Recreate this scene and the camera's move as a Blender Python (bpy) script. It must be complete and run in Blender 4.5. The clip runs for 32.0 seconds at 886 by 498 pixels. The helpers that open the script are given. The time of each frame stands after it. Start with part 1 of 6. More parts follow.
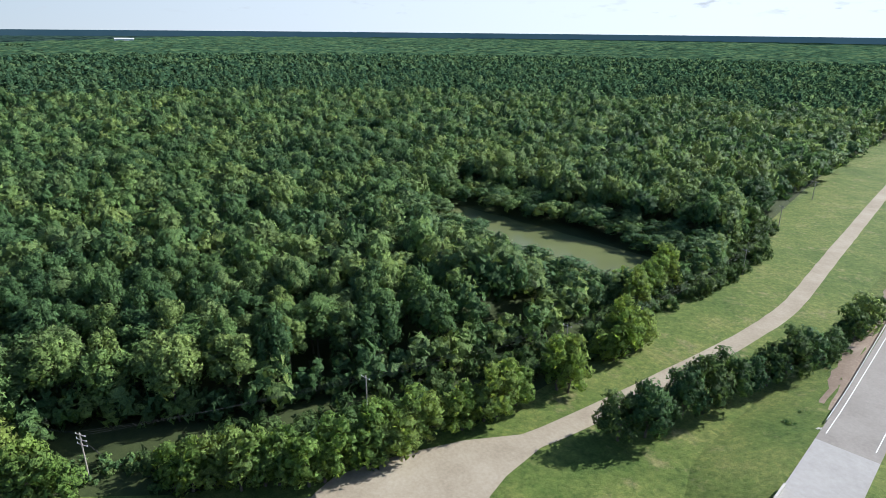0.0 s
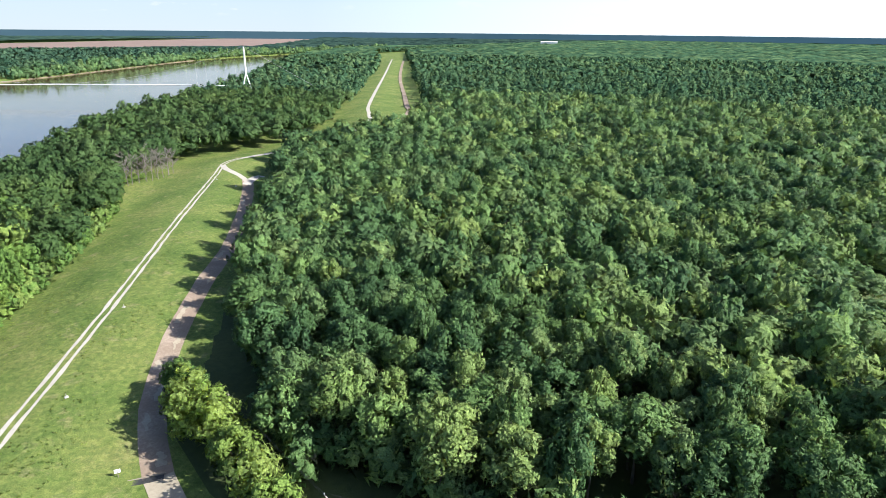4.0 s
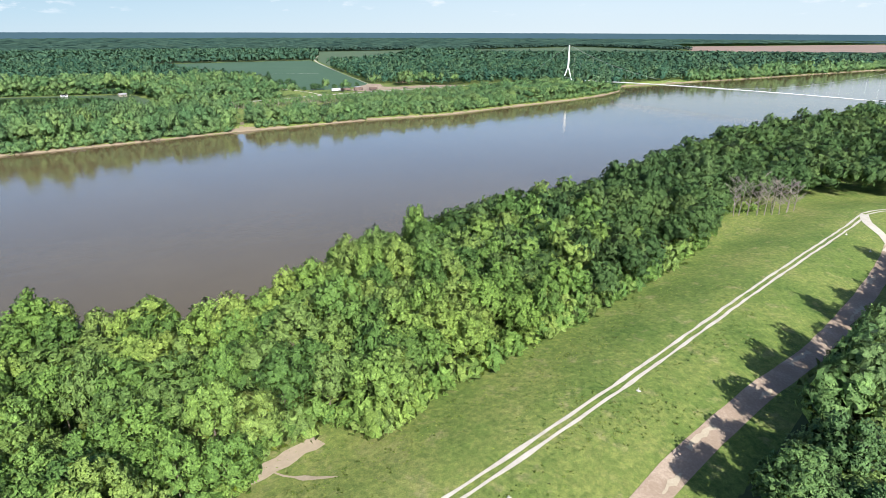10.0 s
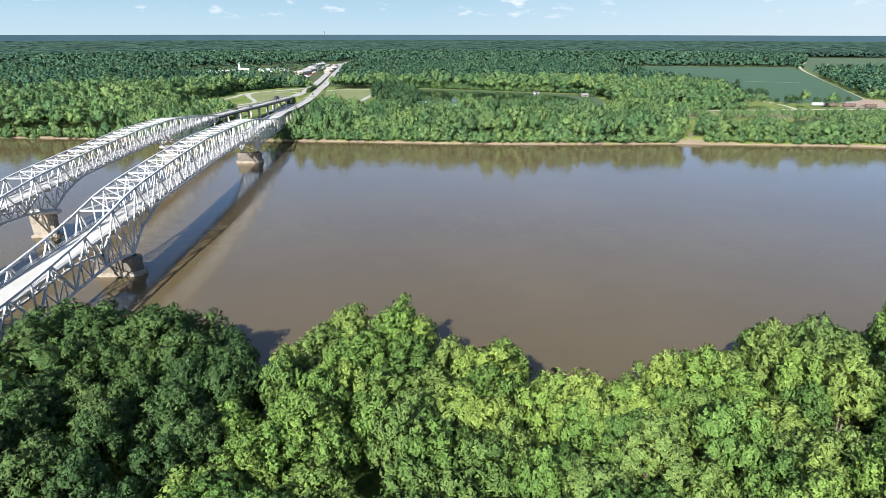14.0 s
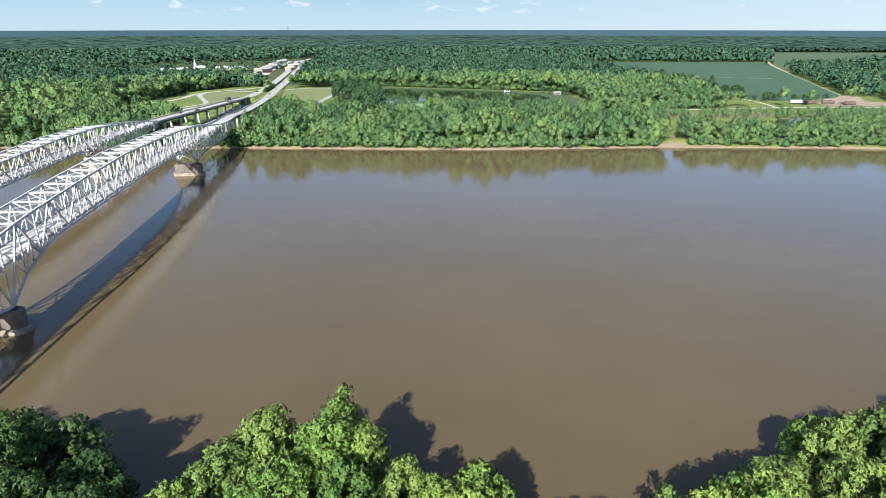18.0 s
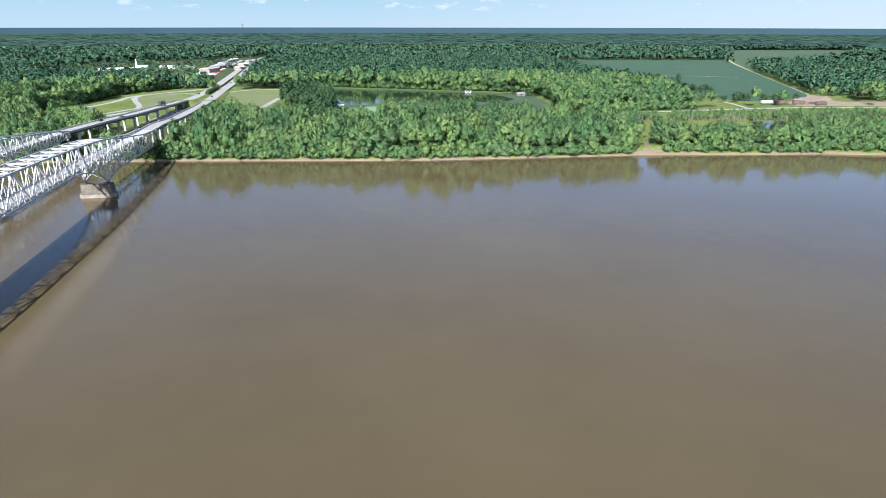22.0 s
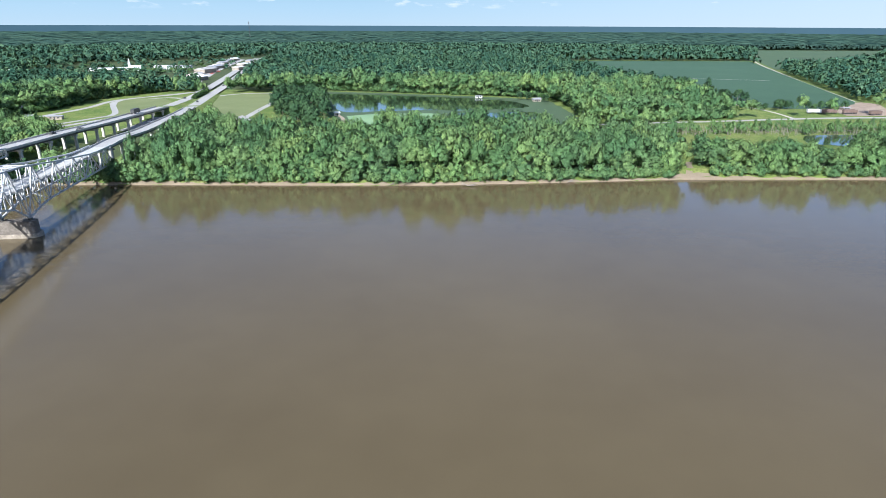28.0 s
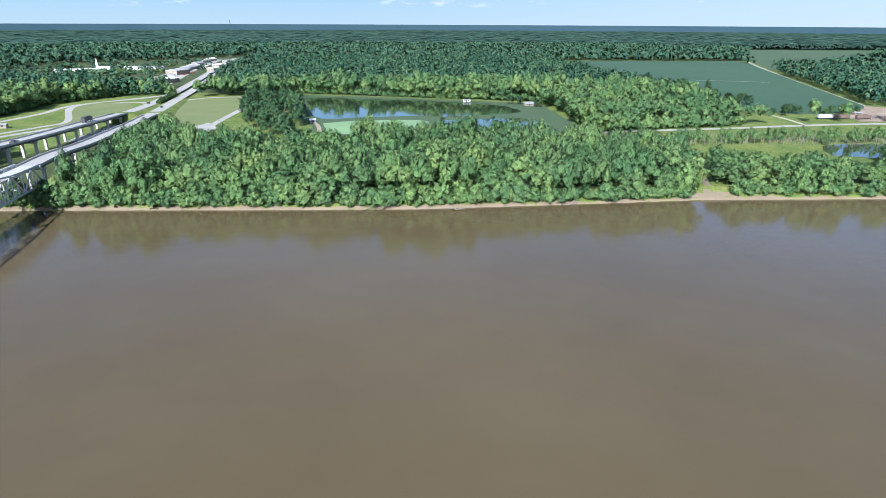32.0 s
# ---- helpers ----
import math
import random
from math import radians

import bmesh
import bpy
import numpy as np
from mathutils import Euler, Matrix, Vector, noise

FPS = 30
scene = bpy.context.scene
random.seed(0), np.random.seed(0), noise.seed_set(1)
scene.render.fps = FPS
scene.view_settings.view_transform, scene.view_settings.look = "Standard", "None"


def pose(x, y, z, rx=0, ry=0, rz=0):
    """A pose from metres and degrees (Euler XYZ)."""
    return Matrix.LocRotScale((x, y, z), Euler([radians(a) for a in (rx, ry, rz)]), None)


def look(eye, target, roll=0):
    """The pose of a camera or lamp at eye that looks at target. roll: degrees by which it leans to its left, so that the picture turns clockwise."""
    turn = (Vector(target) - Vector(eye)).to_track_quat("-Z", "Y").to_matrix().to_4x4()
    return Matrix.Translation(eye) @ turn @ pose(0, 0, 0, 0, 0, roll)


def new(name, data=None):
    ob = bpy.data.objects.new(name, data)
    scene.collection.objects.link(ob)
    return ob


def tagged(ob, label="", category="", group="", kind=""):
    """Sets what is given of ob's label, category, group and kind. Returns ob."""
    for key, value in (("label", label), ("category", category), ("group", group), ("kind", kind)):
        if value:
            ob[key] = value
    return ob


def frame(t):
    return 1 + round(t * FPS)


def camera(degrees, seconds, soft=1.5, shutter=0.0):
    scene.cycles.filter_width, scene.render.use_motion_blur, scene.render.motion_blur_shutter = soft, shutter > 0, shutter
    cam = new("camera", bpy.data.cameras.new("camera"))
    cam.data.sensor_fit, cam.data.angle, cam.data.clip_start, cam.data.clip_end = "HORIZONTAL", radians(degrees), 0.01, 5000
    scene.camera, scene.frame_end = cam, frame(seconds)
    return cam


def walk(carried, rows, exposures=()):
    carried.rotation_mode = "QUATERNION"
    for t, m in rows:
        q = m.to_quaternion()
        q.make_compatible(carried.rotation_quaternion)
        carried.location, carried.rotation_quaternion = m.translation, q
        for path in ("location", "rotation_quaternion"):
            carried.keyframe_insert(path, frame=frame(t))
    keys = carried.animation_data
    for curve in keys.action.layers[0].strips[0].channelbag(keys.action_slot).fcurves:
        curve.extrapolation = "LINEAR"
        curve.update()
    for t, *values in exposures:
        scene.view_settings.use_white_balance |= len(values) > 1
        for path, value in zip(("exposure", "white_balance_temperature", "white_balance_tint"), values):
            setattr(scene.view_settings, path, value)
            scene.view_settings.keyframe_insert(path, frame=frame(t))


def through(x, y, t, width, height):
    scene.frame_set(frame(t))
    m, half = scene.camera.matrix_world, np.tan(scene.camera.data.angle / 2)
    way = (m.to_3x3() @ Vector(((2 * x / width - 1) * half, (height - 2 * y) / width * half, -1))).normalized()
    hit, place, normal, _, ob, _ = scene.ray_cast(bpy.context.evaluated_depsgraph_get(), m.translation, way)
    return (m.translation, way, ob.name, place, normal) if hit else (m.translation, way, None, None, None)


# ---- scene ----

cam = camera(71.41, 32.0, soft=0.7)
# seconds, place, heading clockwise from +y, tilt below the horizon, roll
PATH = [(0, -104.20, -88.91, 76.28, 126.799, 19.608, 0.561),
        (0.5, -100.61, -92.26, 76.28, 122.837, 19.632, 0.577),
        (1, -96.91, -95.38, 76.27, 118.542, 19.634, 0.572),
        (1.5, -92.92, -98.23, 76.18, 113.924, 19.621, 0.593),
        (2, -88.64, -100.66, 76.05, 109.420, 19.606, 0.578),
        (2.5, -84.31, -102.83, 76.05, 104.854, 19.585, 0.577),
        (3, -79.90, -104.60, 76.06, 100.362, 19.577, 0.562),
        (3.5, -75.48, -106.07, 76.04, 95.828, 19.590, 0.570),
        (4, -70.92, -107.34, 75.96, 91.213, 19.581, 0.565),
        (4.5, -66.27, -108.34, 75.85, 86.547, 19.560, 0.548),
        (5, -61.56, -109.00, 75.76, 81.859, 19.538, 0.520),
        (5.5, -56.83, -109.25, 75.72, 77.179, 19.525, 0.481),
        (6, -52.11, -109.01, 75.78, 72.538, 19.533, 0.434),
        (6.5, -47.40, -108.38, 75.87, 67.939, 19.543, 0.424),
        (7, -42.77, -107.29, 75.91, 63.405, 19.551, 0.410),
        (7.5, -38.20, -105.79, 75.99, 58.833, 19.550, 0.394),
        (8, -33.75, -103.96, 76.02, 54.170, 19.557, 0.366),
        (8.5, -29.39, -101.66, 76.00, 49.485, 19.566, 0.330),
        (9, -25.20, -99.04, 76.01, 44.717, 19.569, 0.277),
        (9.5, -21.27, -96.25, 76.12, 39.918, 19.592, 0.213),
        (10, -17.67, -93.06, 76.13, 35.127, 19.596, 0.164),
        (10.5, -14.20, -89.55, 76.06, 29.541, 19.552, 0.149),
        (11, -10.99, -85.77, 76.04, 23.688, 19.494, 0.118),
        (11.5, -8.12, -81.74, 75.98, 18.056, 19.476, 0.103),
        (12, -5.81, -77.48, 75.85, 12.890, 19.454, 0.066),
        (12.5, -3.96, -73.02, 75.88, 8.006, 19.424, 0.074),
        (13, -2.54, -68.51, 75.95, 3.311, 19.431, 0.085),
        (13.5, -1.39, -63.94, 76.09, -1.368, 19.428, 0.095),
        (14, -0.50, -59.29, 76.18, -5.317, 19.442, 0.057),
        (14.5, 0.05, -54.57, 76.15, -7.220, 19.456, 0.002),
        (15, 0.28, -49.85, 76.18, -7.726, 19.504, -0.052),
        (15.5, 0.27, -45.09, 76.26, -7.254, 19.571, -0.094),
        (16, 0.11, -40.29, 76.34, -6.224, 19.641, -0.116),
        (16.5, -0.11, -35.43, 76.41, -5.053, 19.699, -0.107),
        (17, -0.32, -30.47, 76.45, -4.162, 19.731, -0.057),
        (17.5, -0.48, -25.51, 76.33, -3.191, 19.806, -0.014),
        (18, -0.61, -20.52, 76.24, -2.526, 19.836, -0.004),
        (18.5, -0.74, -15.52, 76.26, -1.209, 19.851, -0.047),
        (19, -0.75, -10.48, 76.31, -0.723, 19.873, -0.085),
        (19.5, -0.37, -5.22, 76.39, -0.258, 19.919, -0.109),
        (20, 0.25, 0.19, 76.43, 0.012, 19.950, -0.091),
        (20.5, 1.05, 5.76, 76.34, 0.337, 19.982, -0.039),
        (21, 1.77, 11.29, 76.18, 0.521, 20.012, 0.019),
        (21.5, 2.31, 16.69, 76.01, 0.700, 20.026, 0.051),
        (22, 2.75, 22.03, 75.86, 0.906, 20.038, 0.065),
        (22.5, 3.15, 27.33, 75.77, 0.903, 20.038, 0.075),
        (23, 3.51, 32.55, 75.74, 0.890, 20.038, 0.081),
        (23.5, 3.86, 37.66, 75.73, 0.872, 20.062, 0.088),
        (24, 4.20, 42.72, 75.74, 1.027, 20.089, 0.099),
        (24.5, 4.50, 47.81, 75.73, 1.089, 20.099, 0.121),
        (25, 4.77, 52.92, 75.73, 1.150, 20.110, 0.137),
        (25.5, 4.96, 58.02, 75.78, -0.219, 20.106, 0.143),
        (26, 5.22, 63.20, 75.80, -0.782, 20.134, 0.152),
        (26.5, 5.50, 68.44, 75.83, -0.791, 20.175, 0.164),
        (27, 5.75, 73.73, 75.87, -0.498, 20.210, 0.176),
        (27.5, 5.92, 79.07, 75.96, -0.155, 20.219, 0.191),
        (28, 5.98, 84.46, 76.12, -0.016, 20.182, 0.206),
        (28.5, 5.91, 89.94, 76.27, 0.268, 20.212, 0.223),
        (29, 5.82, 95.49, 76.43, 0.482, 20.237, 0.247),
        (29.5, 5.88, 100.98, 76.54, 0.622, 20.253, 0.284),
        (30, 6.00, 106.44, 76.59, 0.704, 20.284, 0.314),
        (30.5, 6.09, 111.82, 76.58, 0.909, 20.323, 0.317),
        (31, 6.31, 117.14, 76.47, 1.030, 20.325, 0.309),
        (31.5, 6.59, 122.43, 76.29, 1.114, 20.301, 0.288),
        (32, 6.93, 127.71, 76.06, 1.225, 20.273, 0.267)]


def aim(x, y, z, heading, tilt, roll):
    h, p = radians(heading), radians(tilt)
    way = Vector((math.sin(h) * math.cos(p), math.cos(h) * math.cos(p), -math.sin(p)))
    return look((x, y, z), Vector((x, y, z)) + 100 * way, roll)


walk(cam, [(row[0], aim(*row[1:])) for row in PATH], [(0.0, 0.72, 5700, 10), (1.0, 0.9, 5700, 10), (2.0, 1.1, 5800, 10), (3.2, 1.3, 5850, 10), (5.5, 1.25, 6000, 10), (17.0, 1.25, 6000, 10), (22.0, 1.24, 5700, 10), (28.0, 1.22, 5500, 10), (32.0, 1.22, 5450, 10)])

# ---- light ----
SUN_AZ, SUN_EL = radians(194.5), radians(34.0)   # clockwise from +y
world = bpy.data.worlds.new("sky")
scene.world = world
world.use_nodes = True
wn = world.node_tree.nodes
sky = wn.new("ShaderNodeTexSky")
sky.sky_type, sky.sun_disc = "NISHITA", False
sky.sun_elevation, sky.sun_rotation = SUN_EL, SUN_AZ
sky.altitude, sky.air_density, sky.dust_density, sky.ozone_density = 0, 0.8, 1.4, 2.5
wn["Background"].inputs["Strength"].default_value = 0.08
world.node_tree.links.new(sky.outputs[0], wn["Background"].inputs["Color"])
sun_dir = Vector((math.sin(SUN_AZ) * math.cos(SUN_EL), math.cos(SUN_AZ) * math.cos(SUN_EL), math.sin(SUN_EL)))
sun = new("sun", bpy.data.lights.new("sun", "SUN"))
sun.data.energy, sun.data.angle, sun.data.color = 4.5, radians(0.55), (1.0, 0.94, 0.84)
sun.matrix_world = look(sun_dir * 300, (0, 0, 0))
scene.view_settings.exposure = 0.0


def sky_band():
    """The pale sky low over the horizon, far behind everything."""
    m = bpy.data.materials.new("low_sky")
    m.use_nodes = True
    nt = m.node_tree
    nt.nodes.remove(nt.nodes["Principled BSDF"])
    em = nt.nodes.new("ShaderNodeEmission")
    xyz = nt.nodes.new("ShaderNodeSeparateXYZ")
    nt.links.new(nt.nodes.new("ShaderNodeNewGeometry").outputs["Position"], xyz.inputs[0])
    steps = []
    for axis, lo, hi in (("Z", 40.0, 420.0), ("X", -600.0, 3600.0)):
        r = nt.nodes.new("ShaderNodeMapRange")
        r.inputs[1].default_value, r.inputs[2].default_value = lo, hi
        nt.links.new(xyz.outputs[axis], r.inputs[0])
        steps.append(r.outputs[0])
    cool = ramp(nt, steps[0], [(0.0, (0.27, 0.325, 0.345)), (0.35, (0.235, 0.31, 0.345)), (1.0, (0.175, 0.265, 0.325))])
    warm = ramp(nt, steps[0], [(0.0, (0.34, 0.37, 0.37)), (0.5, (0.32, 0.365, 0.38)), (1.0, (0.28, 0.345, 0.38))])
    mp = nt.nodes.new("ShaderNodeMapping")
    mp.inputs["Scale"].default_value = (0.0048, 0.0048, 0.018)
    nt.links.new(where(nt), mp.inputs[0])
    puffs = ramp(nt, noise_of(nt, mp.outputs[0], 1.0, 7, 0.55), [(0.58, (0, 0, 0)), (0.7, (1, 1, 1))])
    flocks = ramp(nt, noise_of(nt, where(nt), 0.0013, 2), [(0.42, (0, 0, 0)), (0.55, (1, 1, 1))])
    height = ramp(nt, steps[0], [(0.3, (0, 0, 0)), (0.42, (1, 1, 1)), (0.8, (1, 1, 1)), (1.0, (0.5, 0.5, 0.5))])
    south = nt.nodes.new("ShaderNodeMapRange")
    south.inputs[1].default_value, south.inputs[2].default_value = 800.0, -4300.0
    nt.links.new(xyz.outputs["Y"], south.inputs[0])
    fluff = mixc(nt, 1.0, mixc(nt, 1.0, puffs, flocks, "MULTIPLY"), height, "MULTIPLY")
    nt.links.new(mixc(nt, fluff, mixc(nt, south.outputs[0], mixc(nt, steps[1], cool, warm), (0.6, 0.63, 0.64)), (0.4, 0.415, 0.42)), em.inputs["Color"])
    nt.links.new(em.outputs[0], nt.nodes["Material Output"].inputs["Surface"])
    ring = [(4850 * math.sin(radians(a)), 20 + 4850 * math.cos(radians(a))) for a in range(-80, 191, 2)]
    band = new("backdrop_sky", mesh_of("backdrop_sky", [(px, py, z) for px, py in ring for z in (-10, 520)], [(2 * i, 2 * i + 2, 2 * i + 3, 2 * i + 1) for i in range(len(ring) - 1)], m))
    tagged(band, "pale blue-white sky with small soft clouds low over the horizon", "sky", kind="structure")


# ---- materials ----
def mat(name):
    m = bpy.data.materials.new(name)
    m.use_nodes = True
    nt = m.node_tree
    return m, nt, nt.nodes["Principled BSDF"], nt.nodes["Material Output"]


def node(nt, kind, **values):
    n = nt.nodes.new(kind)
    for k, v in values.items():
        n.inputs[k.replace("_", " ")].default_value = v
    return n


def ramp(nt, fac, stops):
    r = nt.nodes.new("ShaderNodeValToRGB")
    el = r.color_ramp.elements
    while len(el) < len(stops):
        el.new(0.5)
    for e, (p, c) in zip(el, stops):
        e.position, e.color = p, (*c, 1)
    nt.links.new(fac, r.inputs[0])
    return r.outputs[0]


def mixc(nt, fac, a, b, how="MIX"):
    m = nt.nodes.new("ShaderNodeMix")
    m.data_type, m.blend_type = "RGBA", how
    for sock, v in ((m.inputs[0], fac), (m.inputs[6], a), (m.inputs[7], b)):
        if hasattr(v, "is_output"):
            nt.links.new(v, sock)
        elif isinstance(v, tuple):
            sock.default_value = (*v, 1)
        else:
            sock.default_value = v
    return m.outputs[2]


def where(nt):
    return nt.nodes.new("ShaderNodeNewGeometry").outputs["Position"]


def noise_of(nt, pos, scale, detail=4, rough=0.6):
    n = node(nt, "ShaderNodeTexNoise", Scale=scale, Detail=detail, Roughness=rough)
    nt.links.new(pos, n.inputs["Vector"])
    return n.outputs["Fac"]


def bump_to(nt, bsdf, height, strength, distance):
    b = node(nt, "ShaderNodeBump", Strength=strength, Distance=distance)
    nt.links.new(height, b.inputs["Height"])
    nt.links.new(b.outputs[0], bsdf.inputs["Normal"])


def surface(name, stops, scale, fine, rough=0.85, bump=0.3, metal=0.0, depth=0.05, spec=0.3):
    """Ground, stone, paint: a colour that wanders over two scales, with fine relief."""
    m, nt, p, out = mat(name)
    pos = where(nt)
    big, small = noise_of(nt, pos, scale, 5), noise_of(nt, pos, fine, 8, 0.74)
    add = nt.nodes.new("ShaderNodeMath")
    add.operation = "MULTIPLY_ADD"
    nt.links.new(small, add.inputs[0])
    add.inputs[1].default_value = 0.5
    half = nt.nodes.new("ShaderNodeMath")
    half.operation = "MULTIPLY"
    nt.links.new(big, half.inputs[0])
    half.inputs[1].default_value = 0.5
    nt.links.new(half.outputs[0], add.inputs[2])
    nt.links.new(ramp(nt, add.outputs[0], stops), p.inputs["Base Color"])
    p.inputs["Roughness"].default_value, p.inputs["Metallic"].default_value = rough, metal
    p.inputs["Specular IOR Level"].default_value = spec
    bump_to(nt, p, small, bump, depth)
    return m


def meadow(name, stops, dry, rough=0.9):
    """Grass: patches, tussocks, single weeds and blades, with dry spots."""
    m, nt, p, out = mat(name)
    pos = where(nt)
    tussock, blades = noise_of(nt, pos, 0.75, 5, 0.72), noise_of(nt, pos, 4.5, 5, 0.75)
    weed = node(nt, "ShaderNodeTexVoronoi", Scale=1.25)
    nt.links.new(pos, weed.inputs["Vector"])
    col = ramp(nt, noise_of(nt, pos, 0.05, 5, 0.66), stops)
    spots = ramp(nt, noise_of(nt, pos, 0.17, 5, 0.7), [(0.56, (0, 0, 0)), (0.72, (1, 1, 1))])
    col = mixc(nt, spots, col, dry)
    col = mixc(nt, 1.0, col, ramp(nt, tussock, [(0.36, (0.7, 0.74, 0.72)), (0.64, (1.24, 1.2, 1.2))]), "MULTIPLY")
    col = mixc(nt, 1.0, col, ramp(nt, weed.outputs["Color"], [(0.15, (0.84, 0.9, 0.84)), (0.85, (1.16, 1.1, 1.12))]), "MULTIPLY")
    col = mixc(nt, 1.0, col, ramp(nt, blades, [(0.32, (0.68, 0.7, 0.66)), (0.68, (1.28, 1.26, 1.3))]), "MULTIPLY")
    nt.links.new(col, p.inputs["Base Color"])
    p.inputs["Roughness"].default_value, p.inputs["Specular IOR Level"].default_value = rough, 0.2
    both = nt.nodes.new("ShaderNodeMath")
    both.operation = "ADD"
    nt.links.new(tussock, both.inputs[0])
    nt.links.new(blades, both.inputs[1])
    bump_to(nt, p, both.outputs[0], 0.7, 0.22)
    return m


def foliage(name, hues, through=0.38, ragged=0.66, grain=2.3):
    """Leaves: one hue a tree out of the hues, each clump a little off, fine grain, light shining through."""
    m, nt, p, out = mat(name)
    pos = where(nt)
    tint = nt.nodes.new("ShaderNodeAttribute")
    tint.attribute_name = "tint"
    both = nt.nodes.new("ShaderNodeMath")
    both.operation = "ADD"
    nt.links.new(tint.outputs["Fac"], both.inputs[0])
    nt.links.new(nt.nodes.new("ShaderNodeObjectInfo").outputs["Random"], both.inputs[1])
    wrap = nt.nodes.new("ShaderNodeMath")
    wrap.operation = "FRACT"
    nt.links.new(both.outputs[0], wrap.inputs[0])
    base = ramp(nt, wrap.outputs[0], [(i / (len(hues) - 1), c) for i, c in enumerate(hues)])
    island = nt.nodes.new("ShaderNodeNewGeometry").outputs["Random Per Island"]
    base = mixc(nt, 1.0, base, ramp(nt, island, [(0.0, (0.74, 0.77, 0.78)), (0.5, (1.0, 1.0, 1.0)), (1.0, (1.28, 1.26, 1.21))]), "MULTIPLY")
    base = mixc(nt, 1.0, base, ramp(nt, noise_of(nt, pos, grain, 3, 0.7), [(0.36, (0.74, 0.76, 0.76)), (0.62, (1.18, 1.18, 1.15))]), "MULTIPLY")
    base = mixc(nt, 1.0, base, ramp(nt, noise_of(nt, pos, 0.02, 3), [(0.35, (0.85, 0.9, 0.95)), (0.65, (1.15, 1.1, 1.0))]), "MULTIPLY")
    nt.links.new(base, p.inputs["Base Color"])
    puff = nt.nodes.new("ShaderNodeAttribute")
    puff.attribute_name = "puff"
    turn = nt.nodes.new("ShaderNodeVectorTransform")
    turn.vector_type, turn.convert_from, turn.convert_to = "NORMAL", "OBJECT", "WORLD"
    nt.links.new(puff.outputs["Vector"], turn.inputs[0])
    b = node(nt, "ShaderNodeBump", Strength=0.6 if ragged else 0.3, Distance=0.3 if ragged else 1.0)
    spray = node(nt, "ShaderNodeTexVoronoi", Scale=3.4 if ragged else grain)
    nt.links.new(pos, spray.inputs["Vector"])
    b.invert = True
    nt.links.new(spray.outputs["Distance"], b.inputs["Height"])
    base = mixc(nt, 1.0, base, ramp(nt, spray.outputs["Color"], [(0.2, (0.82, 0.84, 0.85)), (0.8, (1.18, 1.16, 1.13))]), "MULTIPLY")
    nt.links.new(base, p.inputs["Base Color"])
    nt.links.new(turn.outputs[0], b.inputs["Normal"])
    nt.links.new(b.outputs[0], p.inputs["Normal"])
    p.inputs["Roughness"].default_value, p.inputs["Specular IOR Level"].default_value = 0.6, 0.15 if ragged else 0.0
    tr = nt.nodes.new("ShaderNodeBsdfTranslucent")
    nt.links.new(mixc(nt, 1.0, base, (1.25, 1.15, 0.6), "MULTIPLY"), tr.inputs["Color"])
    nt.links.new(turn.outputs[0], tr.inputs["Normal"])
    mx = nt.nodes.new("ShaderNodeMixShader")
    mx.inputs[0].default_value = through
    nt.links.new(p.outputs[0], mx.inputs[1])
    nt.links.new(tr.outputs[0], mx.inputs[2])
    if not ragged:
        nt.links.new(mx.outputs[0], out.inputs["Surface"])
        return m
    cut = nt.nodes.new("ShaderNodeMath")
    cut.operation = "LESS_THAN"
    cut.inputs[1].default_value = ragged
    nt.links.new(spray.outputs["Distance"], cut.inputs[0])
    open_air = nt.nodes.new("ShaderNodeBsdfTransparent")
    leafy = nt.nodes.new("ShaderNodeMixShader")
    nt.links.new(cut.outputs[0], leafy.inputs[0])
    nt.links.new(open_air.outputs[0], leafy.inputs[1])
    nt.links.new(mx.outputs[0], leafy.inputs[2])
    nt.links.new(leafy.outputs[0], out.inputs["Surface"])
    return m


def glossy_water(name, deep, shallow, rough, ripple, size):
    m, nt, p, out = mat(name)
    pos = where(nt)
    mp = nt.nodes.new("ShaderNodeMapping")
    mp.inputs["Scale"].default_value = (1.0, 2.2, 1.0)
    nt.links.new(pos, mp.inputs[0])
    swirl = noise_of(nt, pos, 0.006, 5, 0.65)
    nt.links.new(ramp(nt, swirl, [(0.3, deep), (0.7, shallow)]), p.inputs["Base Color"])
    calm = ramp(nt, noise_of(nt, pos, 0.011, 3), [(0.35, (rough * 0.7,) * 3), (0.7, (rough * 1.5,) * 3)])
    nt.links.new(calm, p.inputs["Roughness"])
    p.inputs["IOR"].default_value = 1.33
    p.inputs["Specular IOR Level"].default_value = 0.5
    chop, streaks = noise_of(nt, mp.outputs[0], size, 5, 0.7), noise_of(nt, mp.outputs[0], size * 0.16, 3, 0.6)
    both = nt.nodes.new("ShaderNodeMath")
    both.operation = "MULTIPLY"
    nt.links.new(chop, both.inputs[0])
    nt.links.new(ramp(nt, streaks, [(0.35, (0.45, 0.45, 0.45)), (0.65, (1.4, 1.4, 1.4))]), both.inputs[1])
    bump_to(nt, p, both.outputs[0], ripple, 0.12)
    return m


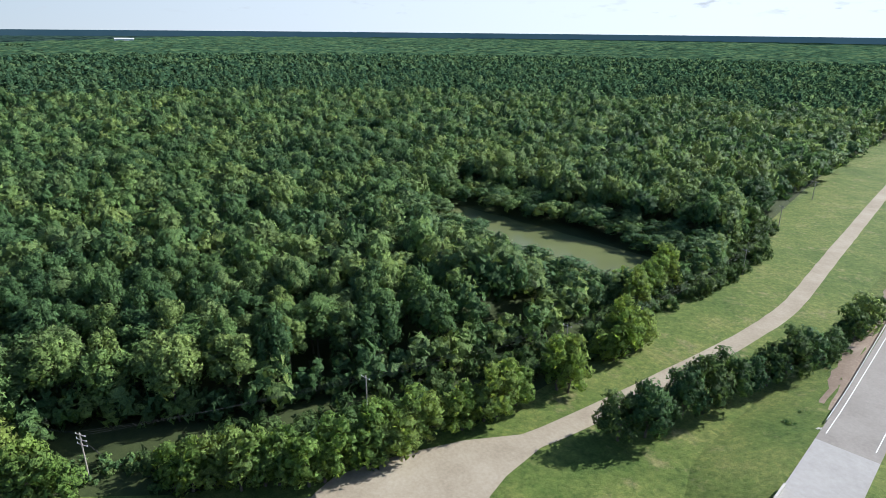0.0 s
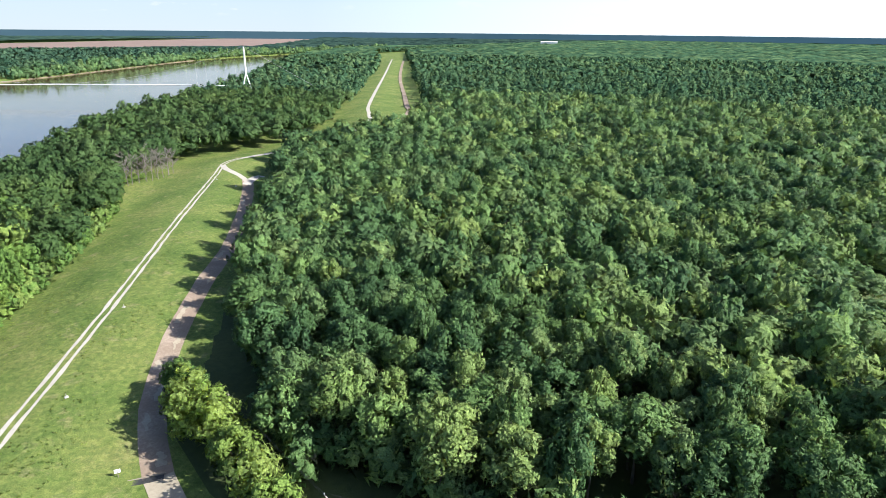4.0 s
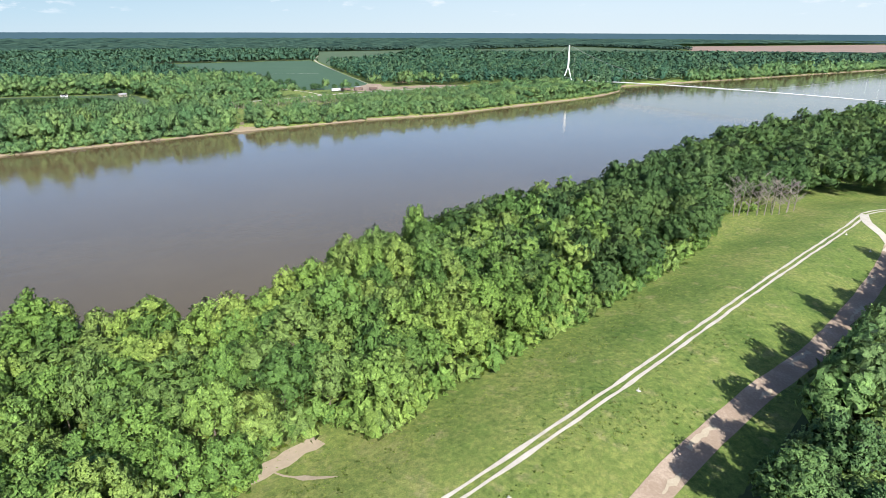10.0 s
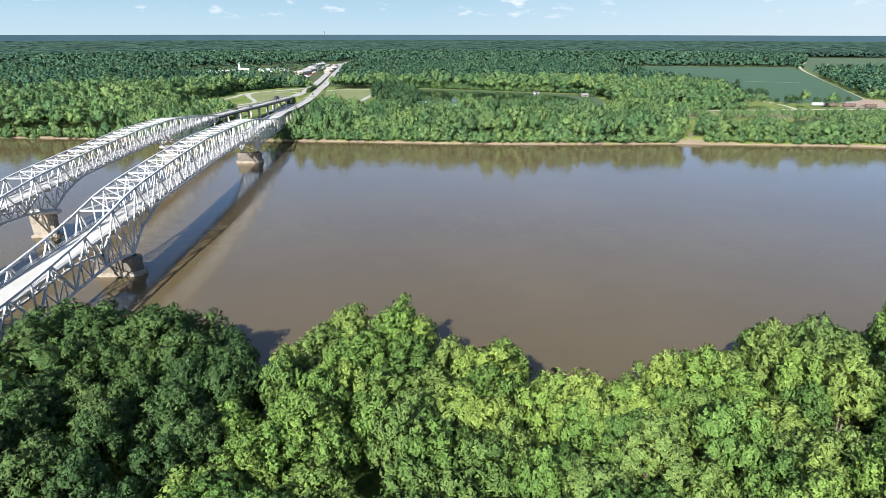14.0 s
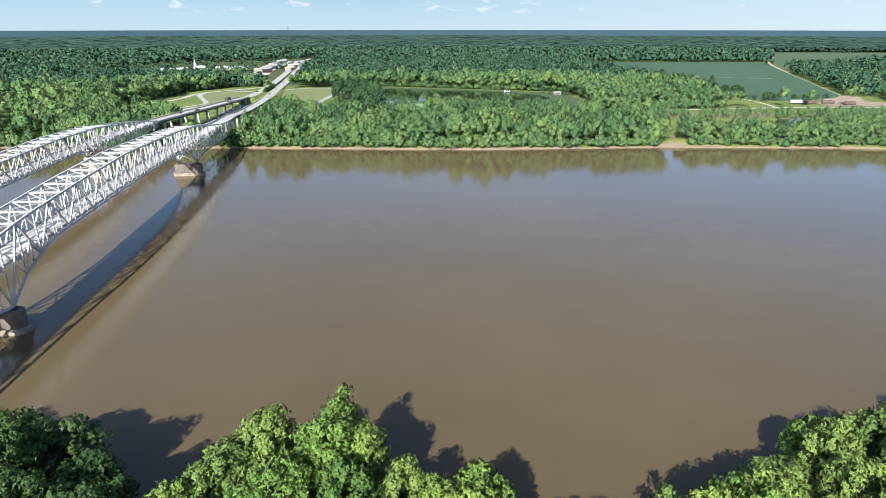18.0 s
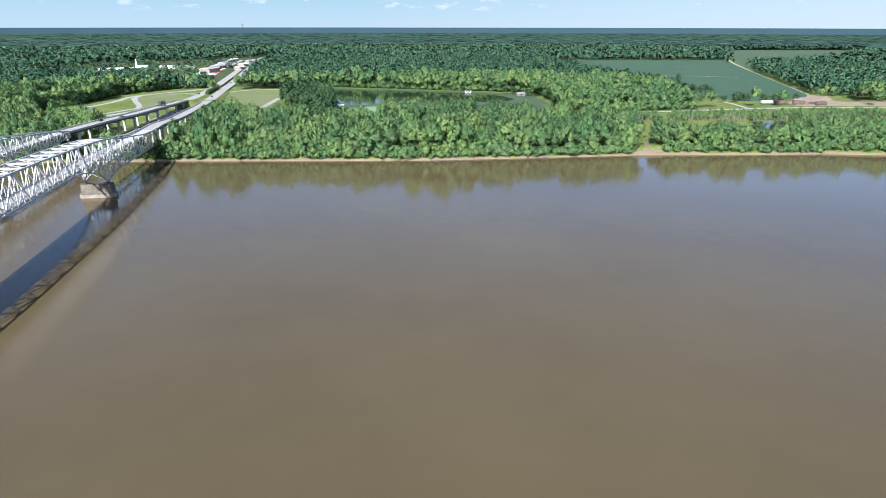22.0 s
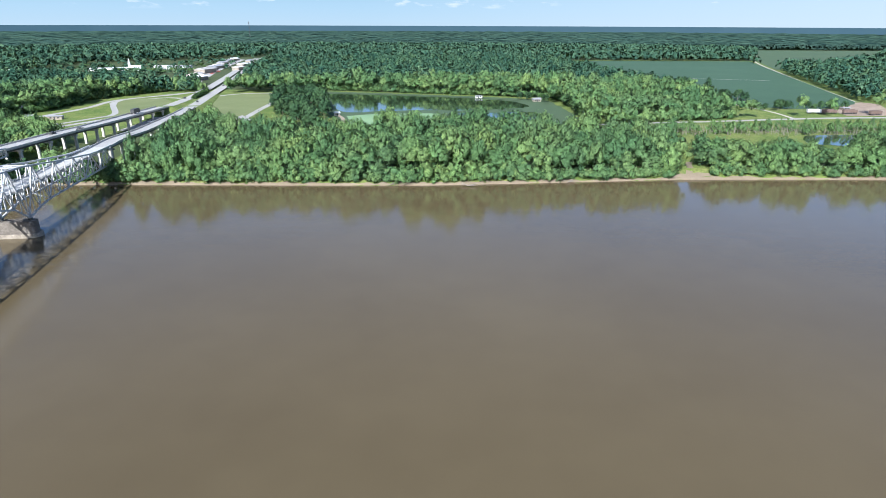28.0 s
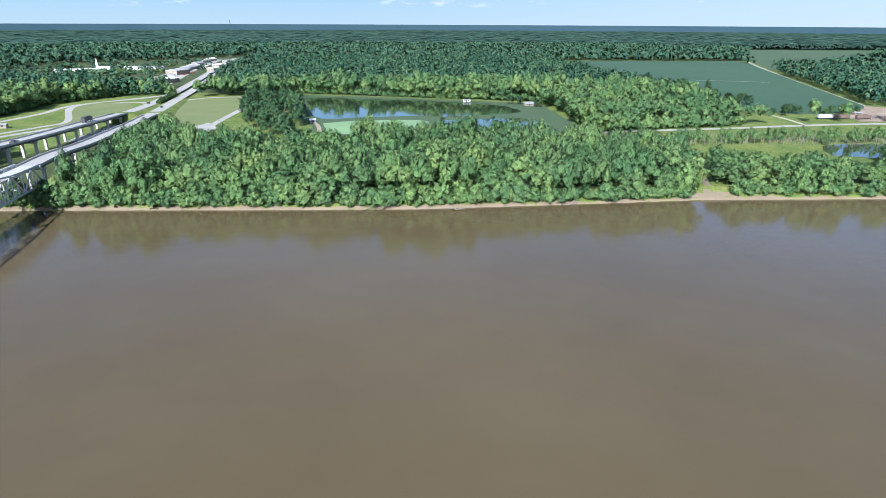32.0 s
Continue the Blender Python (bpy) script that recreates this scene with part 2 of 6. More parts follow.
LEAF_BANK = foliage("bank_leaves", [(0.1, 0.18, 0.049), (0.14, 0.238, 0.058), (0.175, 0.28, 0.067), (0.226, 0.308, 0.078), (0.184, 0.262, 0.077), (0.117, 0.203, 0.052)], 0.34)
LEAF_WOOD = foliage("forest_leaves", [(0.066, 0.13, 0.055), (0.108, 0.19, 0.07), (0.155, 0.254, 0.087), (0.22, 0.305, 0.098), (0.17, 0.25, 0.098), (0.103, 0.185, 0.069), (0.075, 0.145, 0.058)], 0.3)
LEAF_FAR = foliage("far_bank_leaves", [(0.08, 0.156, 0.066), (0.11, 0.2, 0.08), (0.148, 0.246, 0.092), (0.188, 0.276, 0.1), (0.138, 0.22, 0.092), (0.094, 0.174, 0.071)], 0.28)
# Far woods: distance haze is painted into these leaf colours as blue.
LEAF_CANOPY_HAZED = foliage("hazed_canopy_leaves", [(0.046, 0.096, 0.058), (0.062, 0.122, 0.066), (0.085, 0.15, 0.075), (0.112, 0.174, 0.082), (0.054, 0.108, 0.062)], 0.25, 0.0, 0.6)
LEAF_MIDDLE_HAZED = foliage("hazed_middle_leaves", [(0.034, 0.08, 0.058), (0.047, 0.102, 0.067), (0.066, 0.128, 0.076), (0.09, 0.146, 0.082), (0.041, 0.09, 0.062)], 0.2, 0.0, 0.7)
LEAF_OUTER_HAZED = foliage("hazed_outer_leaves", [(0.032, 0.07, 0.052), (0.044, 0.09, 0.06), (0.058, 0.11, 0.07), (0.074, 0.126, 0.077), (0.037, 0.08, 0.056)], 0.2, 0.0, 0.5)
LEAF_HORIZON_HAZED = foliage("hazed_far_canopy_leaves", [(0.027, 0.052, 0.045), (0.032, 0.06, 0.05), (0.037, 0.067, 0.054), (0.043, 0.073, 0.057), (0.03, 0.056, 0.048)], 0.1, 0.0, 0.3)
LEAF_WILLOW = foliage("willow_leaves", [(0.25, 0.39, 0.11), (0.34, 0.49, 0.14), (0.41, 0.54, 0.16), (0.38, 0.5, 0.17)], 0.66)
LEAF_GRASS = foliage("weed_leaves", [(0.12, 0.19, 0.034), (0.16, 0.225, 0.044), (0.19, 0.245, 0.055), (0.23, 0.26, 0.085)], 0.3)
LEAF_GROVE = foliage("grove_leaves", [(0.044, 0.092, 0.044), (0.058, 0.114, 0.05), (0.076, 0.134, 0.057)], 0.25)
LEAF_DARK = foliage("oak_leaves", [(0.066, 0.122, 0.042), (0.092, 0.158, 0.052), (0.122, 0.184, 0.062)])
BARK = surface("bark", [(0.3, (0.09, 0.07, 0.05)), (0.7, (0.22, 0.18, 0.14))], 0.7, 6.0)
POLE_WOOD = surface("weathered_wood", [(0.3, (0.3, 0.27, 0.23)), (0.7, (0.5, 0.46, 0.4))], 0.7, 6.0)
DEADWOOD = surface("dead_wood", [(0.3, (0.13, 0.11, 0.09)), (0.7, (0.26, 0.23, 0.2))], 0.7, 6.0)
GRASS = meadow("grass", [(0.34, (0.087, 0.136, 0.028)), (0.48, (0.126, 0.171, 0.039)), (0.6, (0.162, 0.194, 0.05)), (0.72, (0.2, 0.21, 0.069))], (0.231, 0.22, 0.094))
# Dark forest ground; also laid as painted shade beside the road.
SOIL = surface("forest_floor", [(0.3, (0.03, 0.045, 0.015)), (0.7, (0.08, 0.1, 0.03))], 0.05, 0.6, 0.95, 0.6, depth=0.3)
SAND = surface("sand", [(0.25, (0.22, 0.165, 0.11)), (0.6, (0.34, 0.275, 0.2)), (0.8, (0.46, 0.39, 0.31))], 0.12, 1.2, 0.9, 0.4)
GRAVEL = surface("pale_gravel", [(0.25, (0.3, 0.26, 0.21)), (0.7, (0.54, 0.5, 0.43))], 0.3, 2.5, 0.9, 0.4)
TAN = surface("tan_gravel", [(0.28, (0.24, 0.195, 0.135)), (0.5, (0.36, 0.305, 0.22)), (0.78, (0.49, 0.43, 0.33))], 0.12, 1.6, 0.9, 0.4)
MUD = surface("river_mud", [(0.25, (0.13, 0.098, 0.062)), (0.6, (0.22, 0.175, 0.12)), (0.8, (0.34, 0.285, 0.205))], 0.09, 1.2, 0.8, 0.4)
DIRT = surface("brown_gravel", [(0.28, (0.19, 0.138, 0.095)), (0.5, (0.275, 0.207, 0.15)), (0.72, (0.46, 0.375, 0.29))], 0.12, 1.6, 0.9, 0.4)
CONCRETE = surface("concrete", [(0.25, (0.36, 0.33, 0.28)), (0.7, (0.56, 0.53, 0.47))], 0.15, 1.2, 0.85, 0.25)
PAVEMENT = surface("road_concrete", [(0.25, (0.26, 0.245, 0.22)), (0.7, (0.42, 0.4, 0.37))], 0.08, 0.9, 0.8, 0.2)
DARK_CONCRETE = surface("dark_concrete", [(0.28, (0.06, 0.052, 0.044)), (0.5, (0.14, 0.12, 0.098)), (0.75, (0.3, 0.265, 0.22))], 0.3, 1.0, 0.9, 0.35)
ROADWAY = surface("bridge_concrete", [(0.25, (0.36, 0.345, 0.31)), (0.7, (0.52, 0.5, 0.46))], 0.08, 0.9, 0.8, 0.2)
ASPHALT = surface("asphalt", [(0.3, (0.2, 0.18, 0.155)), (0.7, (0.33, 0.3, 0.26))], 0.1, 1.5, 0.85, 0.3)
STAINED = surface("stained_concrete", [(0.28, (0.11, 0.09, 0.07)), (0.5, (0.27, 0.23, 0.18)), (0.75, (0.42, 0.37, 0.3))], 0.25, 1.0, 0.9, 0.35)
STEEL = surface("silver_paint", [(0.25, (0.38, 0.38, 0.37)), (0.7, (0.58, 0.575, 0.56))], 0.2, 1.5, 0.5, 0.1, 0.15)
WHITE = surface("white_paint", [(0.25, (0.66, 0.66, 0.64)), (0.7, (0.82, 0.82, 0.8))], 0.3, 2.0, 0.6, 0.1)
ROOF_GREY = surface("grey_roof", [(0.25, (0.2, 0.2, 0.21)), (0.7, (0.33, 0.33, 0.34))], 0.4, 2.0, 0.7, 0.2)
DARK = surface("dark_metal", [(0.3, (0.03, 0.03, 0.03)), (0.7, (0.07, 0.07, 0.07))], 0.4, 3.0, 0.5, 0.2)
RUST = surface("rusty_steel", [(0.3, (0.095, 0.066, 0.052)), (0.7, (0.16, 0.11, 0.09))], 0.5, 2.0, 0.8, 0.3)
CROP = surface("soy_field", [(0.3, (0.036, 0.076, 0.042)), (0.55, (0.047, 0.092, 0.05)), (0.8, (0.068, 0.11, 0.056))], 0.012, 0.2, 0.95, 0.4, depth=0.3)
PALE_CROP = surface("pale_field", [(0.3, (0.046, 0.082, 0.04)), (0.7, (0.078, 0.112, 0.053))], 0.012, 0.2, 0.95, 0.4, depth=0.3)
RED_SOIL = surface("ploughed_field", [(0.3, (0.19, 0.125, 0.1)), (0.7, (0.27, 0.19, 0.15))], 0.01, 0.15, 0.95, 0.4)
MOWN = surface("mown_grass", [(0.3, (0.115, 0.145, 0.05)), (0.55, (0.16, 0.18, 0.07)), (0.8, (0.24, 0.235, 0.12))], 0.03, 0.5, 0.9, 0.5, depth=0.2)
ALGAE = surface("duckweed", [(0.3, (0.15, 0.25, 0.12)), (0.7, (0.24, 0.34, 0.17))], 0.06, 0.8, 0.8, 0.1)
RIVER = glossy_water("river_water", (0.083, 0.062, 0.031), (0.112, 0.086, 0.045), 0.045, 0.2, 0.5)
POND = glossy_water("pond_water", (0.02, 0.035, 0.018), (0.035, 0.055, 0.025), 0.04, 0.06, 0.8)
SWAMP = glossy_water("swamp_water", (0.13, 0.15, 0.06), (0.2, 0.22, 0.095), 0.18, 0.1, 0.8)


# ---- building helpers ----
def mesh_of(name, verts, faces, material, smooth=False):
    me = bpy.data.meshes.new(name)
    me.from_pydata([tuple(v) for v in verts] if not isinstance(verts, np.ndarray) else verts.tolist(), [], faces)
    me.materials.append(material)
    if smooth:
        me.shade_smooth()
    me.update()
    return me


def fast_mesh(name, verts, polys, material, smooth=False, tint=None, puff=None):
    """From arrays: polys is an (n, k) array of corner numbers."""
    polys = np.asarray(polys, np.int32)
    n, k = polys.shape
    me = bpy.data.meshes.new(name)
    me.vertices.add(len(verts))
    me.vertices.foreach_set("co", np.asarray(verts, np.float32).ravel())
    me.loops.add(n * k)
    me.loops.foreach_set("vertex_index", polys.ravel())
    me.polygons.add(n)
    me.polygons.foreach_set("loop_start", np.arange(0, n * k, k, dtype=np.int32))
    me.polygons.foreach_set("use_smooth", np.full(n, smooth))
    me.materials.append(material)
    if tint is not None:
        me.attributes.new("tint", "FLOAT", "POINT").data.foreach_set("value", np.asarray(tint, np.float32))
    if puff is not None:
        me.attributes.new("puff", "FLOAT_VECTOR", "POINT").data.foreach_set("vector", np.asarray(puff, np.float32).ravel())
    me.update(calc_edges=True)
    return me


def empty(name, label, category, group="", kind=""):
    return tagged(new(name), label, category, group, kind)


def part(name, bm, material, parent, label=""):
    me = bpy.data.meshes.new(name)
    bm.to_mesh(me)
    bm.free()
    me.materials.append(material)
    ob = new(name, me)
    ob.parent = parent
    return tagged(ob, label)


def put(name, me, parent, m=None, label=""):
    ob = new(name, me)
    ob.parent = parent
    if m is not None:
        ob.matrix_basis = m
    return tagged(ob, label)


def box_bm(bm, cx, cy, cz, sx, sy, sz, bevel=0.0, rz=0.0):
    made = bmesh.ops.create_cube(bm, size=1.0, matrix=pose(cx, cy, cz, 0, 0, rz) @ Matrix.Diagonal((sx, sy, sz, 1)))
    if bevel:
        edges = {e for v in made["verts"] for e in v.link_edges}
        bmesh.ops.bevel(bm, geom=list(edges), offset=bevel, segments=1, affect="EDGES")


def box(cx, cy, cz, sx, sy, sz, bevel=0.0, rz=0.0):
    bm = bmesh.new()
    box_bm(bm, cx, cy, cz, sx, sy, sz, bevel, rz)
    return bm


def tube_bm(bm, a, b, r1, r2, sides=8):
    a, b = Vector(a), Vector(b)
    d = b - a
    m = Matrix.Translation((a + b) / 2) @ d.to_track_quat("Z", "Y").to_matrix().to_4x4()
    bmesh.ops.create_cone(bm, cap_ends=True, segments=sides, radius1=r1, radius2=r2, depth=d.length, matrix=m)


def interp(table, x):
    return float(np.interp(x, [p[0] for p in table], [p[1] for p in table]))


def smooth_line(points, step=4.0):
    """A rounded line through the points."""
    pts = [Vector((*p[:2], p[2] if len(p) > 2 else 0.0)) for p in points]
    ends = [pts[0] * 2 - pts[1], *pts, pts[-1] * 2 - pts[-2]]
    out = []
    for a, b, c, d in zip(ends, ends[1:], ends[2:], ends[3:]):
        n = max(2, int((c - b).length / step))
        for i in range(n):
            t = i / n
            out.append(0.5 * (2 * b + (c - a) * t + (2 * a - 5 * b + 4 * c - d) * t * t + (3 * b - a - 3 * c + d) * t ** 3))
    return out + [pts[-1]]


def inside(poly, x, y):
    hit = False
    for (x1, y1), (x2, y2) in zip(poly, poly[1:] + poly[:1]):
        if (y1 > y) != (y2 > y) and x < (x2 - x1) * (y - y1) / (y2 - y1) + x1:
            hit = not hit
    return hit


def gap_to(line, x, y):
    best = 1e9
    for a, b in zip(line, line[1:]):
        ax, ay, dx, dy = a[0], a[1], b[0] - a[0], b[1] - a[1]
        t = max(0.0, min(1.0, ((x - ax) * dx + (y - ay) * dy) / (dx * dx + dy * dy + 1e-9)))
        best = min(best, math.hypot(x - ax - t * dx, y - ay - t * dy))
    return best


# ---- plan: banks, roads, clearings ----
NEAR_BANK = [(-5200, 80), (-900, 60), (-300, 62), (-150, 62), (-95, 60), (-70, 58), (-50, 46), (-30, 66), (-20, 66), (-8, 50), (0, 54), (14, 38), (25, 44), (55, 65), (85, 76), (130, 88),
             (170, 84), (255, 104), (380, 128), (500, 130), (640, 140), (800, 152), (1200, 200), (1700, 235), (2300, 200), (3200, -300), (5200, -1600)]
FAR_BANK = [(-5200, 380), (-900, 372), (-300, 376), (-156, 382), (-60, 382), (0, 383), (60, 389), (130, 397), (250, 399), (330, 390), (420, 404), (520, 415), (595, 432), (650, 455), (700, 494), (725, 505),
            (860, 496), (990, 486), (1200, 480), (1465, 470), (1750, 410), (1950, 320), (2400, 60), (3200, -500), (5200, -1900)]
TRACK = [(-120, -20), (-60, -30), (-20, -33), (5, -32.2), (15, -31.8), (75, -23.6), (152, -11.4), (235, 0.5), (262, 4.5), (277, -1), (300, -19), (350, -42), (412, -58), (470, -54), (532, -47.5), (700, -41), (1000, -31), (1272, -20.5), (1500, -12)]
ROAD = [(16, -61), (30, -54), (42, -50), (65, -44.8), (100, -40), (133, -37.2), (180, -29), (215, -21), (228, -17)]
LINK = [(227, -17), (236, -11), (247, -1), (258, 4.5)]
SOUTH_ROAD = [(16, -61), (4, -70), (-10, -85), (-22, -105), (-32, -132), (-37, -165), (-38.2, -204), (-38.4, -232), (-36, -262), (-28, -300), (-20, -337), (1.5, -438), (22, -540), (38, -640), (60, -800), (90, -1050)]
FAR_LEVEE_ROAD = [(440, -78), (512, -87), (560, -83), (660, -76.5), (905, -60), (1190, -49), (1500, -40)]


def near_bank(x):
    return interp(NEAR_BANK, x)


def far_bank(x):
    return interp(FAR_BANK, x)


TRACK_L = smooth_line(TRACK, 6)
SOUTH_L = smooth_line(SOUTH_ROAD, 6)


def land(x, y):
    """Height of the ground."""
    d1, d2 = near_bank(x) - y, y - far_bank(x)
    if d1 < 0 and d2 < 0:
        return -2.5
    if d2 >= 0:
        return 3.5 * min(1.0, (d2 / 9.0) ** 0.8) if d2 < 9 else 3.5
    z = 3.5 * min(1.0, (d1 / 9.0) ** 0.8) if d1 < 9 else 3.5
    if -130 < x < 1600 and -120 < y < 40:
        g = gap_to(TRACK_L, x, y)
        lift = max(0.0, min(1.0, (30.0 - g) / 27.0))
        z += 3.0 * lift * lift * (3 - 2 * lift)
    return z


def strip(name, line, width, lift, material, label="", category="road", jitter=0.0, parent=None, flat=None):
    """A road laid on the ground."""
    pts = smooth_line(line, 5)
    verts, faces, rnd = [], [], random.Random(len(line))
    for i, p in enumerate(pts):
        d = (pts[min(i + 1, len(pts) - 1)] - pts[max(i - 1, 0)]).normalized()
        n = Vector((-d.y, d.x, 0))
        w1, w2 = (width / 2 + rnd.uniform(-jitter, jitter) for _ in "ab")
        for k in range(5):
            q = p + n * (-w1 + (w1 + w2) * k / 4)
            z = (land(q.x, q.y) if flat is None else flat + p.z) + lift
            verts.append((q.x, q.y, z))
        if i:
            faces += [(5 * i - 5 + k, 5 * i - 4 + k, 5 * i + 1 + k, 5 * i + k) for k in range(4)]
    ob = new(name, mesh_of(name, verts, faces, material, True))
    ob.parent = parent
    return tagged(ob, label, category if parent is None else "", kind="structure" if parent is None else "")


def sheet(name, poly, z, material, label, category, kind="structure", wave=0.0):
    """A flat patch of ground or water."""
    bm = bmesh.new()
    pts = smooth_line([*poly, poly[0]], 8)[:-1] if wave else [Vector((*p, 0)) for p in poly]
    rnd = random.Random(len(poly))
    vs = [bm.verts.new((p[0] + rnd.uniform(-wave, wave), p[1] + rnd.uniform(-wave, wave), z)) for p in pts]
    f = bm.faces.new(vs)
    f.normal_update()
    if f.normal.z < 0:
        f.normal_flip()
    bmesh.ops.triangulate(bm, faces=[f])
    me = bpy.data.meshes.new(name)
    bm.to_mesh(me)
    bm.free()
    me.materials.append(material)
    return tagged(new(name, me), label, category, kind=kind)


# ---- ground, river ----
sky_band()


def build_ground():
    xs = np.unique(np.concatenate([np.linspace(-5000, -400, 24), np.arange(-400, -140, 12), np.arange(-140, 340, 3.0), np.arange(340, 760, 8), np.arange(760, 1600, 16), np.linspace(1600, 5000, 30)]))
    near = [-5000, -3000, -1800, -1000, -700, -500, -400, *range(-330, -150, 10), *range(-150, -20, 3), -20, -16, -12, -9, -7, -5, -3, -1.5, 0, 3]
    far = [-3, 0, 1.5, 3, 5, 7, 9, 14, 25, 60, 130, 250, 500, 1000, 2000, 3500, 5000]
    verts, faces = [], []
    for x in xs:
        b1, b2 = near_bank(x), far_bank(x)
        for o in near:
            y = b1 + o
            verts.append((x, y, land(x, y) if o < 0 else (0.0 if o == 0 else -2.5)))
        for o in far:
            y = b2 + o
            verts.append((x, y, land(x, y) if o > 0 else (0.0 if o == 0 else -2.5)))
    n = len(near) + len(far)
    for i in range(len(xs) - 1):
        for k in range(n - 1):
            a = i * n + k
            faces.append((a, a + n, a + n + 1, a + 1))
    ground = new("ground", mesh_of("ground", verts, faces, GRASS, True))
    return tagged(ground, "flat grassy river land with a low levee and sloping banks", "ground", kind="structure")


build_ground()
water = new("river", mesh_of("river", [(-5000, -2200, 0), (5000, -2200, 0), (5000, 700, 0), (-5000, 700, 0)], [(0, 1, 2, 3)], RIVER))
tagged(water, "wide muddy brown river with a faint ripple", "river", kind="structure")


# ---- woods ----
def in_poly(poly, x, y):
    hit = np.zeros(len(x), bool)
    for (x1, y1), (x2, y2) in zip(poly, poly[1:] + poly[:1]):
        if y1 != y2:
            hit ^= ((y1 > y) != (y2 > y)) & (x < (x2 - x1) * (y - y1) / (y2 - y1) + x1)
    return hit


def dist_line(line, x, y):
    best = np.full(len(x), 1e9)
    for a, b in zip(line, line[1:]):
        ax, ay, dx, dy = a[0], a[1], b[0] - a[0], b[1] - a[1]
        t = np.clip(((x - ax) * dx + (y - ay) * dy) / (dx * dx + dy * dy + 1e-9), 0, 1)
        best = np.minimum(best, np.hypot(x - ax - t * dx, y - ay - t * dy))
    return best


# edges of the woods on the camera's side of the river
BANK_EDGE = [(-400, -20), (-70, -14), (-20, -12), (0, -9), (4, -4), (16, 1.5), (23, 2), (30, -8), (46, -2), (65, 1), (94, 5), (126, 11), (174, 22), (214, 41), (226, 41), (236, 35), (255, 33), (273, 35), (287, 20), (310, 4), (326, -8), (340, -22), (376, -30), (500, -26), (700, -20), (1206, -3), (2000, 60), (5200, -1700)]
WOOD_EDGE = [(14, -84), (20, -81), (40, -73.5), (69, -60), (109, -51.5), (180, -41.5), (206, -36), (228, -31), (252, -31), (276, -28), (300, -31), (330, -52), (360, -78), (412, -99), (440, -106), (505, -112), (560, -102), (900, -81), (1222, -69), (2000, -30), (5200, -1900)]
WOOD_FRONT = [(-75, 24), (-95, 15), (-120, 1), (-150, -6), (-190, -10), (-222, -4), (-262, -12), (-300, 2), (-335, 10), (-435, 27), (-540, 47), (-640, 64), (-800, 88), (-1050, 118), (-5000, 700)]
POND_A = [(9, -264), (45, -260), (76, -255), (100, -250), (100, -236), (62, -226), (36, -224), (10, -227), (-3, -232), (-5, -250), (-3, -262)]
POND_FRONT = [(-12, -204), (40, -202), (98, -216), (102, -238), (10, -228), (-10, -232)]
POND_BACK = [(-8, -260), (114, -246), (114, -270), (-8, -286)]
HIGHWAY_1 = [(-167.9, 395), (-174, 425), (-179, 462), (-187, 507), (-197, 559), (-208.7, 613), (-221, 669), (-237, 744), (-252, 828), (-274, 937), (-304, 1082), (-345, 1290), (-372, 1420), (-384, 1537), (-400, 1800)]
HIGHWAY_2 = [(-212.4, 382), (-214, 440), (-216, 485), (-222, 540), (-228, 590), (-234, 639), (-245, 703), (-252, 744), (-265, 818), (-288, 937), (-317, 1082), (-357, 1290), (-382, 1420)]
LOOP = [(-285, 516), (-262, 571), (-256, 598), (-275, 640), (-301, 668), (-306, 694), (-275, 722), (-252, 712), (-244, 690)]
SIDE_ROAD = [(-340, 560), (-323, 580), (-312, 640), (-314, 697), (-290, 740), (-268, 775)]
FAR_ROAD = [(104, 553), (133, 559), (170, 567), (232, 578), (283, 589), (345, 598), (500, 604), (700, 620), (900, 660)]
FIELD_TRACK = [(264, 775), (274, 740), (281, 697), (289, 660), (293, 628), (291, 594)]
FIELD_PATH = [(413, 708), (507, 1009), (634, 1382), (770, 1660)]
FIELD_1 = [(240, 1400), (630, 1400), (507, 1009), (413, 708), (400, 688), (352, 656), (314, 650), (303, 664), (294, 704), (282, 772), (248, 880), (218, 1280)]
FIELD_2 = [(645, 1400), (560, 1150), (590, 1180), (640, 1210), (760, 1290), (900, 1420), (1300, 1950), (890, 1960), (767, 1655)]
FIELD_3 = [(1500, 1905), (2200, 1960), (2100, 1150), (1700, 1020), (1150, 1400)]
RED_FIELD = [(1750, 1000), (2050, 760), (2250, 520), (2800, 540), (4700, 700), (4700, 1300), (2600, 1780)]
GAP = [(127, 390), (141, 390), (146, 420), (158, 455), (176, 498), (250, 505), (320, 516), (420, 520), (420, 545), (165, 545), (160, 505), (148, 470), (138, 440)]
GAP_POND = [(242, 479), (249, 503), (262, 513), (300, 516), (430, 520), (430, 480), (330, 468), (280, 470)]
REEDS = [(158, 506), (420, 516), (600, 530), (600, 596), (420, 594), (291, 596), (240, 588), (170, 574), (140, 566), (150, 540)]
STEMS = [(162, 509), (300, 511), (420, 518), (600, 532), (600, 560), (420, 548), (300, 542), (170, 536)]
TRIANGLE = [(238, 592), (256, 700), (256, 755), (278, 752), (306, 692), (330, 735), (413, 708), (440, 690), (420, 612), (291, 605)]
YARD = [(345, 610), (352, 634), (402, 700), (424, 692), (410, 645), (470, 640), (500, 612)]
PONDS = [(-150, 800), (-130, 792), (-60, 778), (22, 752), (44, 745), (104, 728), (118, 660), (116, 590), (112, 545), (20, 532), (-60, 528), (-78, 530), (-98, 632)]
INFIELD = [(-205, 600), (-228, 700), (-240, 745), (-214, 768), (-170, 774), (-152, 740), (-146, 600), (-140, 528), (-172, 520), (-186, 560)]
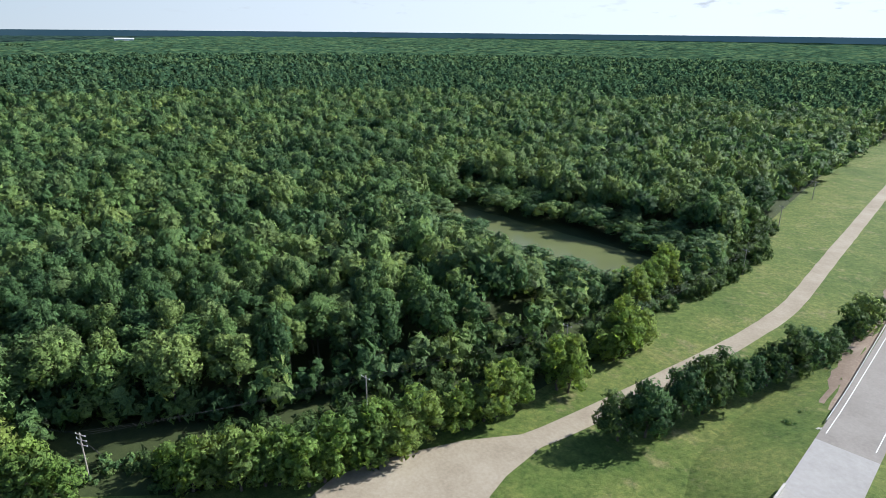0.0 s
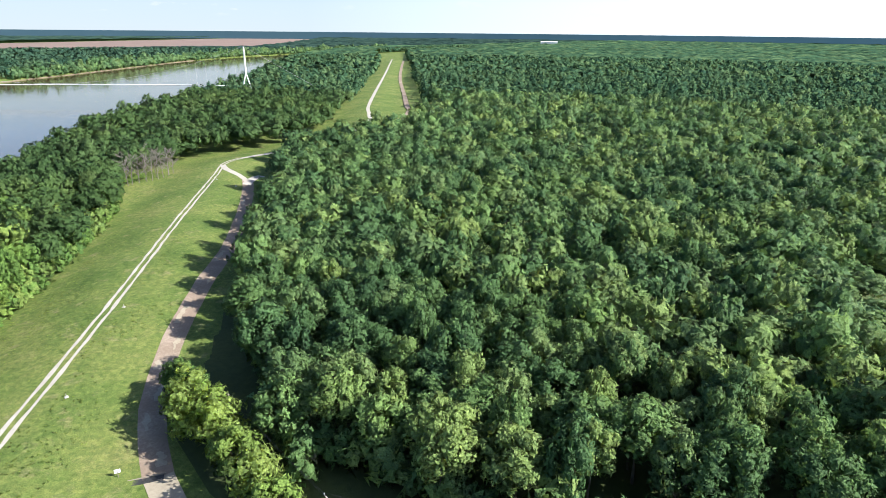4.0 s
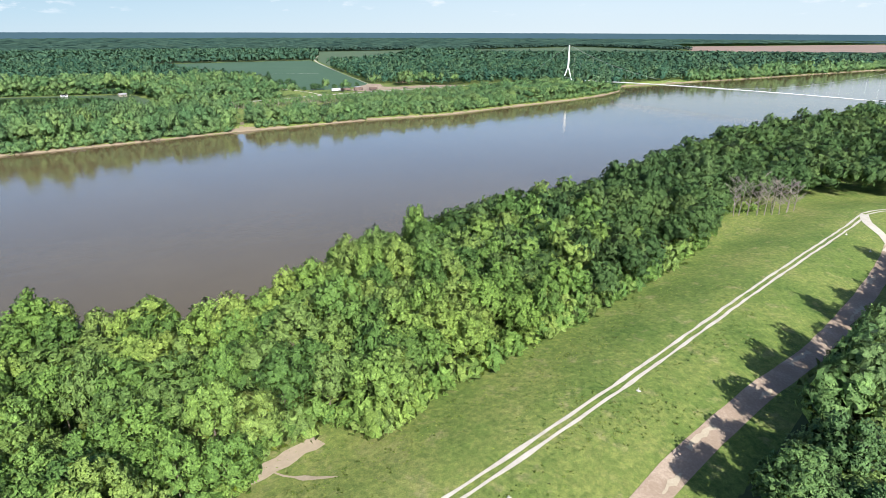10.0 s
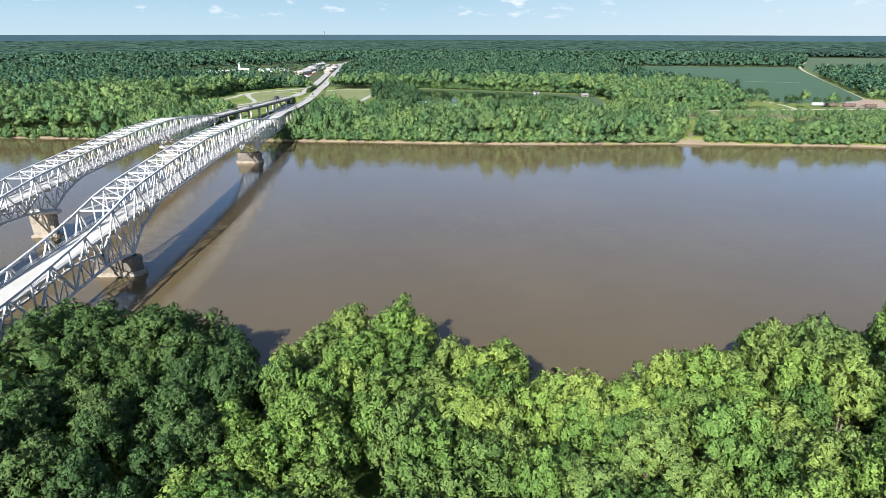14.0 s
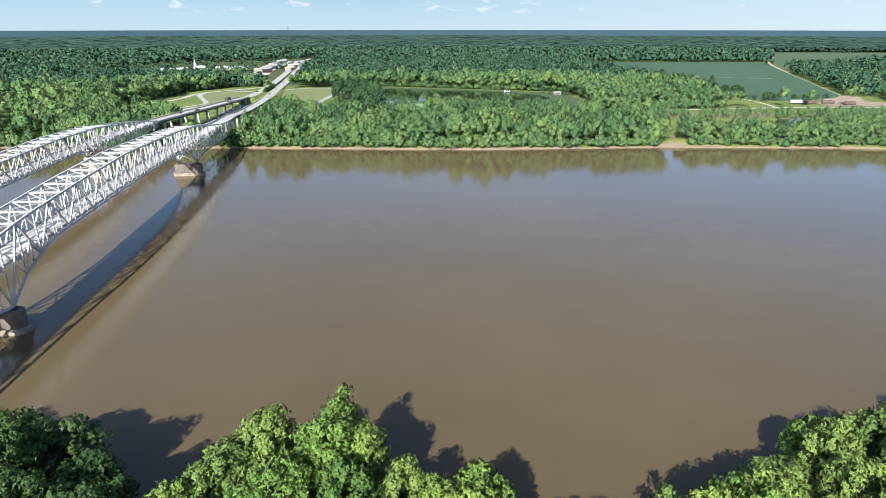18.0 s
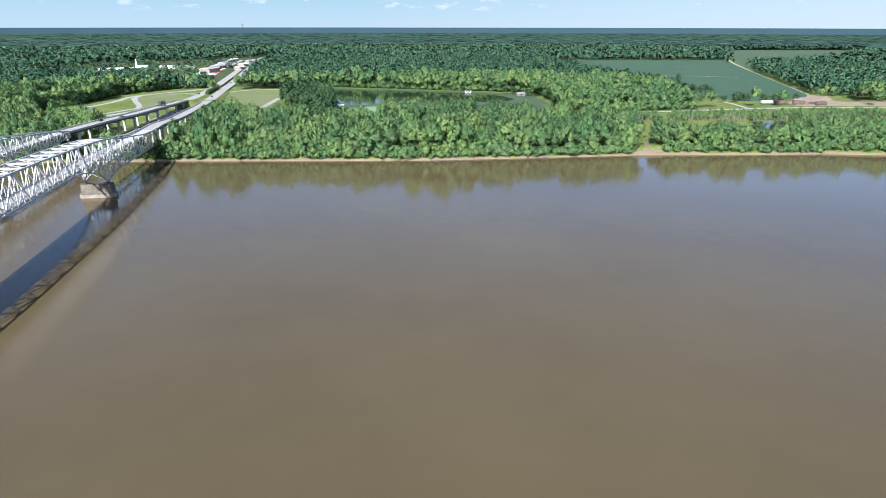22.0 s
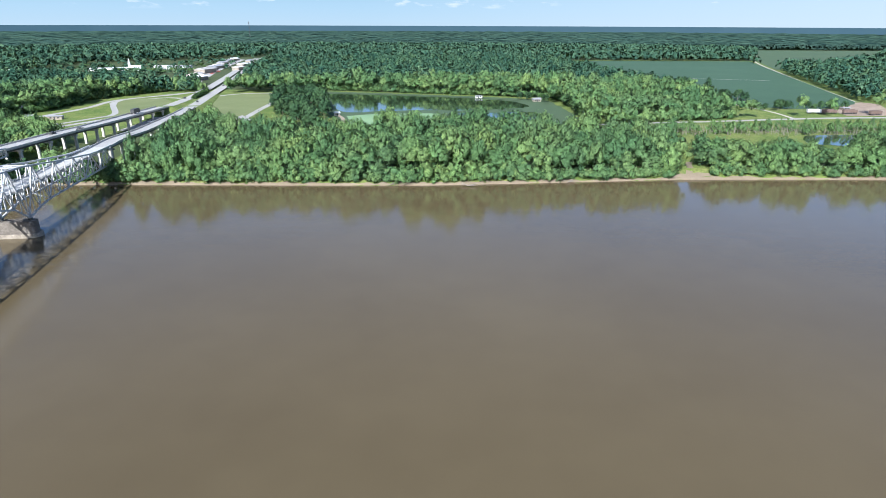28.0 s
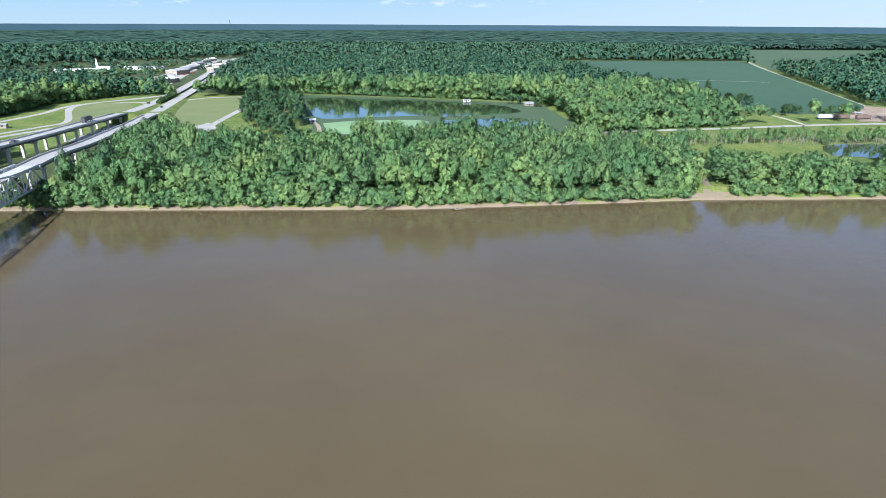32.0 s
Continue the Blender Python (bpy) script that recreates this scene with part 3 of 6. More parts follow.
GROVE = [(-156, 535), (-82, 535), (-82, 600), (-102, 700), (-134, 790), (-156, 750)]
RAMPS = [(-230, 480), (-290, 490), (-345, 560), (-330, 640), (-336, 705), (-300, 770), (-262, 780), (-240, 700), (-226, 600)]
WOOD_BACK = [(-205, 520), (-155, 515), (-120, 480), (-90, 468), (-57, 470), (-50, 482), (-5, 507), (43, 512), (76, 482), (116, 487), (148, 460), (160, 440), (188, 442), (206, 432), (223, 420), (240, 430), (262, 470)]
STORES = [(-296, 825), (-318, 832), (-350, 930), (-372, 1040), (-412, 1215), (-385, 1220), (-335, 1080), (-300, 930)]
TOWN = [(-640, 940), (-420, 900), (-300, 810), (-330, 1500), (-420, 1500), (-640, 1260)]
UNDER = [(-230, 395), (-166, 395), (-190, 560), (-215, 620), (-236, 644), (-225, 560)]
TRACKSIDE = [(262, 600), (265, 650), (268, 700), (264, 760), (276, 778), (330, 737), (413, 710), (400, 640), (345, 610)]
CLEAR = [TRACKSIDE, POND_A, FIELD_1, FIELD_2, FIELD_3, RED_FIELD, GAP, GAP_POND, REEDS, TRIANGLE, YARD, STORES, PONDS, INFIELD, GROVE, RAMPS, UNDER]
BRIDGE_AXIS = [(-60, -290), (-96, -60), (-124.8, 120.9), (-153.6, 304.1), (-168, 396)]
BRIDGE_AXIS_2 = [(-106, -290), (-142, -60), (-170, 114), (-199, 297), (-212, 380)]


def wooded(x, y):
    """Which kind of wood stands at each place: 0 none, 1 near bank, 2 forest, 3 far side, 4 oaks of the near bank."""
    b1 = np.interp(x, *zip(*NEAR_BANK))
    b2 = np.interp(x, *zip(*FAR_BANK))
    kind = np.zeros(len(x), int)
    kind[(y < b1 - 1.5) & (y > np.interp(x, *zip(*BANK_EDGE)))] = 1
    kind[(kind == 1) & ((x < -46) | (x + 42 * np.sin(y * 0.9 + x * 0.35) > 112))] = 4
    front = np.interp(-y, [-p[0] for p in WOOD_FRONT], [p[1] for p in WOOD_FRONT])
    kind[(y < np.interp(x, *zip(*WOOD_EDGE))) & (x > front)] = 2
    kind[(y < -262) & (x > front)] = 2
    kind[y > b2 + 4.5] = 3
    kind[(kind == 3) & (x > -205) & (x < 262) & (y < 545) & (y > np.interp(x, *zip(*WOOD_BACK)))] = 0
    for poly in CLEAR:
        kind[in_poly(poly, x, y)] = 0
    for line, w in ((HIGHWAY_1, 16), (HIGHWAY_2, 15), (FAR_ROAD, 9), (FIELD_TRACK, 6), (FIELD_PATH, 5), (BRIDGE_AXIS, 9), (BRIDGE_AXIS_2, 9), ([(627, 480), (627, 530)], 12), ([(638, 92), (638, 140)], 5), (LOOP, 9), (SIDE_ROAD, 8)):
        kind[dist_line(line, x, y) < w] = 0
    return kind


def icosphere(level):
    bm = bmesh.new()
    bmesh.ops.create_icosphere(bm, subdivisions=level, radius=1.0)
    v = np.array([x.co for x in bm.verts])
    f = np.array([[x.index for x in q.verts] for q in bm.faces])
    bm.free()
    return v, f


ICO = icosphere(1)


def crown(seed, radius, low, high, leaves, size, lobes, droop=0.0, base=-0.6):
    """Vertices, triangles and soft normals of one tree's leaves, trunk foot at the origin: a dome of rounded lobes, each covered by sprays of leaves."""
    r = np.random.RandomState(seed)
    mid, tall = low + (high - low) * 0.45, (high - low) * 0.55
    cs, rs = [], []
    for i in range(lobes):
        t = base + (0.98 - base) * (i + r.uniform(0.1, 0.9)) / lobes
        a = 2.4 * i + r.uniform(-0.5, 0.5)
        ring, grow = math.sqrt(max(0.0, 1 - t * t)), radius * 1.5 / math.sqrt(max(lobes, 5)) * r.uniform(0.65, 1.25)
        reach = (1 - 0.55 * grow / radius) * r.uniform(0.68, 1.12)
        cs.append((ring * radius * reach * math.cos(a), ring * radius * reach * math.sin(a), mid + t * tall * reach))
        rs.append(grow)
    cs, rs, heart = np.array(cs), np.array(rs), np.array([0, 0, mid - 0.5 * tall])
    verts, tris, norms, made = [], [], [], 0
    w = rs ** 2 / (rs ** 2).sum()
    while made < leaves:
        k = r.choice(len(rs), 4 * leaves, p=w)
        d = r.normal(size=(4 * leaves, 3))
        d[:, 2] += 0.3
        d /= np.linalg.norm(d, axis=1)[:, None]
        p = cs[k] + d * rs[k][:, None] * r.uniform(0.8, 1.25, (4 * leaves, 1))
        deep = (np.linalg.norm(p[:, None, :] - cs[None], axis=2) < rs[None] * 0.82).any(1)
        p, d = p[~deep][:leaves - made], d[~deep][:leaves - made]
        n = d + r.normal(size=p.shape) * 0.5
        n /= np.linalg.norm(n, axis=1)[:, None]
        t1 = np.cross(n, r.normal(size=p.shape))
        t1 /= np.linalg.norm(t1, axis=1)[:, None]
        t2 = np.cross(n, t1)
        if droop:
            p = p - np.array([0, 0, 1]) * droop * r.uniform(0, 1, (len(p), 1))
        for turn in (0.0, 2.094, 4.189):
            s = size * r.uniform(0.5, 1.15, (len(p), 1))
            verts.append(p + (t1 * math.cos(turn) + t2 * math.sin(turn)) * s + d * s * r.uniform(-0.4, 0.3, s.shape))
        out = (p - heart) / np.linalg.norm(p - heart, axis=1)[:, None]
        soft = d * 0.75 + out * 0.3 + n * 0.52
        soft /= np.linalg.norm(soft, axis=1)[:, None]
        norms += [soft, soft, soft]
        i = 3 * made + np.arange(len(p))[:, None]
        tris.append(i + np.array([0, 1, 2]) * len(p))
        made += len(p)
    ico_v, ico_f = ICO
    for j, (c, grow) in enumerate(zip(cs, rs)):
        verts.append(ico_v * grow * r.uniform(0.5, 0.82, (12, 1)) + c - np.array([0, 0, droop * 0.5]))
        tris.append(ico_f + 3 * made + 12 * j)
        way = ico_v + 0.8 * (c - heart) / np.linalg.norm(c - heart)
        norms.append(way / np.linalg.norm(way, axis=1)[:, None])
    return np.concatenate(verts), np.concatenate(tris), np.concatenate(norms)


def far_crown(seed, radius, low, high, sprays, size):
    """A far tree: the upper part of a crown as big ragged sprays."""
    r = np.random.RandomState(seed)
    d = r.normal(size=(sprays, 3))
    d[:, 2] = np.abs(d[:, 2]) * 1.1 - 0.1
    d /= np.linalg.norm(d, axis=1)[:, None]
    p = d * np.array([radius, radius, high - low]) * r.uniform(0.72, 1.04, (sprays, 1)) + np.array([0, 0, low])
    n = d + r.normal(size=d.shape) * 0.45
    n /= np.linalg.norm(n, axis=1)[:, None]
    t1 = np.cross(n, r.normal(size=d.shape))
    t1 /= np.linalg.norm(t1, axis=1)[:, None]
    t2 = np.cross(n, t1)
    corners = [p + (t1 * math.cos(a) + t2 * math.sin(a)) * size * r.uniform(0.6, 1.2, (sprays, 1)) for a in (0.0, 2.094, 4.189)]
    soft = d * 0.7 + n * 0.7
    soft /= np.linalg.norm(soft, axis=1)[:, None]
    return np.concatenate(corners), np.arange(sprays)[:, None] + np.array([0, 1, 2]) * sprays, np.concatenate([soft] * 3)


def trunk_bm(height, girth, seed, limbs=5, spread=2.2):
    """A tapered, bent trunk with limbs."""
    bm, rnd = bmesh.new(), random.Random(seed)
    at = Vector((0, 0, -0.3))
    for i in range(4):
        nxt = Vector((rnd.uniform(-0.25, 0.25), rnd.uniform(-0.25, 0.25), height * (i + 1) / 4))
        tube_bm(bm, at, nxt, girth * (1 - 0.2 * i), girth * (0.8 - 0.2 * i), 7)
        at = nxt
    for i in range(limbs):
        a, z = i * 2.4 + rnd.random(), height * rnd.uniform(0.45, 0.9)
        tip = (spread * math.cos(a), spread * math.sin(a), z + rnd.uniform(1.2, 3.0))
        tube_bm(bm, (0, 0, z), tip, girth * 0.38, girth * 0.12, 5)
    return bm


def scatter(x0, x1, y0, y1, step, seed):
    r = np.random.RandomState(seed)
    gx, gy = np.meshgrid(np.arange(x0, x1, step), np.arange(y0, y1, step * 0.87))
    gx = gx + (np.arange(gy.shape[0]) % 2)[:, None] * step / 2
    x = gx.ravel() + r.uniform(-0.33, 0.33, gx.size) * step
    y = gy.ravel() + r.uniform(-0.33, 0.33, gx.size) * step
    return x, y, r


def joined(name, protos, picks, xs, ys, zs, turns, scales, tall, material, label, category):
    vs, fs, ts, ns, base = [], [], [], [], 0
    for i in range(len(xs)):
        v, f, nv = protos[picks[i]]
        c, s = math.cos(turns[i]) * scales[i], math.sin(turns[i]) * scales[i]
        w = np.empty_like(v)
        w[:, 0], w[:, 1], w[:, 2] = v[:, 0] * c - v[:, 1] * s + xs[i], v[:, 0] * s + v[:, 1] * c + ys[i], v[:, 2] * tall[i] + zs[i]
        vs.append(w)
        c, s = math.cos(turns[i]), math.sin(turns[i])
        ns.append(np.stack([nv[:, 0] * c - nv[:, 1] * s, nv[:, 0] * s + nv[:, 1] * c, nv[:, 2]], 1))
        fs.append(f + base)
        ts.append(np.full(len(v), (xs[i] * 0.37 + ys[i] * 0.71) % 1.0))
        base += len(v)
    if vs:
        return tagged(new(name, fast_mesh(name, np.concatenate(vs), np.concatenate(fs), material, tint=np.concatenate(ts), puff=np.concatenate(ns))), label, category, kind="stuff")


FULL = [crown(10 + i, 4.8 + 0.35 * (i % 2), (5.2, 3.0, 6.0)[i % 3], 14.8 + (i % 3) * 0.9, 1700, 0.54, 16 + i % 4) for i in range(7)]
MID = [crown(30 + i, 5.2, (5.0, 3.2, 6.0)[i % 3], 14.6 + (i % 3) * 0.9, 270, 1.08, 8 + i % 3) for i in range(6)]
BANKSIDE = [crown(150 + i, 5.3, 0.6, 10.0 + (i % 3) * 0.9, 310, 0.82, 9 + i % 3) for i in range(6)]
LOW = [crown(50 + i, 5.3, 4.6, 14.8 + (i % 3) * 0.9, 70, 1.6, 3, base=0.0) for i in range(6)]
# the stretch of country that the trees are seen from most closely
NEAR_LINE = [(-100, -95), (-50, -108), (0, -70), (6, 128)]
LEAF_OF = {1: LEAF_BANK, 2: LEAF_WOOD, 3: LEAF_FAR, 4: LEAF_DARK}
NAME_OF = {1: "riverbank_wood", 2: "forest", 3: "far_bank_wood", 4: "riverbank_wood"}
SAY_OF = {1: "bright green broadleaf wood along the near river bank", 2: "dense dark green bottomland forest canopy", 3: "dense green broadleaf wood beyond the river", 4: "dark green oak wood on the near river bank"}


def leaf_mesh(proto, leaf):
    return fast_mesh("crown", proto[0], proto[1], leaf, puff=proto[2])


def tree_meshes():
    trunks, crowns = [], {1: [], 2: [], 4: []}
    for i in range(7):
        bm = trunk_bm(9.5, 0.28, i)
        me = bpy.data.meshes.new("trunk")
        bm.to_mesh(me)
        bm.free()
        me.materials.append(BARK)
        trunks.append(me)
        for k in (1, 2, 4):
            crowns[k].append(leaf_mesh(FULL[i], LEAF_OF[k]))
    return trunks, crowns


def plant_woods():
    trunks, crowns = tree_meshes()
    x, y, r = scatter(-560, 760, -720, 1050, 8.0, 5)
    d = dist_line(NEAR_LINE, x, y)
    ang = np.degrees(np.arctan2(x, y + 40))
    keep = (d < 700) & ((d < 560) | (y > 300)) & (ang > -62) & ((np.degrees(np.arctan2(x + 95, y + 95)) % 360 < 172) | (y > -60))
    x, y, d = x[keep], y[keep], d[keep]
    kind = wooded(x, y)
    town = in_poly(TOWN, x, y) & (r.uniform(size=len(x)) < 0.8)
    kind[town] = 0
    for k in (1, 2, 3, 4):
        for tier, (lo, hi) in enumerate(((0, 84), (84, 270), (270, 700))):
            sel = np.where((kind == k) & (d >= lo) & (d < hi))[0]
            if tier == 2:
                sel = sel[r.uniform(size=len(sel)) < 0.84]
            if not len(sel):
                continue
            sel = sel[np.argsort(d[sel])]
            n = len(sel)
            picks, turns = r.randint(0, 6, n), r.uniform(0, 6.28, n)
            scales = r.uniform(0.72, 1.2, n) * (1.1 if tier == 2 else 1.0)
            tall = np.clip(r.normal(1.0, 0.115, n), 0.7, 1.35) * {1: 1.0, 2: 1.0, 3: 1.0, 4: 1.0}[k] * np.where((k == 3) & (y[sel] < 556) & (x[sel] > -230), np.where(x[sel] < 146, 0.97, np.where(x[sel] < 260, 0.72, 0.68)), 1.0) * np.where(in_poly(TOWN, x[sel], y[sel]), 0.55, 1.0) * np.where(in_poly(POND_FRONT, x[sel], y[sel]), 0.5, 1.0) * np.where(in_poly(POND_BACK, x[sel], y[sel]), 0.55, 1.0)
            if k == 2:
                tall = tall * np.interp(np.interp(x[sel], *zip(*WOOD_EDGE)) - y[sel], [3, 9, 16], [1.04, 1.02, 1.0]) * np.where(y[sel] < -92, 1.04, 1.0)
            if k == 3:
                tall = tall * r.uniform(0.82, 1.25, n)
            zs = np.array([land(a, b) for a, b in zip(x[sel], y[sel])])
            first = {1: 120, 2: 150, 3: 0, 4: 40}[k] if tier == 0 else 0
            for j in range(min(first, n)):
                i = sel[j]
                tree = empty("tree", "leafy green broadleaf tree on the river bank" if k == 1 else "dark green oak on the river bank" if k == 4 else "dark green broadleaf tree in the dense forest", "tree", "trees of the " + ("forest" if k == 2 else "bank"))
                tree.matrix_basis = Matrix.LocRotScale((x[i], y[i], zs[j]), Euler((0, 0, turns[j])), (scales[j], scales[j], tall[j]))
                put("trunk", trunks[picks[j]], tree)
                put("crown", crowns[k][picks[j]], tree)
            if k == 3 and tier == 2:
                by = (y[sel] < 520) & (x[sel] > -290) & (x[sel] < 440)
                tall[by] *= np.interp(y[sel][by], [400, 470, 520], [1.4, 1.4, 1.4])
                joined(NAME_OF[k], BANKSIDE, picks[by], x[sel][by], y[sel][by], zs[by], turns[by], scales[by], tall[by], LEAF_OF[k], SAY_OF[k], "forest")
                sel, picks, zs, turns, scales, tall = sel[~by], picks[~by], zs[~by], turns[~by], scales[~by], tall[~by]
            joined(NAME_OF[k], (FULL, MID, LOW)[tier], picks[first:], x[sel][first:], y[sel][first:], zs[first:], turns[first:], scales[first:], tall[first:], LEAF_OF[k], SAY_OF[k], "forest")


TINY = [far_crown(170 + i, 5.2, 5.5, 14.6 + (i % 3) * 1.2, 40, 2.1) for i in range(6)]
MICRO = [far_crown(180 + i, 6.6, 6.0, 14.6 + (i % 3) * 1.2, 13, 4.2) for i in range(6)]


def plant_middle(protos, step, seed, far_from, far_to, near_from, near_to, far_leaf):
    """The woods past the well-seen ones: trees of a few big clumps each."""
    reach = max(far_to, near_to) + 60
    x, y, r = scatter(-reach, reach + 250, -reach, reach + 250, step, seed)
    d = dist_line(NEAR_LINE, x, y)
    far = y > np.interp(x, *zip(*FAR_BANK))
    keep = np.where(far, (d > far_from) & (d < far_to), (d > near_from) & (d < near_to)) & (np.degrees(np.arctan2(x, y + 40)) > -52) & ((np.degrees(np.arctan2(x + 95, y + 95)) % 360 < 172) | (y > -60))
    x, y, far = x[keep], y[keep], far[keep]
    kind = wooded(x, y)
    kind[in_poly(TOWN, x, y) & (r.uniform(size=len(x)) < 0.84)] = 0
    # Both leaf colours hold painted haze.
    for side, leaf, say in ((far, far_leaf, "green broadleaf wood further beyond the river, haze painted in its colour"), (~far, LEAF_CANOPY_HAZED, "dark green bottomland forest further off, haze painted in its colour")):
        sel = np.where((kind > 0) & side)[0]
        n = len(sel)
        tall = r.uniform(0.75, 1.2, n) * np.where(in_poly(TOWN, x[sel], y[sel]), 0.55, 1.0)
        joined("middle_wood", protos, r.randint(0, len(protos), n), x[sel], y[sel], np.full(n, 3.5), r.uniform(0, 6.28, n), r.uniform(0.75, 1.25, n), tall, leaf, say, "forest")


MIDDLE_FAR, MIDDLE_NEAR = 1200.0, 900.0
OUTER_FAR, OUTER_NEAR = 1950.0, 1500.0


def far_canopy():
    """The forest to the horizon: crowns as domes of one rough sheet."""
    r = np.random.RandomState(77)
    rad = [1400.0]
    while rad[-1] < 4700:
        rad.append(rad[-1] * 1.0065)
    rad = np.array(rad)
    az = np.radians(np.arange(-58, 177.01, 0.42))
    R, A = np.meshgrid(rad, az, indexing="ij")
    R = R + r.uniform(-0.3, 0.3, R.shape) * R * 0.0045
    x, y = (R * np.sin(A)).ravel(), (40 + R * np.cos(A)).ravel()
    step = 9.0
    gx, gy = np.floor(x / step).astype(int), np.floor(y / step).astype(int)

    def rnd(i, j, s):
        v = np.sin(i * 127.1 + j * 311.7 + s * 74.7) * 43758.5453
        return v - np.floor(v)
    top, lean = np.zeros(len(x)), np.zeros((len(x), 3))
    for di in (-1, 0, 1):
        for dj in (-1, 0, 1):
            i, j = gx + di, gy + dj
            cx, cy = (i + 0.2 + 0.6 * rnd(i, j, 1)) * step, (j + 0.2 + 0.6 * rnd(i, j, 2)) * step
            h = 13.0 + 4.0 * rnd(i, j, 3)
            dome = h - 0.22 * ((x - cx) ** 2 + (y - cy) ** 2)
            up = dome > top
            top[up] = dome[up]
            lean[up] = np.stack([0.17 * (x - cx), 0.17 * (y - cy), np.ones(len(x))], 1)[up]
    lean[:, 2] = np.maximum(lean[:, 2], 0.3)
    kind = wooded(x, y)
    hole = (kind == 0) | (dist_line(NEAR_LINE, x, y) < np.where(y > np.interp(x, *zip(*FAR_BANK)), OUTER_FAR, OUTER_NEAR) - 20) | (in_poly(TOWN, x, y) & (rnd(gx // 2, gy // 2, 5) < 0.4))
    z = 3.5 + np.maximum(top, 9.5 + 3 * rnd(gx, gy, 9)) + r.uniform(-0.8, 0.8, len(x))
    z[in_poly(TOWN, x, y)] = 3.5 + (z[in_poly(TOWN, x, y)] - 3.5) * 0.5
    z[hole] = -4.0
    n, m = R.shape
    a = (np.arange(n - 1)[:, None] * m + np.arange(m - 1)[None]).ravel()
    quads = np.stack([a, a + 1, a + m + 1, a + m], 1)
    quads = quads[~hole[quads].any(1)]
    ok = np.zeros(len(x), bool)
    side = y > np.interp(x, *zip(*FAR_BANK))
    # Haze over the far canopy sits in its leaf colours.
    for s, name, leaf, say in ((side, "far_wood_canopy", LEAF_HORIZON_HAZED, "dark green forest canopy beyond the river out to the horizon, haze painted in its colour"), (~side, "forest_canopy", LEAF_CANOPY_HAZED, "dark green bottomland forest canopy out to the horizon, haze painted in its colour")):
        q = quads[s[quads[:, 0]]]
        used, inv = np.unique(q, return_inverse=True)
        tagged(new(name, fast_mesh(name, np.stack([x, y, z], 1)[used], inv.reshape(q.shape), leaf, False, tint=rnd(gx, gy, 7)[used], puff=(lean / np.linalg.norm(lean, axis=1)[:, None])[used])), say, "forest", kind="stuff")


plant_woods()
plant_middle(TINY, 11.2, 15, 690, MIDDLE_FAR, 550, MIDDLE_NEAR, LEAF_MIDDLE_HAZED)
plant_middle(MICRO, 14.2, 16, MIDDLE_FAR, OUTER_FAR, MIDDLE_NEAR, OUTER_NEAR, LEAF_OUTER_HAZED)
far_canopy()


def canopy_rim():
    """Single crowns where the far forest ends at a field, so that its edge has a face."""
    x, y, r = scatter(-1600, 2600, -1700, 2700, 12.0, 19)
    d = dist_line(NEAR_LINE, x, y)
    far = y > np.interp(x, *zip(*FAR_BANK))
    keep = (d > np.where(far, OUTER_FAR, OUTER_NEAR) - 20) & (np.degrees(np.arctan2(x, y + 40)) > -52)
    x, y, far = x[keep], y[keep], far[keep]
    reach = np.hypot(x, y)
    open_front = np.zeros(len(x), bool)
    for back in (20, 40):
        open_front |= wooded(x - x / reach * back, y - y / reach * back) == 0
    edge = (wooded(x, y) > 0) & open_front & ~in_poly(TOWN, x, y)
    for side, leaf, say in ((far, LEAF_HORIZON_HAZED, "dark green trees at the far forest's edge, haze painted in their colour"), (~far, LEAF_CANOPY_HAZED, "dark green trees at the edge of the distant forest, haze painted in their colour")):
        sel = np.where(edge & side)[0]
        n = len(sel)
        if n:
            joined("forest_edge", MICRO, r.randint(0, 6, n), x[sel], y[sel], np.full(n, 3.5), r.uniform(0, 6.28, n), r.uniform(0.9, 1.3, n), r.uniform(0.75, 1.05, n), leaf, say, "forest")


canopy_rim()

# the far edge of the land: a glowing ring, blue haze painted in its colour
HAZE, hnt, hp, hout = mat("glowing_hazy_land")
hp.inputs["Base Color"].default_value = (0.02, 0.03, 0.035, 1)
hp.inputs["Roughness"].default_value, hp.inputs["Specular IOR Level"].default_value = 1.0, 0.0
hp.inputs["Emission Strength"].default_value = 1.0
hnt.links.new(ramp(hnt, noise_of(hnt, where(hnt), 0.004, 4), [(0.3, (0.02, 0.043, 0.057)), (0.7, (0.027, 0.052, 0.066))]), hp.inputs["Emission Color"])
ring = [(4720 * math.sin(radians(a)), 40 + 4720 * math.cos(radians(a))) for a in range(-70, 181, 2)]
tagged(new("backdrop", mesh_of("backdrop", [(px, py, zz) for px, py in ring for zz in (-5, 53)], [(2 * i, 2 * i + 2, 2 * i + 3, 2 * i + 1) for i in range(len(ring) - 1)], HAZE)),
       "glowing backdrop of hazy blue-green distant land along the horizon", "horizon", kind="structure")


# ---- roads and clearings of the near side ----
strip("gravel_road", ROAD, 5.1, 0.06, DIRT, "brown gravel road along the foot of the levee", jitter=0.12)
strip("gravel_road", SOUTH_ROAD, 5.0, 0.07, TAN, "worn pale brown gravel road beside the highway embankment", jitter=0.12)
strip("gravel_road", [(220, -19), (231, -18), (242, -20.5)], 4.2, 0.075, GRAVEL, "pale gravel stub running into the forest", jitter=0.3)
strip("gravel_road", LINK, 3.4, 0.08, GRAVEL, "pale gravel link up to the levee track", jitter=0.2)
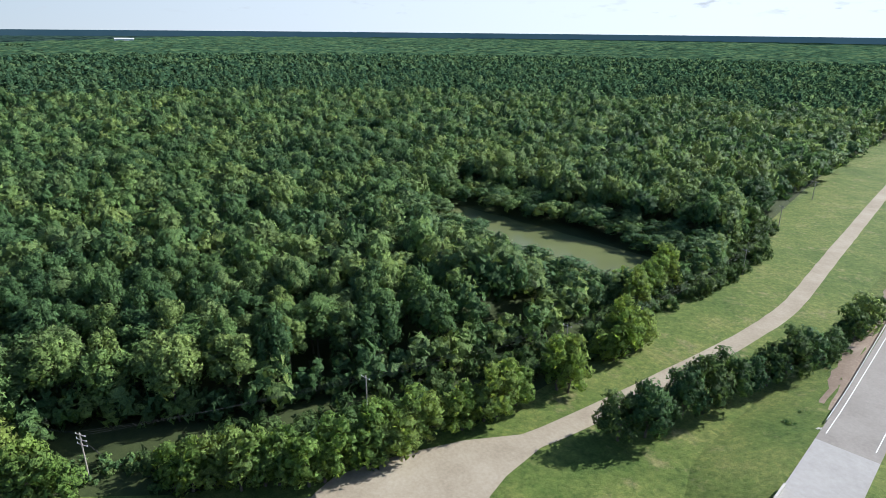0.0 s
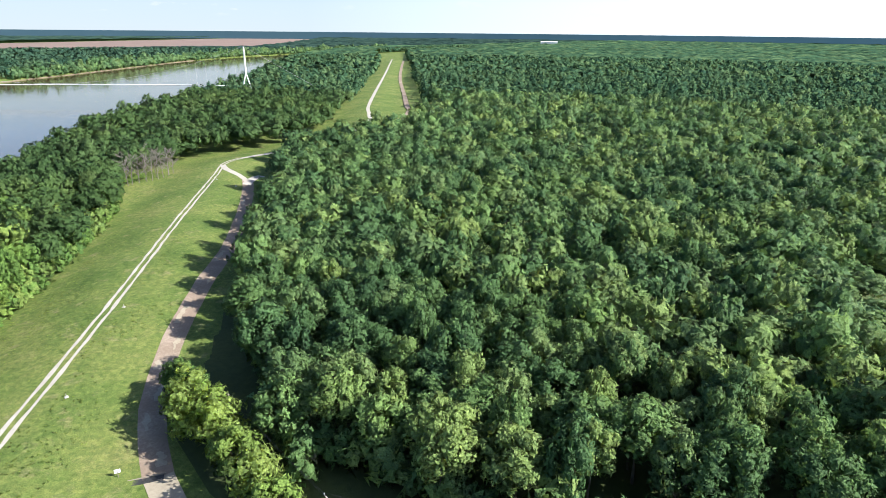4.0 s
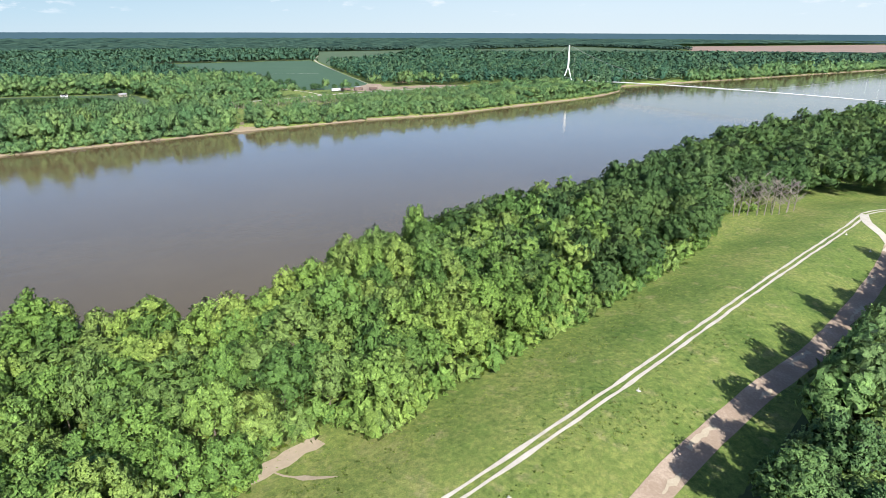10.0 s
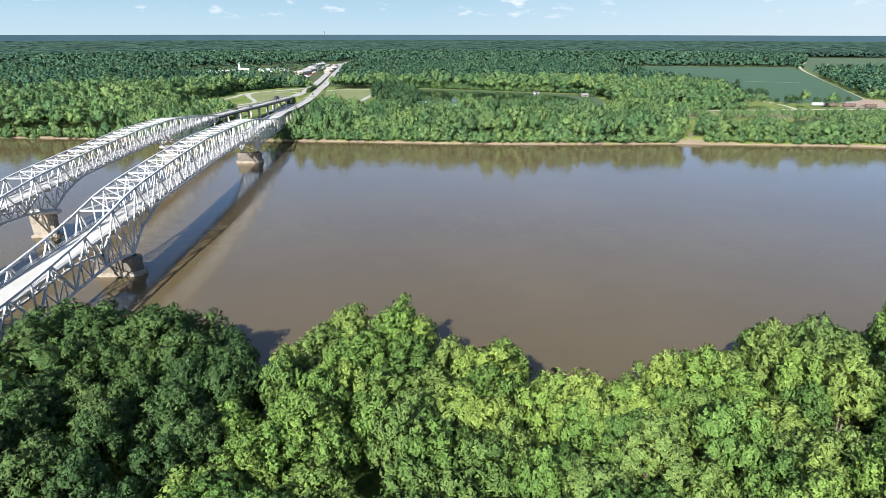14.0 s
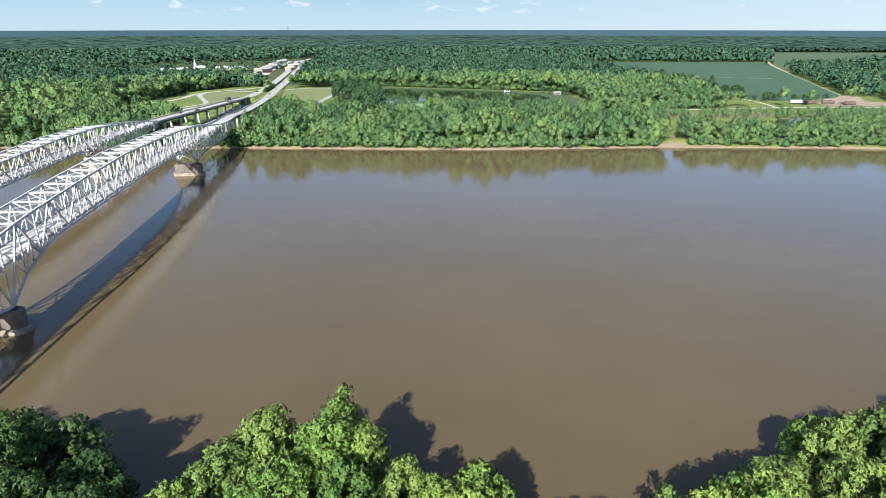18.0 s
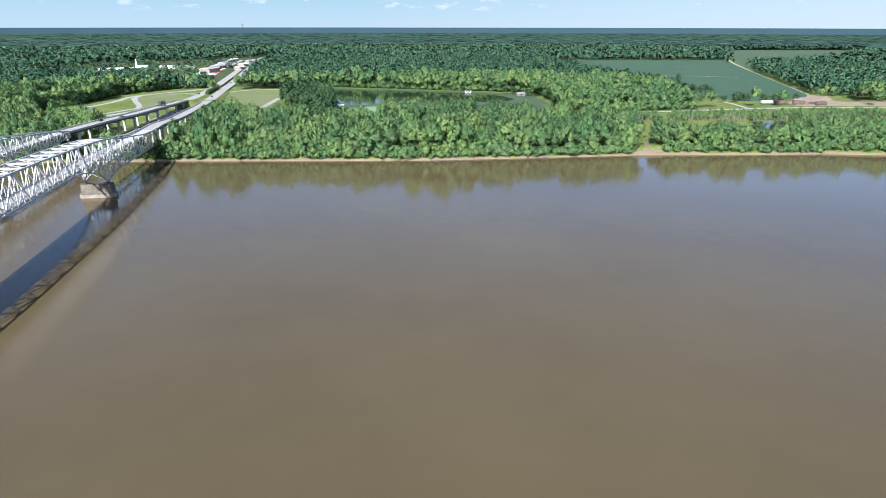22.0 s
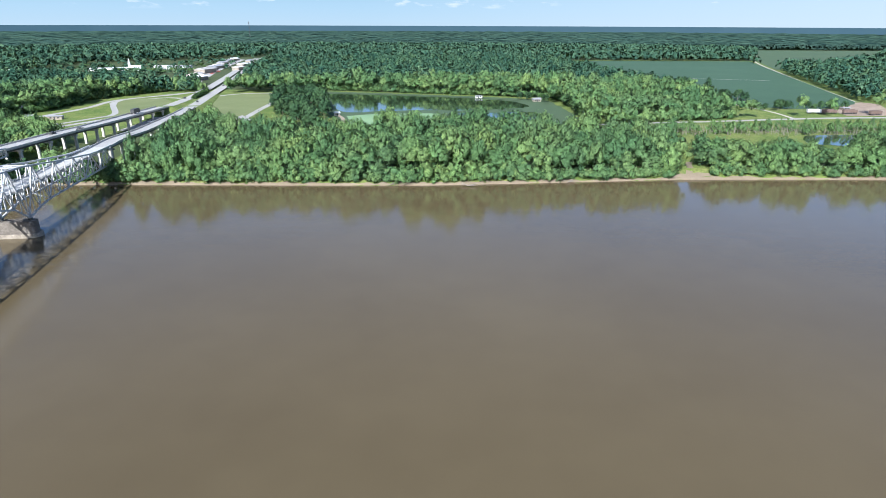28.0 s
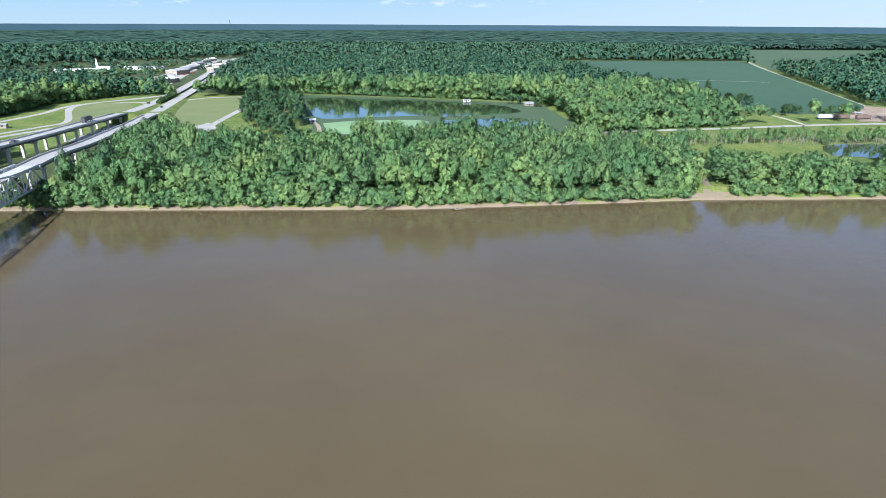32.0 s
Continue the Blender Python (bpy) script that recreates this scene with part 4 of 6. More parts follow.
for side in (-0.95, 0.95):
    pts = smooth_line(TRACK[2:11], 8)
    line = []
    for i, p in enumerate(pts):
        d = (pts[min(i + 1, len(pts) - 1)] - pts[max(i - 1, 0)]).normalized()
        line.append((p.x - d.y * side, p.y + d.x * side))
    strip("wheel_track", line, 0.8, 0.07, GRAVEL, "pale gravel wheel track along the levee crest", "track", 0.18)
strip("levee_road", TRACK[9:], 3.2, 0.08, GRAVEL, "pale gravel road along the levee crest", jitter=0.2)
strip("gravel_road", FAR_LEVEE_ROAD, 4.8, 0.7, DIRT, "brown gravel road below the far levee", jitter=0.2)
sheet("pond", POND_A, 3.62, SWAMP, "still green swamp pond inside the forest", "pond", wave=1.0)

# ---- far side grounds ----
sheet("forest_floor", [(-1500, 800), (-440, 800), (-330, 806), (-150, 806), (-20, 772), (120, 735), (190, 640), (226, 700), (236, 775), (236, 1420), (1500, 1420), (1800, 2600), (-1500, 2600)], 3.53, SOIL, "dark ground under the woods beyond the river", "forest floor")
# This dark sheet also paints shade on the road verge and power-line corridor.
sheet("forest_floor", [(-13, -104), (-2, -88), (12, -71), (29, -58), (42, -53.4), (65, -48.3), (100, -43.4), (133, -40.6), (180, -33), (222, -27), (330, -62), (440, -108), (520, -116), (900, -88), (1500, -76), (1500, -2500), (130, -1150), (96, -800), (70, -640), (34, -438), (8, -335), (-12, -285), (-9, -250), (-14, -226), (-22, -205), (-25, -172), (-23, -150), (-20, -124)], 3.53, SOIL, "dark ground under the bottomland forest, painted shade on the verge and corridor", "forest floor")
strip("highway", HIGHWAY_1[7:], 10, 0.0, PAVEMENT, "pale concrete highway into the town", flat=4.75)
strip("highway", HIGHWAY_2[7:], 10, 0.0, PAVEMENT, "pale concrete highway out of the town", flat=4.75)
strip("ramp_road", LOOP, 6, 0.1, PAVEMENT, "pale concrete loop ramp round a grass infield")
strip("side_road", SIDE_ROAD, 6, 0.08, PAVEMENT, "pale concrete side road beside the ramp")
strip("road", FAR_ROAD, 6.5, 0.1, PAVEMENT, "pale road behind the river woods")
strip("field_track", FIELD_TRACK, 3.0, 0.12, GRAVEL, "pale gravel farm track")
strip("field_path", [(352, 974), (400, 960), (446, 944)], 2.2, 0.3, GRAVEL, "pale dirt turn-row across the crop field")
strip("field_path", FIELD_PATH, 3.0, 0.12, GRAVEL, "pale dirt path between the fields")
strip("ramp_road", [(-232, 705), (-228, 737), (-211, 760), (-178, 767), (-160, 742), (-157, 690), (-155.5, 633), (-154, 598), (-153, 567), (-160, 545)], 5.5, 0.2, PAVEMENT, "pale concrete ramp round the mown infield")
strip("ramp_road", [(-300, 520), (-284, 549), (-272, 580), (-268, 604), (-298, 662), (-309, 695), (-300, 722), (-276, 752), (-262, 790)], 5.0, 0.16, PAVEMENT, "pale concrete ramp curving up to the highway")
sheet("infield", [(-200, 585), (-222, 655), (-232, 700), (-233, 740), (-212, 757), (-178, 763), (-163, 740), (-160, 690), (-158, 633), (-157, 598), (-156, 550), (-180, 548)], 3.64, MOWN, "pale mown grass inside the ramp", "grass")
sheet("infield", [(-271, 608), (-300, 668), (-309, 700), (-300, 716), (-272, 714), (-256, 690), (-246, 650), (-240, 600), (-252, 560), (-264, 575)], 3.63, MOWN, "mown grass inside the loop ramp", "grass")
sheet("pond_grass", [(-128, 790), (-60, 774), (22, 750), (48, 742), (104, 716), (112, 680), (116, 600), (108, 560), (-60, 545), (-80, 590), (-100, 640)], 3.55, PALE_CROP, "green rough grass round the ponds", "grass", wave=1.0)
sheet("field", FIELD_1, 3.7, CROP, "wide dark green crop field", "field")
sheet("field", FIELD_2, 3.66, PALE_CROP, "pale green crop field", "field")
sheet("field", FIELD_3, 3.7, PALE_CROP, "pale green far field", "field")
sheet("field", RED_FIELD, 3.7, RED_SOIL, "ploughed reddish-brown field near the river bend", "field")
sheet("yard", YARD, 3.68, DIRT, "pale gravel yard beside the road", "yard", wave=1.5)
sheet("pond", [(-118, 764), (-50, 752), (30, 727), (70, 705), (84, 672), (78, 655), (19, 633), (0, 638), (-51, 627), (-73, 620), (-91, 648)], 3.6, POND, "still fish pond mirroring the sky and trees", "pond", wave=1.0)
sheet("pond", [(-74, 598), (-49, 610), (0, 614), (6, 584), (0, 560), (-66, 552)], 3.6, ALGAE, "pond covered with pale green duckweed", "pond", wave=0.8)
sheet("pond", [(12, 614), (28, 618), (49, 622), (85, 624), (88, 592), (52, 570), (18, 568)], 3.6, POND, "still dark blue pond behind the river wood", "pond", wave=0.8)
sheet("pond", GAP_POND, 3.6, POND, "small still pond behind the river wood", "pond", wave=0.8)


sheet("forest_floor", [(-166, 393), (-60, 393), (0, 394), (60, 400), (126, 408), (140, 455), (116, 484), (76, 480), (43, 508), (-5, 503), (-50, 478), (-90, 464), (-120, 476), (-150, 508), (-178, 440)], 3.55, SOIL, "dark ground under the river wood", "forest floor")
sheet("forest_floor", [(149, 411), (250, 411), (330, 402), (420, 415), (420, 466), (280, 462), (240, 428), (223, 417), (188, 438), (158, 436)], 3.55, SOIL, "dark ground under the river wood", "forest floor")


# ---- the two truss bridges ----
def beam_mesh(cache, length, wide, deep, material):
    """A riveted box member lying along +x, with its flanges proud."""
    key = (round(length, 1), wide, deep, material.name)
    if key not in cache:
        bm = bmesh.new()
        web, fl = wide * 0.55, deep * 0.16
        box_bm(bm, length / 2, 0, 0, length, web, deep - 2 * fl)
        for s in (-1, 1):
            box_bm(bm, length / 2, 0, s * (deep - fl) / 2, length, wide, fl)
        me = bpy.data.meshes.new("member")
        bm.to_mesh(me)
        bm.free()
        me.materials.append(material)
        cache[key] = me
    return cache[key]


MEMBERS = {}


def member(name, a, b, wide, deep, parent, material=None):
    a, b = Vector(a), Vector(b)
    d = b - a
    me = beam_mesh(MEMBERS, d.length, wide, deep, material or STEEL)
    rot = d.to_track_quat("X", "Z").to_matrix().to_4x4()
    m = Matrix.Translation(a) @ rot @ Matrix.Diagonal((d.length / round(d.length, 1), 1, 1, 1))
    return put(name, me, parent, m)


def truss_bridge(label, origin, angle, spans, pier_kind, tops, lows, decks, seat, half=5.0):
    """A cantilever through-truss along +x from its first pier; spans: near arm, main span, far arm, in metres; tops, lows, decks: heights of the chords and the road along it."""
    br = empty("truss_bridge", label, "bridge", "river bridges")
    br.matrix_basis = pose(*origin, 0, 0, angle)
    near, main, far = spans
    count = [max(4, 2 * round(s / 18.5)) for s in spans]
    xs = [-near + near * i / count[0] for i in range(count[0])] + [main * i / count[1] for i in range(count[1])] + [main + far * i / count[2] for i in range(count[2] + 1)]

    def top(x):
        return interp(tops, x)

    def low(x):
        return interp(lows, x)

    def deck(x):
        return interp(decks, x)

    def lane(y0, y1, under, over):
        """A bar that follows the rise of the road."""
        bm = bmesh.new()
        rows = [[bm.verts.new((x, y, deck(x) + z)) for y, z in ((y0, under), (y1, under), (y1, over), (y0, over))] for x in xs]
        for u, v in zip(rows, rows[1:]):
            for k in range(4):
                bm.faces.new((u[k], u[(k + 1) % 4], v[(k + 1) % 4], v[k]))
        bm.faces.new(rows[0][::-1])
        bm.faces.new(rows[-1])
        bmesh.ops.recalc_face_normals(bm, faces=bm.faces)
        return bm
    for s in (-half, half):
        for i, (a, b) in enumerate(zip(xs, xs[1:])):
            member("top_chord", (a, s, top(a)), (b, s, top(b)), 0.6, 0.62, br)
            member("bottom_chord", (a, s, low(a)), (b, s, low(b)), 0.6, 0.62, br)
            if i % 2 == 0:
                member("diagonal", (a, s, low(a)), (b, s, top(b)), 0.45, 0.5, br)
            else:
                member("diagonal", (a, s, top(a)), (b, s, low(b)), 0.45, 0.5, br)
            m, lo, hi = (a + b) / 2, (low(a) + low(b)) / 2, (low(a) + top(b)) / 2 if i % 2 == 0 else (top(a) + low(b)) / 2
            member("sub_strut", (m, s, lo), (m, s, hi), 0.26, 0.3, br)
            member("sub_diagonal", (m, s, hi), (b if i % 2 == 0 else a, s, low(b) if i % 2 == 0 else low(a)), 0.24, 0.28, br)
        for x in xs:
            member("vertical", (x, s, low(x)), (x, s, top(x)), 0.34, 0.42, br)
    for i, x in enumerate(xs):
        member("floor_beam", (x, -half, deck(x) - 0.85), (x, half, deck(x) - 0.85), 0.4, 0.8, br)
        if top(x) > deck(x) + 6.2:
            member("top_strut", (x, -half, top(x)), (x, half, top(x)), 0.42, 0.5, br)
            if i + 1 < len(xs) and top(xs[i + 1]) > deck(xs[i + 1]) + 6.2:
                member("top_brace", (x, -half, top(x)), (xs[i + 1], half, top(xs[i + 1])), 0.24, 0.26, br)
                member("top_brace", (x, half, top(x)), (xs[i + 1], -half, top(xs[i + 1])), 0.24, 0.26, br)
        if i % 2 == 0 and i + 1 < len(xs):
            member("low_brace", (x, -half, low(x)), (xs[i + 1], half, low(xs[i + 1])), 0.22, 0.24, br)
    part("deck", lane(-4.3, 4.3, -0.42, 0.0), ROADWAY, br, "pale concrete roadway")
    for s in (-1, 1):
        part("kerb", lane(*sorted((s * 4.0, s * 4.3)), 0.0, 0.35), CONCRETE, br)
        for h in (0.55, 0.9):
            part("rail", lane(*sorted((s * 4.24, s * 4.34)), h, h + 0.13), STEEL, br)
        part("stringer", lane(*sorted((s * 2.4, s * 2.7)), -1.0, -0.42), DARK, br)
    for x in (0.0, main):
        pier = empty("pier", "", "")
        pier.parent = br
        pier.matrix_basis = pose(x, 0, 0)
        if pier_kind == "wall":
            bm, footing = bmesh.new(), bmesh.new()
            for into, lo, hi, w, t in ((footing, -3.0, 1.5, 16.8, 6.6), (bm, 1.5, 6.1, 14.8, 5.0)):
                ring_lo, ring_hi = [], []
                for k in range(24):
                    a = 2 * math.pi * k / 24
                    cx = (w / 2 - t / 2) * (1 if math.cos(a) > 0 else -1)
                    ring_lo.append(into.verts.new((t / 2 * math.sin(a), cx + t / 2 * math.cos(a), lo)))
                    ring_hi.append(into.verts.new((t / 2 * 0.96 * math.sin(a), cx + t / 2 * 0.96 * math.cos(a), hi)))
                for k in range(24):
                    into.faces.new((ring_lo[k], ring_lo[k - 1], ring_hi[k - 1], ring_hi[k]))
                into.faces.new(ring_hi[::-1])
                bmesh.ops.recalc_face_normals(into, faces=into.faces)
            part("shaft", bm, DARK_CONCRETE, pier, "dark concrete pier with rounded ends")
            part("footing", footing, STAINED, pier, "pale stained concrete footing at the waterline")
        else:
            bm = bmesh.new()
            made = bmesh.ops.create_cube(bm, size=1.0, matrix=Matrix.Translation((0, 0, (seat - 4.6) / 2)) @ Matrix.Diagonal((3.0, 8.2, seat + 1.4, 1)))
            for v in made["verts"]:
                if v.co.z > 0:
                    v.co.y *= 1.18
            bmesh.ops.bevel(bm, geom=list(bm.edges), offset=0.35, segments=2, affect="EDGES")
            part("shaft", bm, STAINED, pier, "tapered pale concrete shaft")
            part("footing", box(0, 0, -0.6, 4.6, 10.5, 3.2, 0.5), STAINED, pier, "stained concrete footing at the waterline")
            part("cap", box(0, 0, seat - 0.9, 3.6, 13.5, 1.5, 0.35), CONCRETE, pier, "broad concrete cap")
        for s in (-half, half):
            part("bearing", box(0, s, seat - 0.4, 1.2, 1.4, 0.7, 0.1), DARK, pier)
    return br


ANG = math.degrees(math.atan2(0.988, -0.155))
truss_bridge("older silver cantilever truss bridge on rounded stone-grey piers", (-124.8, 120.9, 0), ANG, (92, 185.3, 92), "wall",
             [(-92, 17.4), (-53, 19.5), (-30, 21.6), (-13, 23.7), (0, 26.0), (13, 27.4), (52, 29.1), (92, 30.0), (130, 28.9), (165, 27.3), (185.3, 26.0), (200, 24.3), (212, 22.5), (253, 17.7), (277.3, 17.1)],
             [(-92, 9.0), (-19, 9.6), (-8, 8.6), (0, 7.0), (7.5, 12.4), (24, 16.5), (30, 17.6), (92, 18.2), (155, 17.4), (161, 16.4), (178, 12.2), (185.3, 7.0), (193, 8.6), (205, 9.6), (277.3, 8.6)],
             [(-92, 16.4), (-45, 17.4), (0, 18.0), (92, 18.7), (185.3, 18.0), (232, 17.2), (277.3, 16.2)], 7.0)
truss_bridge("newer silver truss bridge on tall concrete columns", (-176.9, 155.9, 0), ANG, (129, 143, 86), "columns",
             [(-129, 17.6), (-75, 20.0), (-40, 22.3), (-20, 24.3), (-6, 25.6), (36, 27.2), (94, 28.3), (139, 27.2), (160, 25.0), (203, 21.0), (229, 17.6)],
             [(-129, 12.0), (-40, 15.2), (-22, 14.4), (0, 10.9), (4, 13.2), (14, 16.6), (26, 18.5), (94, 19.0), (117, 18.3), (129, 16.4), (139, 13.0), (143, 10.9), (160, 14.0), (229, 14.2)],
             [(-129, 16.6), (-60, 18.4), (0, 19.1), (72, 19.6), (143, 19.0), (190, 18.0), (229, 16.8)], 10.9)


# ---- planting by hand ----
def crown_tree(name, label, category, proto, leaf, x, y, scale, tall, trunk_h=6.0, group="", lean=0.0, turn=0.0):
    key = (id(proto), leaf.name)
    if key not in KEPT:
        KEPT[key] = leaf_mesh(proto, leaf)
    if trunk_h not in KEPT:
        bm = trunk_bm(trunk_h, 0.24, int(trunk_h * 10))
        me = bpy.data.meshes.new("trunk")
        bm.to_mesh(me)
        bm.free()
        me.materials.append(BARK)
        KEPT[trunk_h] = me
    tree = empty(name, label, category, group)
    tree.matrix_basis = Matrix.LocRotScale((x, y, land(x, y)), Euler((0, lean, turn)), (scale, scale, tall))
    put("trunk", KEPT[trunk_h], tree)
    put("crown", KEPT[key], tree)
    return tree


KEPT = {}
WILLOWS = [crown(70 + i, 2.6, 0.6, 7.6 + 0.5 * i, 620, 0.5, 15, droop=0.5) for i in range(4)]
ROUND = [crown(90 + i, 3.6, 0.8, 8.6 + i, 700, 0.56, 15) for i in range(3)]
GIANTS = [crown(100 + i, 5.2, 5.5, 18.5 + 0.6 * i, 1900, 0.54, 22) for i in range(3)]
SCRUB = [crown(110 + i, 2.4, -0.2, 4.6 + 0.5 * i, 60, 0.95, 3) for i in range(5)]
WEEDS = [crown(120 + i, 1.1, -0.2, 1.3, 30, 0.42, 2) for i in range(3)]


def willow_row():
    rnd = random.Random(4)
    rows = [((-11, -103), (-15, -110), 3), ((-15, -110), (-22, -120), 5), ((-22.5, -121), (-25.5, -146), 9), ((-26, -149), (-28, -168), 6), ((-28, -176), (-27.5, -184), 3), ((-26, -194), (-24.5, -212), 6), ((-14, -222), (-6, -240), 5), ((-10, -243), (-4, -250), 3)]
    for (x0, y0), (x1, y1), n in rows:
        n = int(n * 1.35)
        for i in range(n):
            t = (i + rnd.uniform(0.2, 0.8)) / n
            s = rnd.uniform(1.15, 1.5)
            crown_tree("willow", "yellow-green willow in the roadside thicket", "willow", WILLOWS[rnd.randrange(4)], LEAF_WILLOW, x0 + (x1 - x0) * t + rnd.uniform(-1.5, 2.5), y0 + (y1 - y0) * t, s, s * rnd.uniform(0.85, 1.1), 4.0, "roadside willows", turn=rnd.uniform(0, 6))
    for x, y, s in ((41, -56, 0.8), (37, -58.5, 0.95), (32, -60.5, 1.05), (27, -63, 1.1), (25, -67, 1.1), (20.5, -70.5, 1.15), (15, -75, 1.0), (9, -80, 1.05), (5, -83, 1.0), (0, -84.5, 0.95), (-4, -88, 0.8)):
        leaf = LEAF_WILLOW if rnd.random() < 0.55 else LEAF_BANK
        crown_tree("roadside_tree", "small pale green tree between the road and the power line", "tree", ROUND[rnd.randrange(3)], leaf, x + rnd.uniform(-0.8, 0.8), y + rnd.uniform(-0.8, 0.8), s * 1.15, s * 1.08, 4.0, "roadside trees", turn=rnd.uniform(0, 6))
    for x, y, s, k in ((-46, -174, 1.0, 0), (-48.5, -179, 1.05, 1), (-48, -184, 0.8, 0), (-49, -190, 1.0, 1), (-50.5, -195, 1.1, 2), (-50.5, -203, 1.1, 0), (-52, -210, 0.75, 1), (-53, -216, 0.9, 0), (-54, -222, 1.0, 2), (-55, -228, 0.95, 1), (-56, -235, 0.7, 0), (-56, -240, 0.7, 1), (-55.5, -250, 0.9, 2), (-55, -258, 1.0, 1), (-54, -268, 0.8, 0)):
        crown_tree("embankment_tree", "dark green bushy tree below the highway embankment", "tree", ROUND[k], LEAF_DARK if k != 1 else LEAF_WOOD, x, y, s * 1.15, s * 1.2, 4.0, "embankment trees", turn=rnd.uniform(0, 6))


willow_row()
for gx, gy, gs, gt, leaf in ((-21, 65, 0.8, 1.06, 0), (-32, 59, 0.9, 0.98, 0), (-10, 52, 0.8, 0.95, 0), (2, 50, 0.85, 0.92, 0), (58, 70, 0.9, 0.95, 0), (66, 71, 0.9, 0.92, 0), (30, 52, 0.8, 0.85, 0),
                             (-97, 58, 1.1, 0.98, 1), (-88, 60, 1.2, 1.04, 1), (-77, 61, 1.25, 1.08, 1), (-66, 59, 1.2, 1.08, 1), (-56, 51, 1.1, 1.02, 1), (-84, 51, 1.2, 1.0, 1), (-71, 49, 1.2, 1.02, 1), (-96, 48, 1.1, 0.95, 1), (-60, 42, 1.1, 0.98, 1), (-50, 40, 1.0, 0.94, 1)):
    crown_tree("tall_tree", "tall dark green oak at the water's edge" if leaf else "tall bright green tree at the water's edge", "tree", GIANTS[abs(int(gx)) % 3], LEAF_DARK if leaf else LEAF_BANK, gx, gy, gs, gt, 10.0, "tall bank trees", turn=gx)


def thicket(name, line, step, wide, protos, leaf, low, high, label, seed, side=0.0, stop=None):
    """Scrub along a line, down to the ground."""
    r = np.random.RandomState(seed)
    xs, ys = [], []
    for a, b in zip(line, line[1:]):
        n = max(1, int(math.hypot(b[0] - a[0], b[1] - a[1]) / step))
        for i in range(n):
            t = (i + r.uniform()) / n
            xs.append(a[0] + (b[0] - a[0]) * t + r.uniform(-wide, wide))
            ys.append(a[1] + (b[1] - a[1]) * t + r.uniform(-wide, wide) + side)
    n = len(xs)
    s = r.uniform(low, high, n)
    zs = np.array([land(a, b) for a, b in zip(xs, ys)])
    joined(name, protos, r.randint(0, len(protos), n), xs, ys, zs, r.uniform(0, 6.3, n), s, s * r.uniform(0.8, 1.25, n), leaf, label, "bushes")


thicket("edge_scrub", BANK_EDGE[2:16], 1.6, 1.2, SCRUB, LEAF_BANK, 0.7, 1.5, "bright green scrub at the wood's edge above the grass", 1, 1.5)
thicket("edge_scrub", [(x, y) for x, y in WOOD_EDGE[:14]], 2.0, 1.3, SCRUB, LEAF_WOOD, 0.7, 1.5, "dark green scrub at the forest's edge", 2, -2.5)
thicket("edge_scrub", [(x + 2.5, y) for y, x in WOOD_FRONT[:9]], 2.0, 1.5, SCRUB, LEAF_WOOD, 0.8, 1.7, "dark green scrub at the forest's front", 3)
thicket("bank_scrub", [(x, y + 2.6) for x, y in FAR_BANK if -310 < x < 127], 1.4, 1.6, SCRUB, LEAF_FAR, 0.6, 1.5, "green scrub overhanging the far bank", 4)
thicket("bank_scrub", [(x, y + 6.5) for x, y in FAR_BANK if -310 < x < 127], 2.2, 1.8, SCRUB, LEAF_FAR, 0.8, 1.7, "green scrub below the far river wood", 24)
thicket("bank_scrub", [(58, 391), (100, 396), (127, 399.2)], 1.5, 1.6, SCRUB, LEAF_FAR, 0.6, 1.5, "green scrub overhanging the far bank", 14)
thicket("bank_scrub", [(146, 401.5), (200, 401), (250, 401.5)], 1.7, 1.6, SCRUB, LEAF_FAR, 0.6, 1.4, "green scrub overhanging the far bank", 15)
thicket("bank_scrub", [(x, y + 4.2) for x, y in FAR_BANK if 145 < x < 760], 2.2, 1.6, SCRUB, LEAF_FAR, 0.6, 1.4, "green scrub along the far bank", 5)
thicket("bank_scrub", [(x, y - 3.0) for x, y in NEAR_BANK if -160 < x < 300], 2.0, 1.5, SCRUB, LEAF_BANK, 0.6, 1.4, "green scrub along the near bank", 6)
# Darker leaves put the corridor's shade into the brush colour.
thicket("roadside_brush", [(-4, -100), (-9, -125), (-14, -150), (-17, -180), (-18, -205), (-12, -228), (-14, -250), (-8, -290), (8, -330)], 0.45, 5.0, WEEDS + SCRUB[:1], LEAF_DARK, 0.6, 1.1, "tall green weeds and brush under the power line, shade painted in their colour", 7)
thicket("wood_edge_scrub", [(133, 568), (170, 574), (236, 592), (252, 640), (256, 715), (254, 770)], 2.4, 2.2, SCRUB, LEAF_FAR, 1.2, 2.3, "green scrub at the foot of the wood beside the road", 25)
thicket("wood_edge_scrub", [(-262, 796), (-302, 786), (-342, 706), (-336, 640), (-352, 560), (-300, 486)], 3.0, 3.0, SCRUB, LEAF_FAR, 1.2, 2.4, "green scrub at the foot of the wood round the ramps", 26)
thicket("wood_edge_scrub", [(-130, 806), (-20, 776), (60, 752), (122, 730), (126, 660), (122, 580)], 3.0, 3.0, SCRUB, LEAF_FAR, 1.2, 2.4, "green scrub at the foot of the wood behind the ponds", 27)
thicket("bank_scrub", [(x, y + 4) for x, y in FAR_BANK if 740 < x < 2500], 4.5, 2.5, SCRUB, LEAF_FAR, 2.2, 3.6, "green trees and scrub along the far bank downstream", 28)
thicket("roadside_brush", [(8, -82), (2, -92), (-3, -104)], 0.7, 3.0, WEEDS, LEAF_WOOD, 0.8, 1.4, "tall weeds and brush under the power line", 8)
